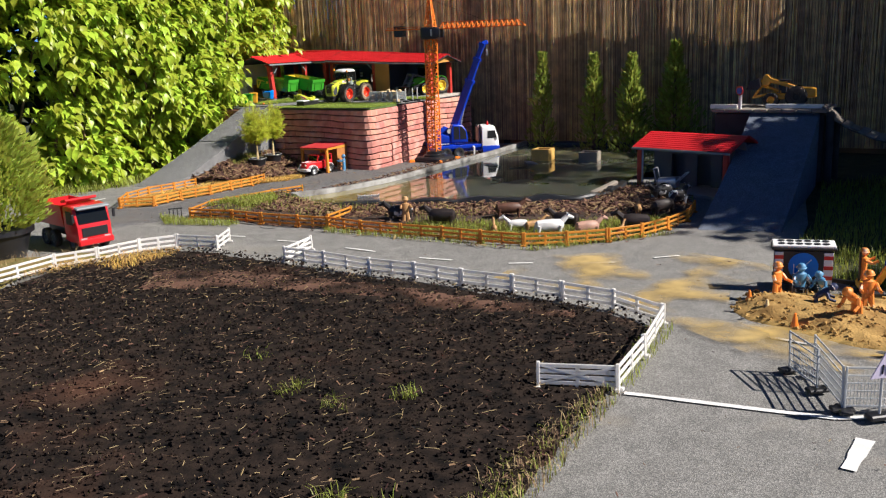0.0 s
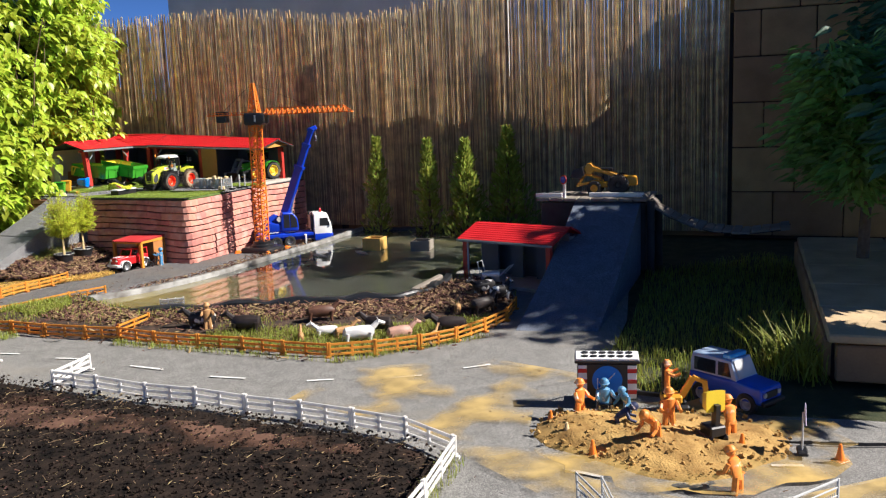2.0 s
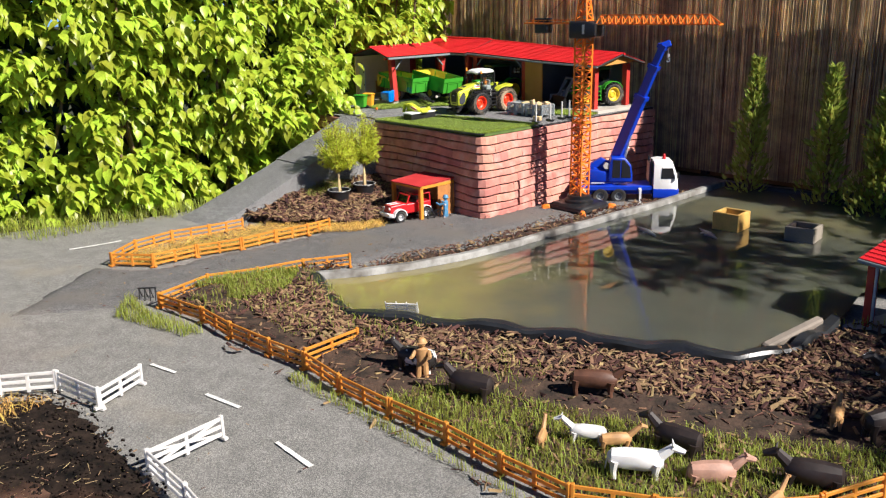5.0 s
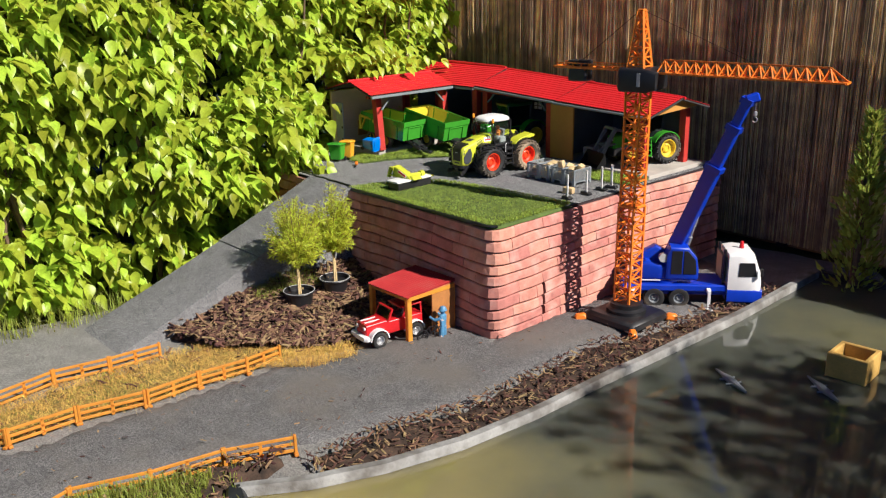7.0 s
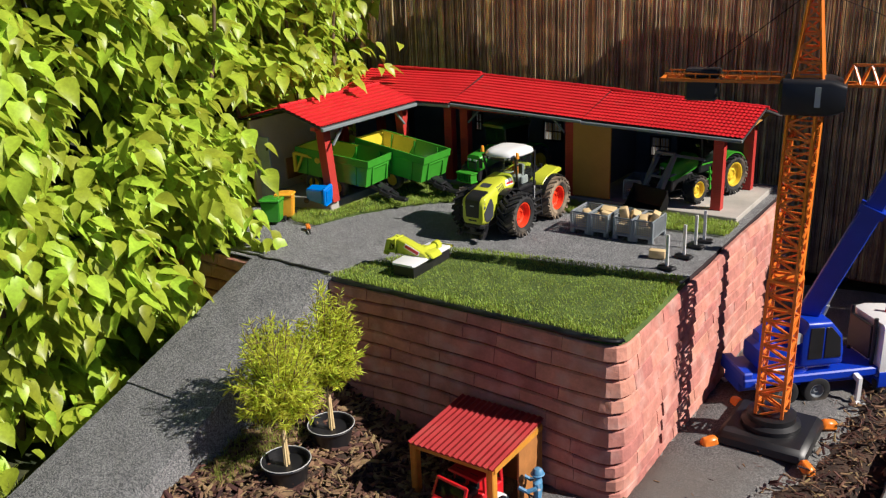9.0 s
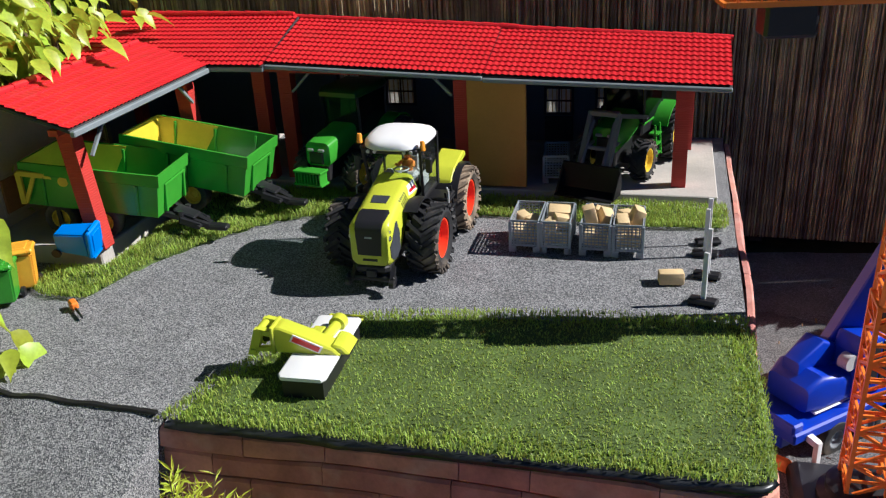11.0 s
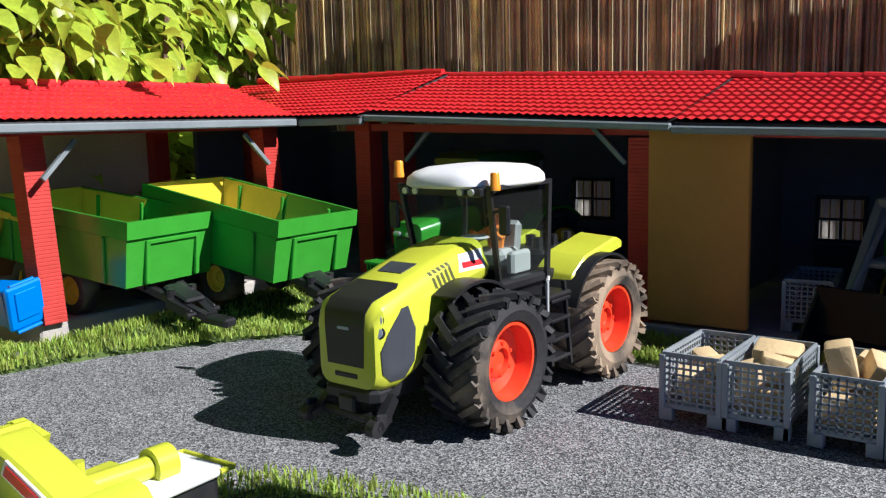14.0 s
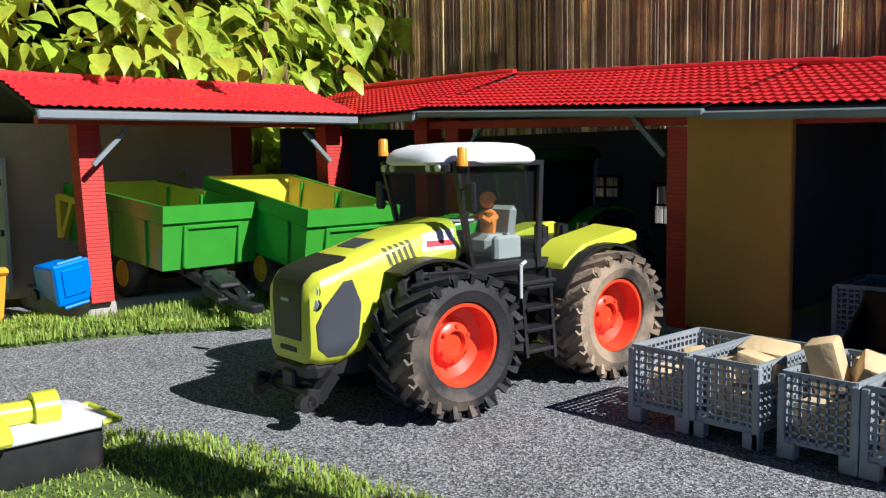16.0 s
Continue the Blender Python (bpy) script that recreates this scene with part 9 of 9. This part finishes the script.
def barrier(a, b, h=0.108):
    d = Vector(b) - Vector(a)
    L = d.length
    t = thing("barrier", pose(a[0], a[1], 0.012, rnd(-2, 2), 0, math.degrees(math.atan2(d.y, d.x))), "light grey site barrier panel on black feet", "barrier", "site barriers")
    for x in (0.003, L - 0.003):
        part("upright", box(B(), (x, 0, h / 2), (0.005, 0.005, h), 0.0008), M_LIGHTGREY, t)
        part("foot", box(B(), (x, 0, 0.004), (0.030, 0.052, 0.010), 0.003), M_BLACK, t, "black foot")
    for k in range(6):
        part("rail", box(B(), (L / 2, 0, 0.014 + (h - 0.017) * k / 5), (L - 0.006, 0.003, 0.0032 if 0 < k < 5 else 0.005), 0.0005), M_LIGHTGREY, t)
    n = int(L / 0.0072)
    bm = B()
    for k in range(1, n):
        box(bm, (L * k / n, 0, h * 0.40), (0.0012, 0.0016, h * 0.62))
    part("mesh", bm, M_LIGHTGREY, t)


for a, b in (((0.845, 2.10), (0.860, 1.96)), ((0.893, 2.064), (0.868, 1.846)), ((0.868, 1.846), (1.054, 1.82)), ((1.054, 1.82), (1.237, 1.869)), ((1.237, 1.869), (1.384, 1.934))):
    barrier(a, b)


def warning_sign(m):
    t = thing("warning_sign", m, "triangular roadworks warning sign on a post with black foot", "sign")
    part("post", rod(B(), (0, 0, 0.0), (0, 0, 0.12), 0.0028, n=8), M_LIGHTGREY, t)
    tri_ = [(-0.032, 0.0), (0.032, 0.0), (0.0, 0.056)]
    part("plate", plate(tri_, 0.003, pose(0, -0.005, 0.092), 0.001), M_LAVENDER, t, "pale lavender triangular plate")
    bm = B()
    for s in (-1, 1):
        bar(bm, (s * 0.006, -0.0075, 0.102), (s * 0.004, -0.0075, 0.122), 0.003, 0.002)
    part("pictogram", bm, M_BLACK, t)
    part("foot", box(B(), (0, 0, 0.006), (0.055, 0.028, 0.012), 0.003), M_BLACK, t, "black foot")


warning_sign(pose(0.928, 1.80, 0.012, 0, 0, 10) @ Matrix.Scale(1.06, 4))
warning_sign(pose(1.52, 2.31, 0.012, 0, 0, 65) @ Matrix.Scale(0.95, 4))

# small digger and dumper
dg = thing("mini_digger", pose(1.338, 2.715, 0.006, 0, 0, -12), "small yellow toy digger at the sand heap", "digger")
bm = B()
for s in (-1, 1):
    box(bm, (0, s * 0.026, 0.014), (0.085, 0.018, 0.026), 0.008)
part("track", bm, M_BLACK, dg, "black tracks")
bm = B()
box(bm, (-0.01, 0, 0.042), (0.06, 0.056, 0.026), 0.005)
part("body", bm, M_CATYELLOW, dg)
bm = B()
bar(bm, (0.02, 0, 0.045), (0.055, 0, 0.105), 0.014, 0.018)
bar(bm, (0.055, 0, 0.105), (0.090, 0, 0.090), 0.012, 0.016)
bar(bm, (0.090, 0, 0.095), (0.095, 0, 0.045), 0.012, 0.014)
part("arm", bm, M_CATYELLOW, dg)
bm = B()
prism(bm, [(0.085, 0.048), (0.105, 0.048), (0.100, 0.020), (0.078, 0.024)], 0.034)
part("bucket", bm, M_GREY, dg)
part("roll_bar", bar(B(), (-0.035, 0, 0.05), (-0.035, 0, 0.15), 0.006), M_BLACK, dg)
dp = thing("mini_dumper", pose(1.338, 2.452, 0.010, 0, 0, -80), "small yellow and black toy skip loader on tracks", "dumper")
bm = B()
for s in (-1, 1):
    box(bm, (0, s * 0.022, 0.013), (0.075, 0.016, 0.025), 0.008)
box(bm, (0, 0, 0.034), (0.055, 0.05, 0.03), 0.004)
part("track", bm, M_BLACK, dp, "black tracks and frame")
part("mast", bar(B(), (0.01, 0, 0.04), (0.016, 0, 0.11), 0.014, 0.02), M_BLACK, dp)
bm = B()
loft(bm, [ring(-0.012, 0.026, 0.095, 0.140, 0.004), ring(0.012, 0.030, 0.088, 0.146, 0.004)], caps=True)
part("skip", bm, M_YELLOW, dp, "yellow tipped skip")
figure(pose(1.40, 2.47, 0.006, 0, 0, 100), M_FIGORANGE, "orange toy figure leaning on the small dumper", 80, 15)

# ---- blue off-road car ----
rv = thing("off_road_car", pose(1.547, 2.748, -0.004, 0, 0, -61), "dark blue toy off-road car with blue roof lights in shade", "car")
bm = B()
loft(bm, [ring(0.13, 0.050, 0.040, 0.085, 0.006), ring(0.125, 0.054, 0.038, 0.090, 0.008), ring(0.045, 0.056, 0.038, 0.098, 0.008), ring(-0.125, 0.056, 0.038, 0.098, 0.008)])
part("body", bm, M_CARBLUE, rv)
bm = B()
loft(bm, [ring(0.045, 0.054, 0.094, 0.100, 0.002), ring(0.022, 0.051, 0.094, 0.156, 0.006), ring(-0.118, 0.051, 0.094, 0.158, 0.006), ring(-0.124, 0.052, 0.094, 0.13, 0.004)])
gh = part("greenhouse", bm, M_PALEBLUE, rv, "pale blue window frames and roof")
for s in (-1, 1):
    part("side_window", plate([(0.024, 0.104), (0.014, 0.146), (-0.022, 0.146), (-0.022, 0.104)], 0.003, pose(0, s * 0.0532, 0, s * 1, 0, 0)), M_DARKGLASS, gh, "dark side window")
    part("side_window", plate([(-0.032, 0.104), (-0.032, 0.146), (-0.110, 0.146), (-0.110, 0.104)], 0.003, pose(0, s * 0.0532, 0, s * 1, 0, 0)), M_DARKGLASS, gh, "smoked side window")
    for x in (0.08, -0.08):
        wheel(rv, x, s * 0.050, 0.034, 0.024, 0.55, M_SILVER, 0, out=s)
    part("headlight", rod(B(), (0.128, s * 0.036, 0.068), (0.134, s * 0.036, 0.068), 0.008, n=14), M_SILVER, rv, "round headlight")
part("windscreen", box(B(), (0.0370, 0, 0.128), (0.002, 0.086, 0.056), 0, (0, -22, 0)), M_LIGHTGREY, gh, "pale windscreen")
part("light_bar", box(B(), (0.0, 0, 0.163), (0.030, 0.085, 0.014), 0.003), M_LAMPBLUE, rv, "bright blue light bar")
part("grille", box(B(), (0.131, 0, 0.066), (0.004, 0.055, 0.022), 0.001), M_BLACK, rv)
part("bumper", box(B(), (0.136, 0, 0.045), (0.014, 0.11, 0.014), 0.003), M_BLACK, rv)

# ---- red dump truck ----
rt_ = thing("dump_truck", pose(-1.73, 3.985, 0.004, 0, 0, -42), "red toy dump truck beside the white fence", "truck")
bm = B()
loft(bm, [ring(0.06, 0.080, 0.045, 0.205, 0.010), ring(0.10, 0.082, 0.040, 0.210, 0.012), ring(0.155, 0.082, 0.040, 0.205, 0.014), ring(0.180, 0.078, 0.042, 0.120, 0.012)])
cb = part("cab", bm, M_RED, rt_)
part("windscreen", box(B(), (0.170, 0, 0.160), (0.003, 0.140, 0.066), 0.001, (0, -16, 0)), M_DARKGLASS, cb, "smoked windscreen")
part("visor", box(B(), (0.178, 0, 0.200), (0.03, 0.155, 0.010), 0.003, (0, 12, 0)), M_GREY, cb, "grey sun visor")
for s in (-1, 1):
    part("side_window", plate([(0.090, 0.125), (0.090, 0.185), (0.140, 0.185), (0.152, 0.125)], 0.003, pose(0, s * 0.0825, 0)), M_BLACK, cb, "dark side window")
    part("mirror", box(B(), (0.182, s * 0.096, 0.160), (0.008, 0.014, 0.040), 0.003), M_BLACK, cb)
    part("headlight", box(B(), (0.180, s * 0.055, 0.058), (0.006, 0.030, 0.014), 0.002), M_SILVER, cb, "pale headlight")
part("grille", box(B(), (0.182, 0, 0.090), (0.004, 0.12, 0.04), 0.001), M_BLACK, cb, "dark grille")
part("bumper", box(B(), (0.180, 0, 0.045), (0.022, 0.165, 0.028), 0.005), M_RED, rt_)
bm = B()
loft(bm, [[(x * 0.125 - 0.085, y * 0.075, 0.105) for x, y in ((-1, -1), (1, -1), (1, 1), (-1, 1))], [(x * 0.13 - 0.085, y * 0.085, 0.205) for x, y in ((-1, -1), (1, -1), (1, 1), (-1, 1))], [(x * 0.124 - 0.085, y * 0.079, 0.205) for x, y in ((-1, -1), (1, -1), (1, 1), (-1, 1))], [(x * 0.12 - 0.085, y * 0.070, 0.115) for x, y in ((-1, -1), (1, -1), (1, 1), (-1, 1))]])
bk_ = part("tipper_body", bm, M_RED, rt_, "red tipper body")
part("headboard", box(B(), (0.060, 0, 0.225), (0.05, 0.15, 0.012), 0.003, (0, -12, 0)), M_RED, rt_)
part("chassis", box(B(), (-0.04, 0, 0.072), (0.34, 0.07, 0.04), 0.004), M_BLACK, rt_)
for x in (0.115, -0.08, -0.16):
    for s in (-1, 1):
        wheel(rt_, x, s * 0.066, 0.040, 0.030, 0.5, M_GREY, 0, out=s)


# ---- toy animals: plain shapes, one mesh each ----
def beast(m, material, label, L=0.10, h=0.055, head_up=0.3, neck=0.03, kind_="animal", horns=False, stout=1.0):
    bm = B()
    r = L * 0.17 * stout
    loft(bm, [[(x, r * f * math.cos(a), h + r * g * math.sin(a)) for a in [2 * math.pi * i / 10 for i in range(10)]] for x, f, g in ((-L * 0.5, 0.35, 0.45), (-L * 0.44, 0.8, 0.85), (-L * 0.2, 1.0, 1.0), (L * 0.1, 1.0, 1.05), (L * 0.36, 0.85, 0.95), (L * 0.46, 0.5, 0.6))])
    for x in (-L * 0.38, L * 0.34):
        for s in (-1, 1):
            rod(bm, (x, s * r * 0.60, h), (x + 0.003 * s, s * r * 0.60, h * 0.45), r * 0.46, r * 0.28, n=8)
            rod(bm, (x + 0.003 * s, s * r * 0.60, h * 0.47), (x, s * r * 0.60, 0.0), r * 0.28, r * 0.22, n=8)
    p = Vector((L * 0.38, 0, h + r * 0.4))
    q = p + Vector((neck, 0, neck * head_up * 3))
    rod(bm, p, q, r * 0.55, r * 0.38, n=8)
    e = q + Vector((L * 0.20, 0, -L * 0.08))
    rod(bm, q - Vector((L * 0.03, 0, 0)), e, r * 0.42, r * 0.24, n=8)
    for s in (-1, 1):
        rod(bm, q + Vector((0, s * r * 0.3, r * 0.2)), q + Vector((-L * 0.02, s * r * (0.9 if horns else 0.5), r * (0.7 if horns else 0.55))), r * 0.12, r * 0.03, n=5)
    rod(bm, (-L * 0.49, 0, h + r * 0.5), (-L * 0.55, 0, h - r * 1.2), r * 0.10, r * 0.05, n=5)
    return solid("toy_animal", bm, material, label, "toy animal", m, "toy farm animals")


M_COWBROWN = mat("cow_brown", (0.10, 0.045, 0.025), 0.55, vary=0.3, scale=30)
M_COWDARK = mat("cow_dark", (0.025, 0.018, 0.016), 0.5, vary=0.3, scale=30)
M_COWTAN = mat("animal_tan", (0.45, 0.26, 0.10), 0.55, vary=0.25, scale=30)
M_COWPINK = mat("pig_pink", (0.42, 0.25, 0.18), 0.55, vary=0.2, scale=30)
M_COWSPOT = mat("cow_pied", (0.02, 0.018, 0.018), 0.5, vary=0.2, scale=30, dirt=(0.75, 0.74, 0.70), dirt_scale=22, dirt_lo=0.49, dirt_hi=0.51)
M_HORSEWHITE = mat("horse_white", (0.74, 0.74, 0.72), 0.5, vary=0.08)
for x, y, yaw, mt, lb, L, h in (
        (-0.24, 4.171, 175, M_COWSPOT, "dark pied toy cow in the paddock", 0.12, 0.060), (-0.039, 4.043, 170, M_COWDARK, "dark brown toy cow in the paddock", 0.13, 0.062),
        (0.286, 4.146, 5, M_COWBROWN, "brown toy horse on the bark", 0.13, 0.062), (0.303, 3.881, 185, M_HORSEWHITE, "pale toy goat in the paddock", 0.09, 0.045),
        (0.375, 3.863, 20, M_COWTAN, "tan toy calf in the paddock", 0.08, 0.042), (0.434, 3.748, 5, M_HORSEWHITE, "white toy horse at the fence", 0.13, 0.062),
        (0.519, 3.881, 160, M_COWDARK, "dark toy bull in the paddock", 0.12, 0.062), (0.6, 3.765, 15, M_COWPINK, "pinkish toy pig in the grass", 0.11, 0.040),
        (0.90, 4.13, 80, M_COWTAN, "orange tan toy calf in the paddock", 0.08, 0.050), (0.812, 3.794, 175, M_COWDARK, "black toy cow at the fence", 0.13, 0.058),
        (1.01, 4.10, 35, M_COWDARK, "black toy horse by the fence", 0.14, 0.066), (1.13, 4.30, 40, M_COWSPOT, "black and white toy cow by the fence", 0.13, 0.062),
        (1.08, 4.42, 200, M_COWSPOT, "black and white toy cow by the fence", 0.12, 0.060), (0.196, 3.84, 90, M_COWTAN, "small tan toy dog at the fence", 0.06, 0.035), (0.728, 3.684, 60, M_COWTAN, "small tan toy goat at the fence", 0.06, 0.038)):
    beast(pose(x, y, bank(x, y), 0, 0, yaw), mt, lb, L, h * 0.78, stout=1.35 if "cow" in lb or "bull" in lb or "pig" in lb else 1.15)
figure(pose(-0.210, 4.136, bank(-0.210, 4.136), 0, 0, -80), M_COWTAN, "pale toy figure beside a cow", 60)

# ---- in the pond ----
def pond_box(m, material, label):
    t = thing("planter_box", m, label, "box", "boxes in the pond")
    for x, y, sx, sy in ((0, -0.055, 0.125, 0.014), (0, 0.055, 0.125, 0.014), (-0.055, 0, 0.014, 0.10), (0.055, 0, 0.014, 0.10)):
        part("side_board", box(B(), (x, y, 0.055), (sx, sy, 0.11), 0.002), material, t)
    part("soil", box(B(), (0, 0, 0.030), (0.10, 0.10, 0.05)), M_SOIL, t, "dark wet soil")


pond_box(farm(1.055, 0.56, 0.005, 4), M_YELLOWWOOD, "pale yellow wooden box standing in the pond")
pond_box(farm(1.38, 0.60, -0.012, 8), M_PLANK, "grey wooden box standing in the pond")


def croc(m):
    bm = B()
    loft(bm, [[(x, w * math.cos(a), 0.004 + hh * math.sin(a)) for a in [2 * math.pi * i / 8 for i in range(8)]] for x, w, hh in ((-0.09, 0.002, 0.003), (-0.05, 0.007, 0.006), (-0.02, 0.013, 0.010), (0.02, 0.014, 0.010), (0.04, 0.009, 0.008), (0.06, 0.008, 0.006), (0.085, 0.004, 0.004))])
    for x in (-0.015, 0.022):
        for s in (-1, 1):
            rod(bm, (x, s * 0.01, 0.004), (x - 0.008, s * 0.026, 0.002), 0.004, 0.003, n=5)
    solid("toy_crocodile", bm, M_GREY, "grey-green toy crocodile floating in the pond", "toy animal", m, "toy crocodiles")


croc(pose(0.29, 5.885, 0.037, 0, 0, -58))
croc(pose(0.56, 5.90, 0.037, 0, 0, -65))
wf = thing("small_trellis", pose(-0.425, 4.57, 0.05, 25, 0, 8), "small white toy gate lying over the pond edge", "gate")
for k in range(5):
    part("rail", box(B(), (0, 0, 0.006 + k * 0.009), (0.11, 0.003, 0.004)), M_WHITE, wf)
for x in (-0.055, -0.018, 0.018, 0.055):
    part("upright", box(B(), (x, 0.002, 0.024), (0.004, 0.003, 0.05)), M_WHITE, wf)
rk = thing("bicycle_stand", pose(-1.46, 4.60, 0.004, 0, 0, 20), "small black metal toy rack beside the fence", "rack")
bm = B()
for x in (-0.03, -0.01, 0.01, 0.03):
    rod(bm, (x, -0.02, 0), (x, -0.015, 0.05), 0.002, n=6)
    rod(bm, (x, -0.015, 0.05), (x, 0.02, 0.0), 0.002, n=6)
rod(bm, (-0.035, -0.015, 0.05), (0.035, -0.015, 0.05), 0.003, n=6)
part("frame", bm, M_BLACK, rk)
# liner tongue and boards at the pond's corner
bm = B()
box(bm, (0, 0, 0), (0.30, 0.03, 0.035), 0.006, (8, -3, 0))
solid("pond_board", bm, M_PLANK, "pale board holding the liner at the pond corner", "board", pose(0.83, 4.66, 0.055, 0, 0, 54))

# ---- stone bricks of the raised yard ----
CORE_R = 0.046


def wall_line(s, out, front=0.84):
    """A place on the brick face, s metres from the left end of the front: along the front, round the corner, along the side."""
    k = front - 0.03
    arc = CORE_R * math.pi / 2
    r = CORE_R + out
    if s < k:
        return -front + s, 0.03 - r
    if s < k + arc:
        a = (s - k) / CORE_R
        return -0.03 + r * math.sin(a), 0.03 - r * math.cos(a)
    return -0.03 + r, 0.03 + (s - k - arc)


def sag(s, z):
    """The courses run unevenly, and bulge outwards low down near the corner."""
    lift = 0.011 * math.sin(s * 4.3 + 0.6) + 0.007 * noise.noise((s * 7, z * 9, 2.0))
    out = 0.010 * noise.noise((s * 3.1, z * 4.0, 5.0)) + 0.006 * math.sin(min(1.0, z / 0.42) * math.pi) * math.exp(-((s - 0.87) / 0.22) ** 2)
    return lift * min(1.0, z / 0.08) * min(1.0, (0.44 - z) / 0.07), out


def brick_wall(s0, s1, line, seed, rows=10, slot=None):
    """Lapped courses of long thin stone bricks: the foot of each course stands proud of the one below."""
    rb = random.Random(seed)
    height = TOP - 0.006
    marks_ = [0.0]
    for r in range(rows):
        marks_.append(marks_[-1] + rb.uniform(0.85, 1.15))
    marks_ = [m_ * height / marks_[-1] for m_ in marks_]
    for r in range(rows):
        x = s0 - rb.uniform(0.0, 0.12)
        while x < s1:
            w = rb.uniform(0.09, 0.20)
            if line is wall_line and 0.79 < x + w < 0.90:
                w = 0.91 + rb.uniform(0.0, 0.05) - x
            a, b = max(s0, x), min(s1, x + w)
            x += w
            if b - a < 0.014 or slot and r in slot[1] and a < slot[0] < b and b - a < 0.03:
                continue
            if slot and r in slot[1] and a < slot[0] < b:
                b = slot[0] - 0.006
                x = slot[0] + 0.008
                if b - a < 0.014:
                    continue
            n_ = max(1, min(9, round((b - a) / (0.02 if a < 0.89 and b > 0.80 else 0.04))))
            push, dz = rb.uniform(-0.0008, 0.0008), rb.uniform(-0.0010, 0.0010)
            v, f = [], []
            for i in range(n_ + 1):
                q = a + 0.0007 + (b - a - 0.0014) * i / n_
                z0, z1 = marks_[r], marks_[r + 1]
                l0, o0 = sag(q, z0)
                l1, o1 = sag(q, z1)
                lo, hi = z0 + l0 + 0.0033, z1 + l1 - 0.0033 + dz
                jag = rb.uniform(-0.0008, 0.0008)
                for z, o in ((lo, o0 - 0.014), (lo, o0 + 0.0005 + push), (lo + 0.003, o0 + 0.0030 + push + jag), (hi - 0.004, o1 - 0.0010 + push + jag), (hi, o1 - 0.005 + push), (hi, o1 - 0.014)):
                    px, py = line(q, o)
                    v.append((px, py, z))
            for i in range(n_):
                for j in range(5):
                    k = i * 6 + j
                    f.append((k, k + 6, k + 7, k + 1))
            f += [tuple(range(5, -1, -1)), tuple(range(n_ * 6, n_ * 6 + 6))]
            me = bpy.data.meshes.new("brick")
            me.from_pydata(v, [], f)
            me.materials.append(M_BRICK)
            o = new("brick", me)
            o.parent = terrace


brick_wall(0.0, 0.84 - 0.03 + CORE_R * math.pi / 2 + 1.42, wall_line, 3, slot=(1.10, (1, 2, 3)))
brick_wall(0.0, 0.60, lambda s, out: (-1.76 + s, -0.016 - out), 5)

# black felt under the turf, folded over the top of the bricks
for q0, q1 in ((0.01, 0.86),):
    v, f = [], []
    n_ = 60
    for i in range(n_ + 1):
        q = q0 + (q1 - q0) * i / n_
        wave = 0.004 * noise.noise((q * 16, 1.0, 3.0)) + 0.002 * noise.noise((q * 60, 4.0, 3.0))
        drop = 0.004 + 0.005 * noise.noise((q * 9, 7.0, 3.0)) + 0.002 * noise.noise((q * 40, 2.0, 8.0))
        for z, o in ((TOP + 0.0035, -0.014), (TOP + 0.0035, -0.003 + wave), (TOP - drop, 0.0020 + wave * 1.5), (TOP - drop, 0.0005 + wave * 1.5), (TOP - 0.001, -0.004 + wave), (TOP - 0.001, -0.014)):
            px, py = wall_line(q, o)
            v.append((px, py, z))
    for i in range(n_):
        for j in range(5):
            k = i * 6 + j
            f.append((k, k + 6, k + 7, k + 1))
    f += [tuple(range(5, -1, -1)), tuple(range(n_ * 6, n_ * 6 + 6))]
    me = bpy.data.meshes.new("felt_fold")
    me.from_pydata(v, [], f)
    me.materials.append(M_FOIL)
    me.shade_smooth()
    o = new("felt_fold", me)
    o.parent = terrace
    o["label"] = "black wrinkled felt edge folded over the bricks"
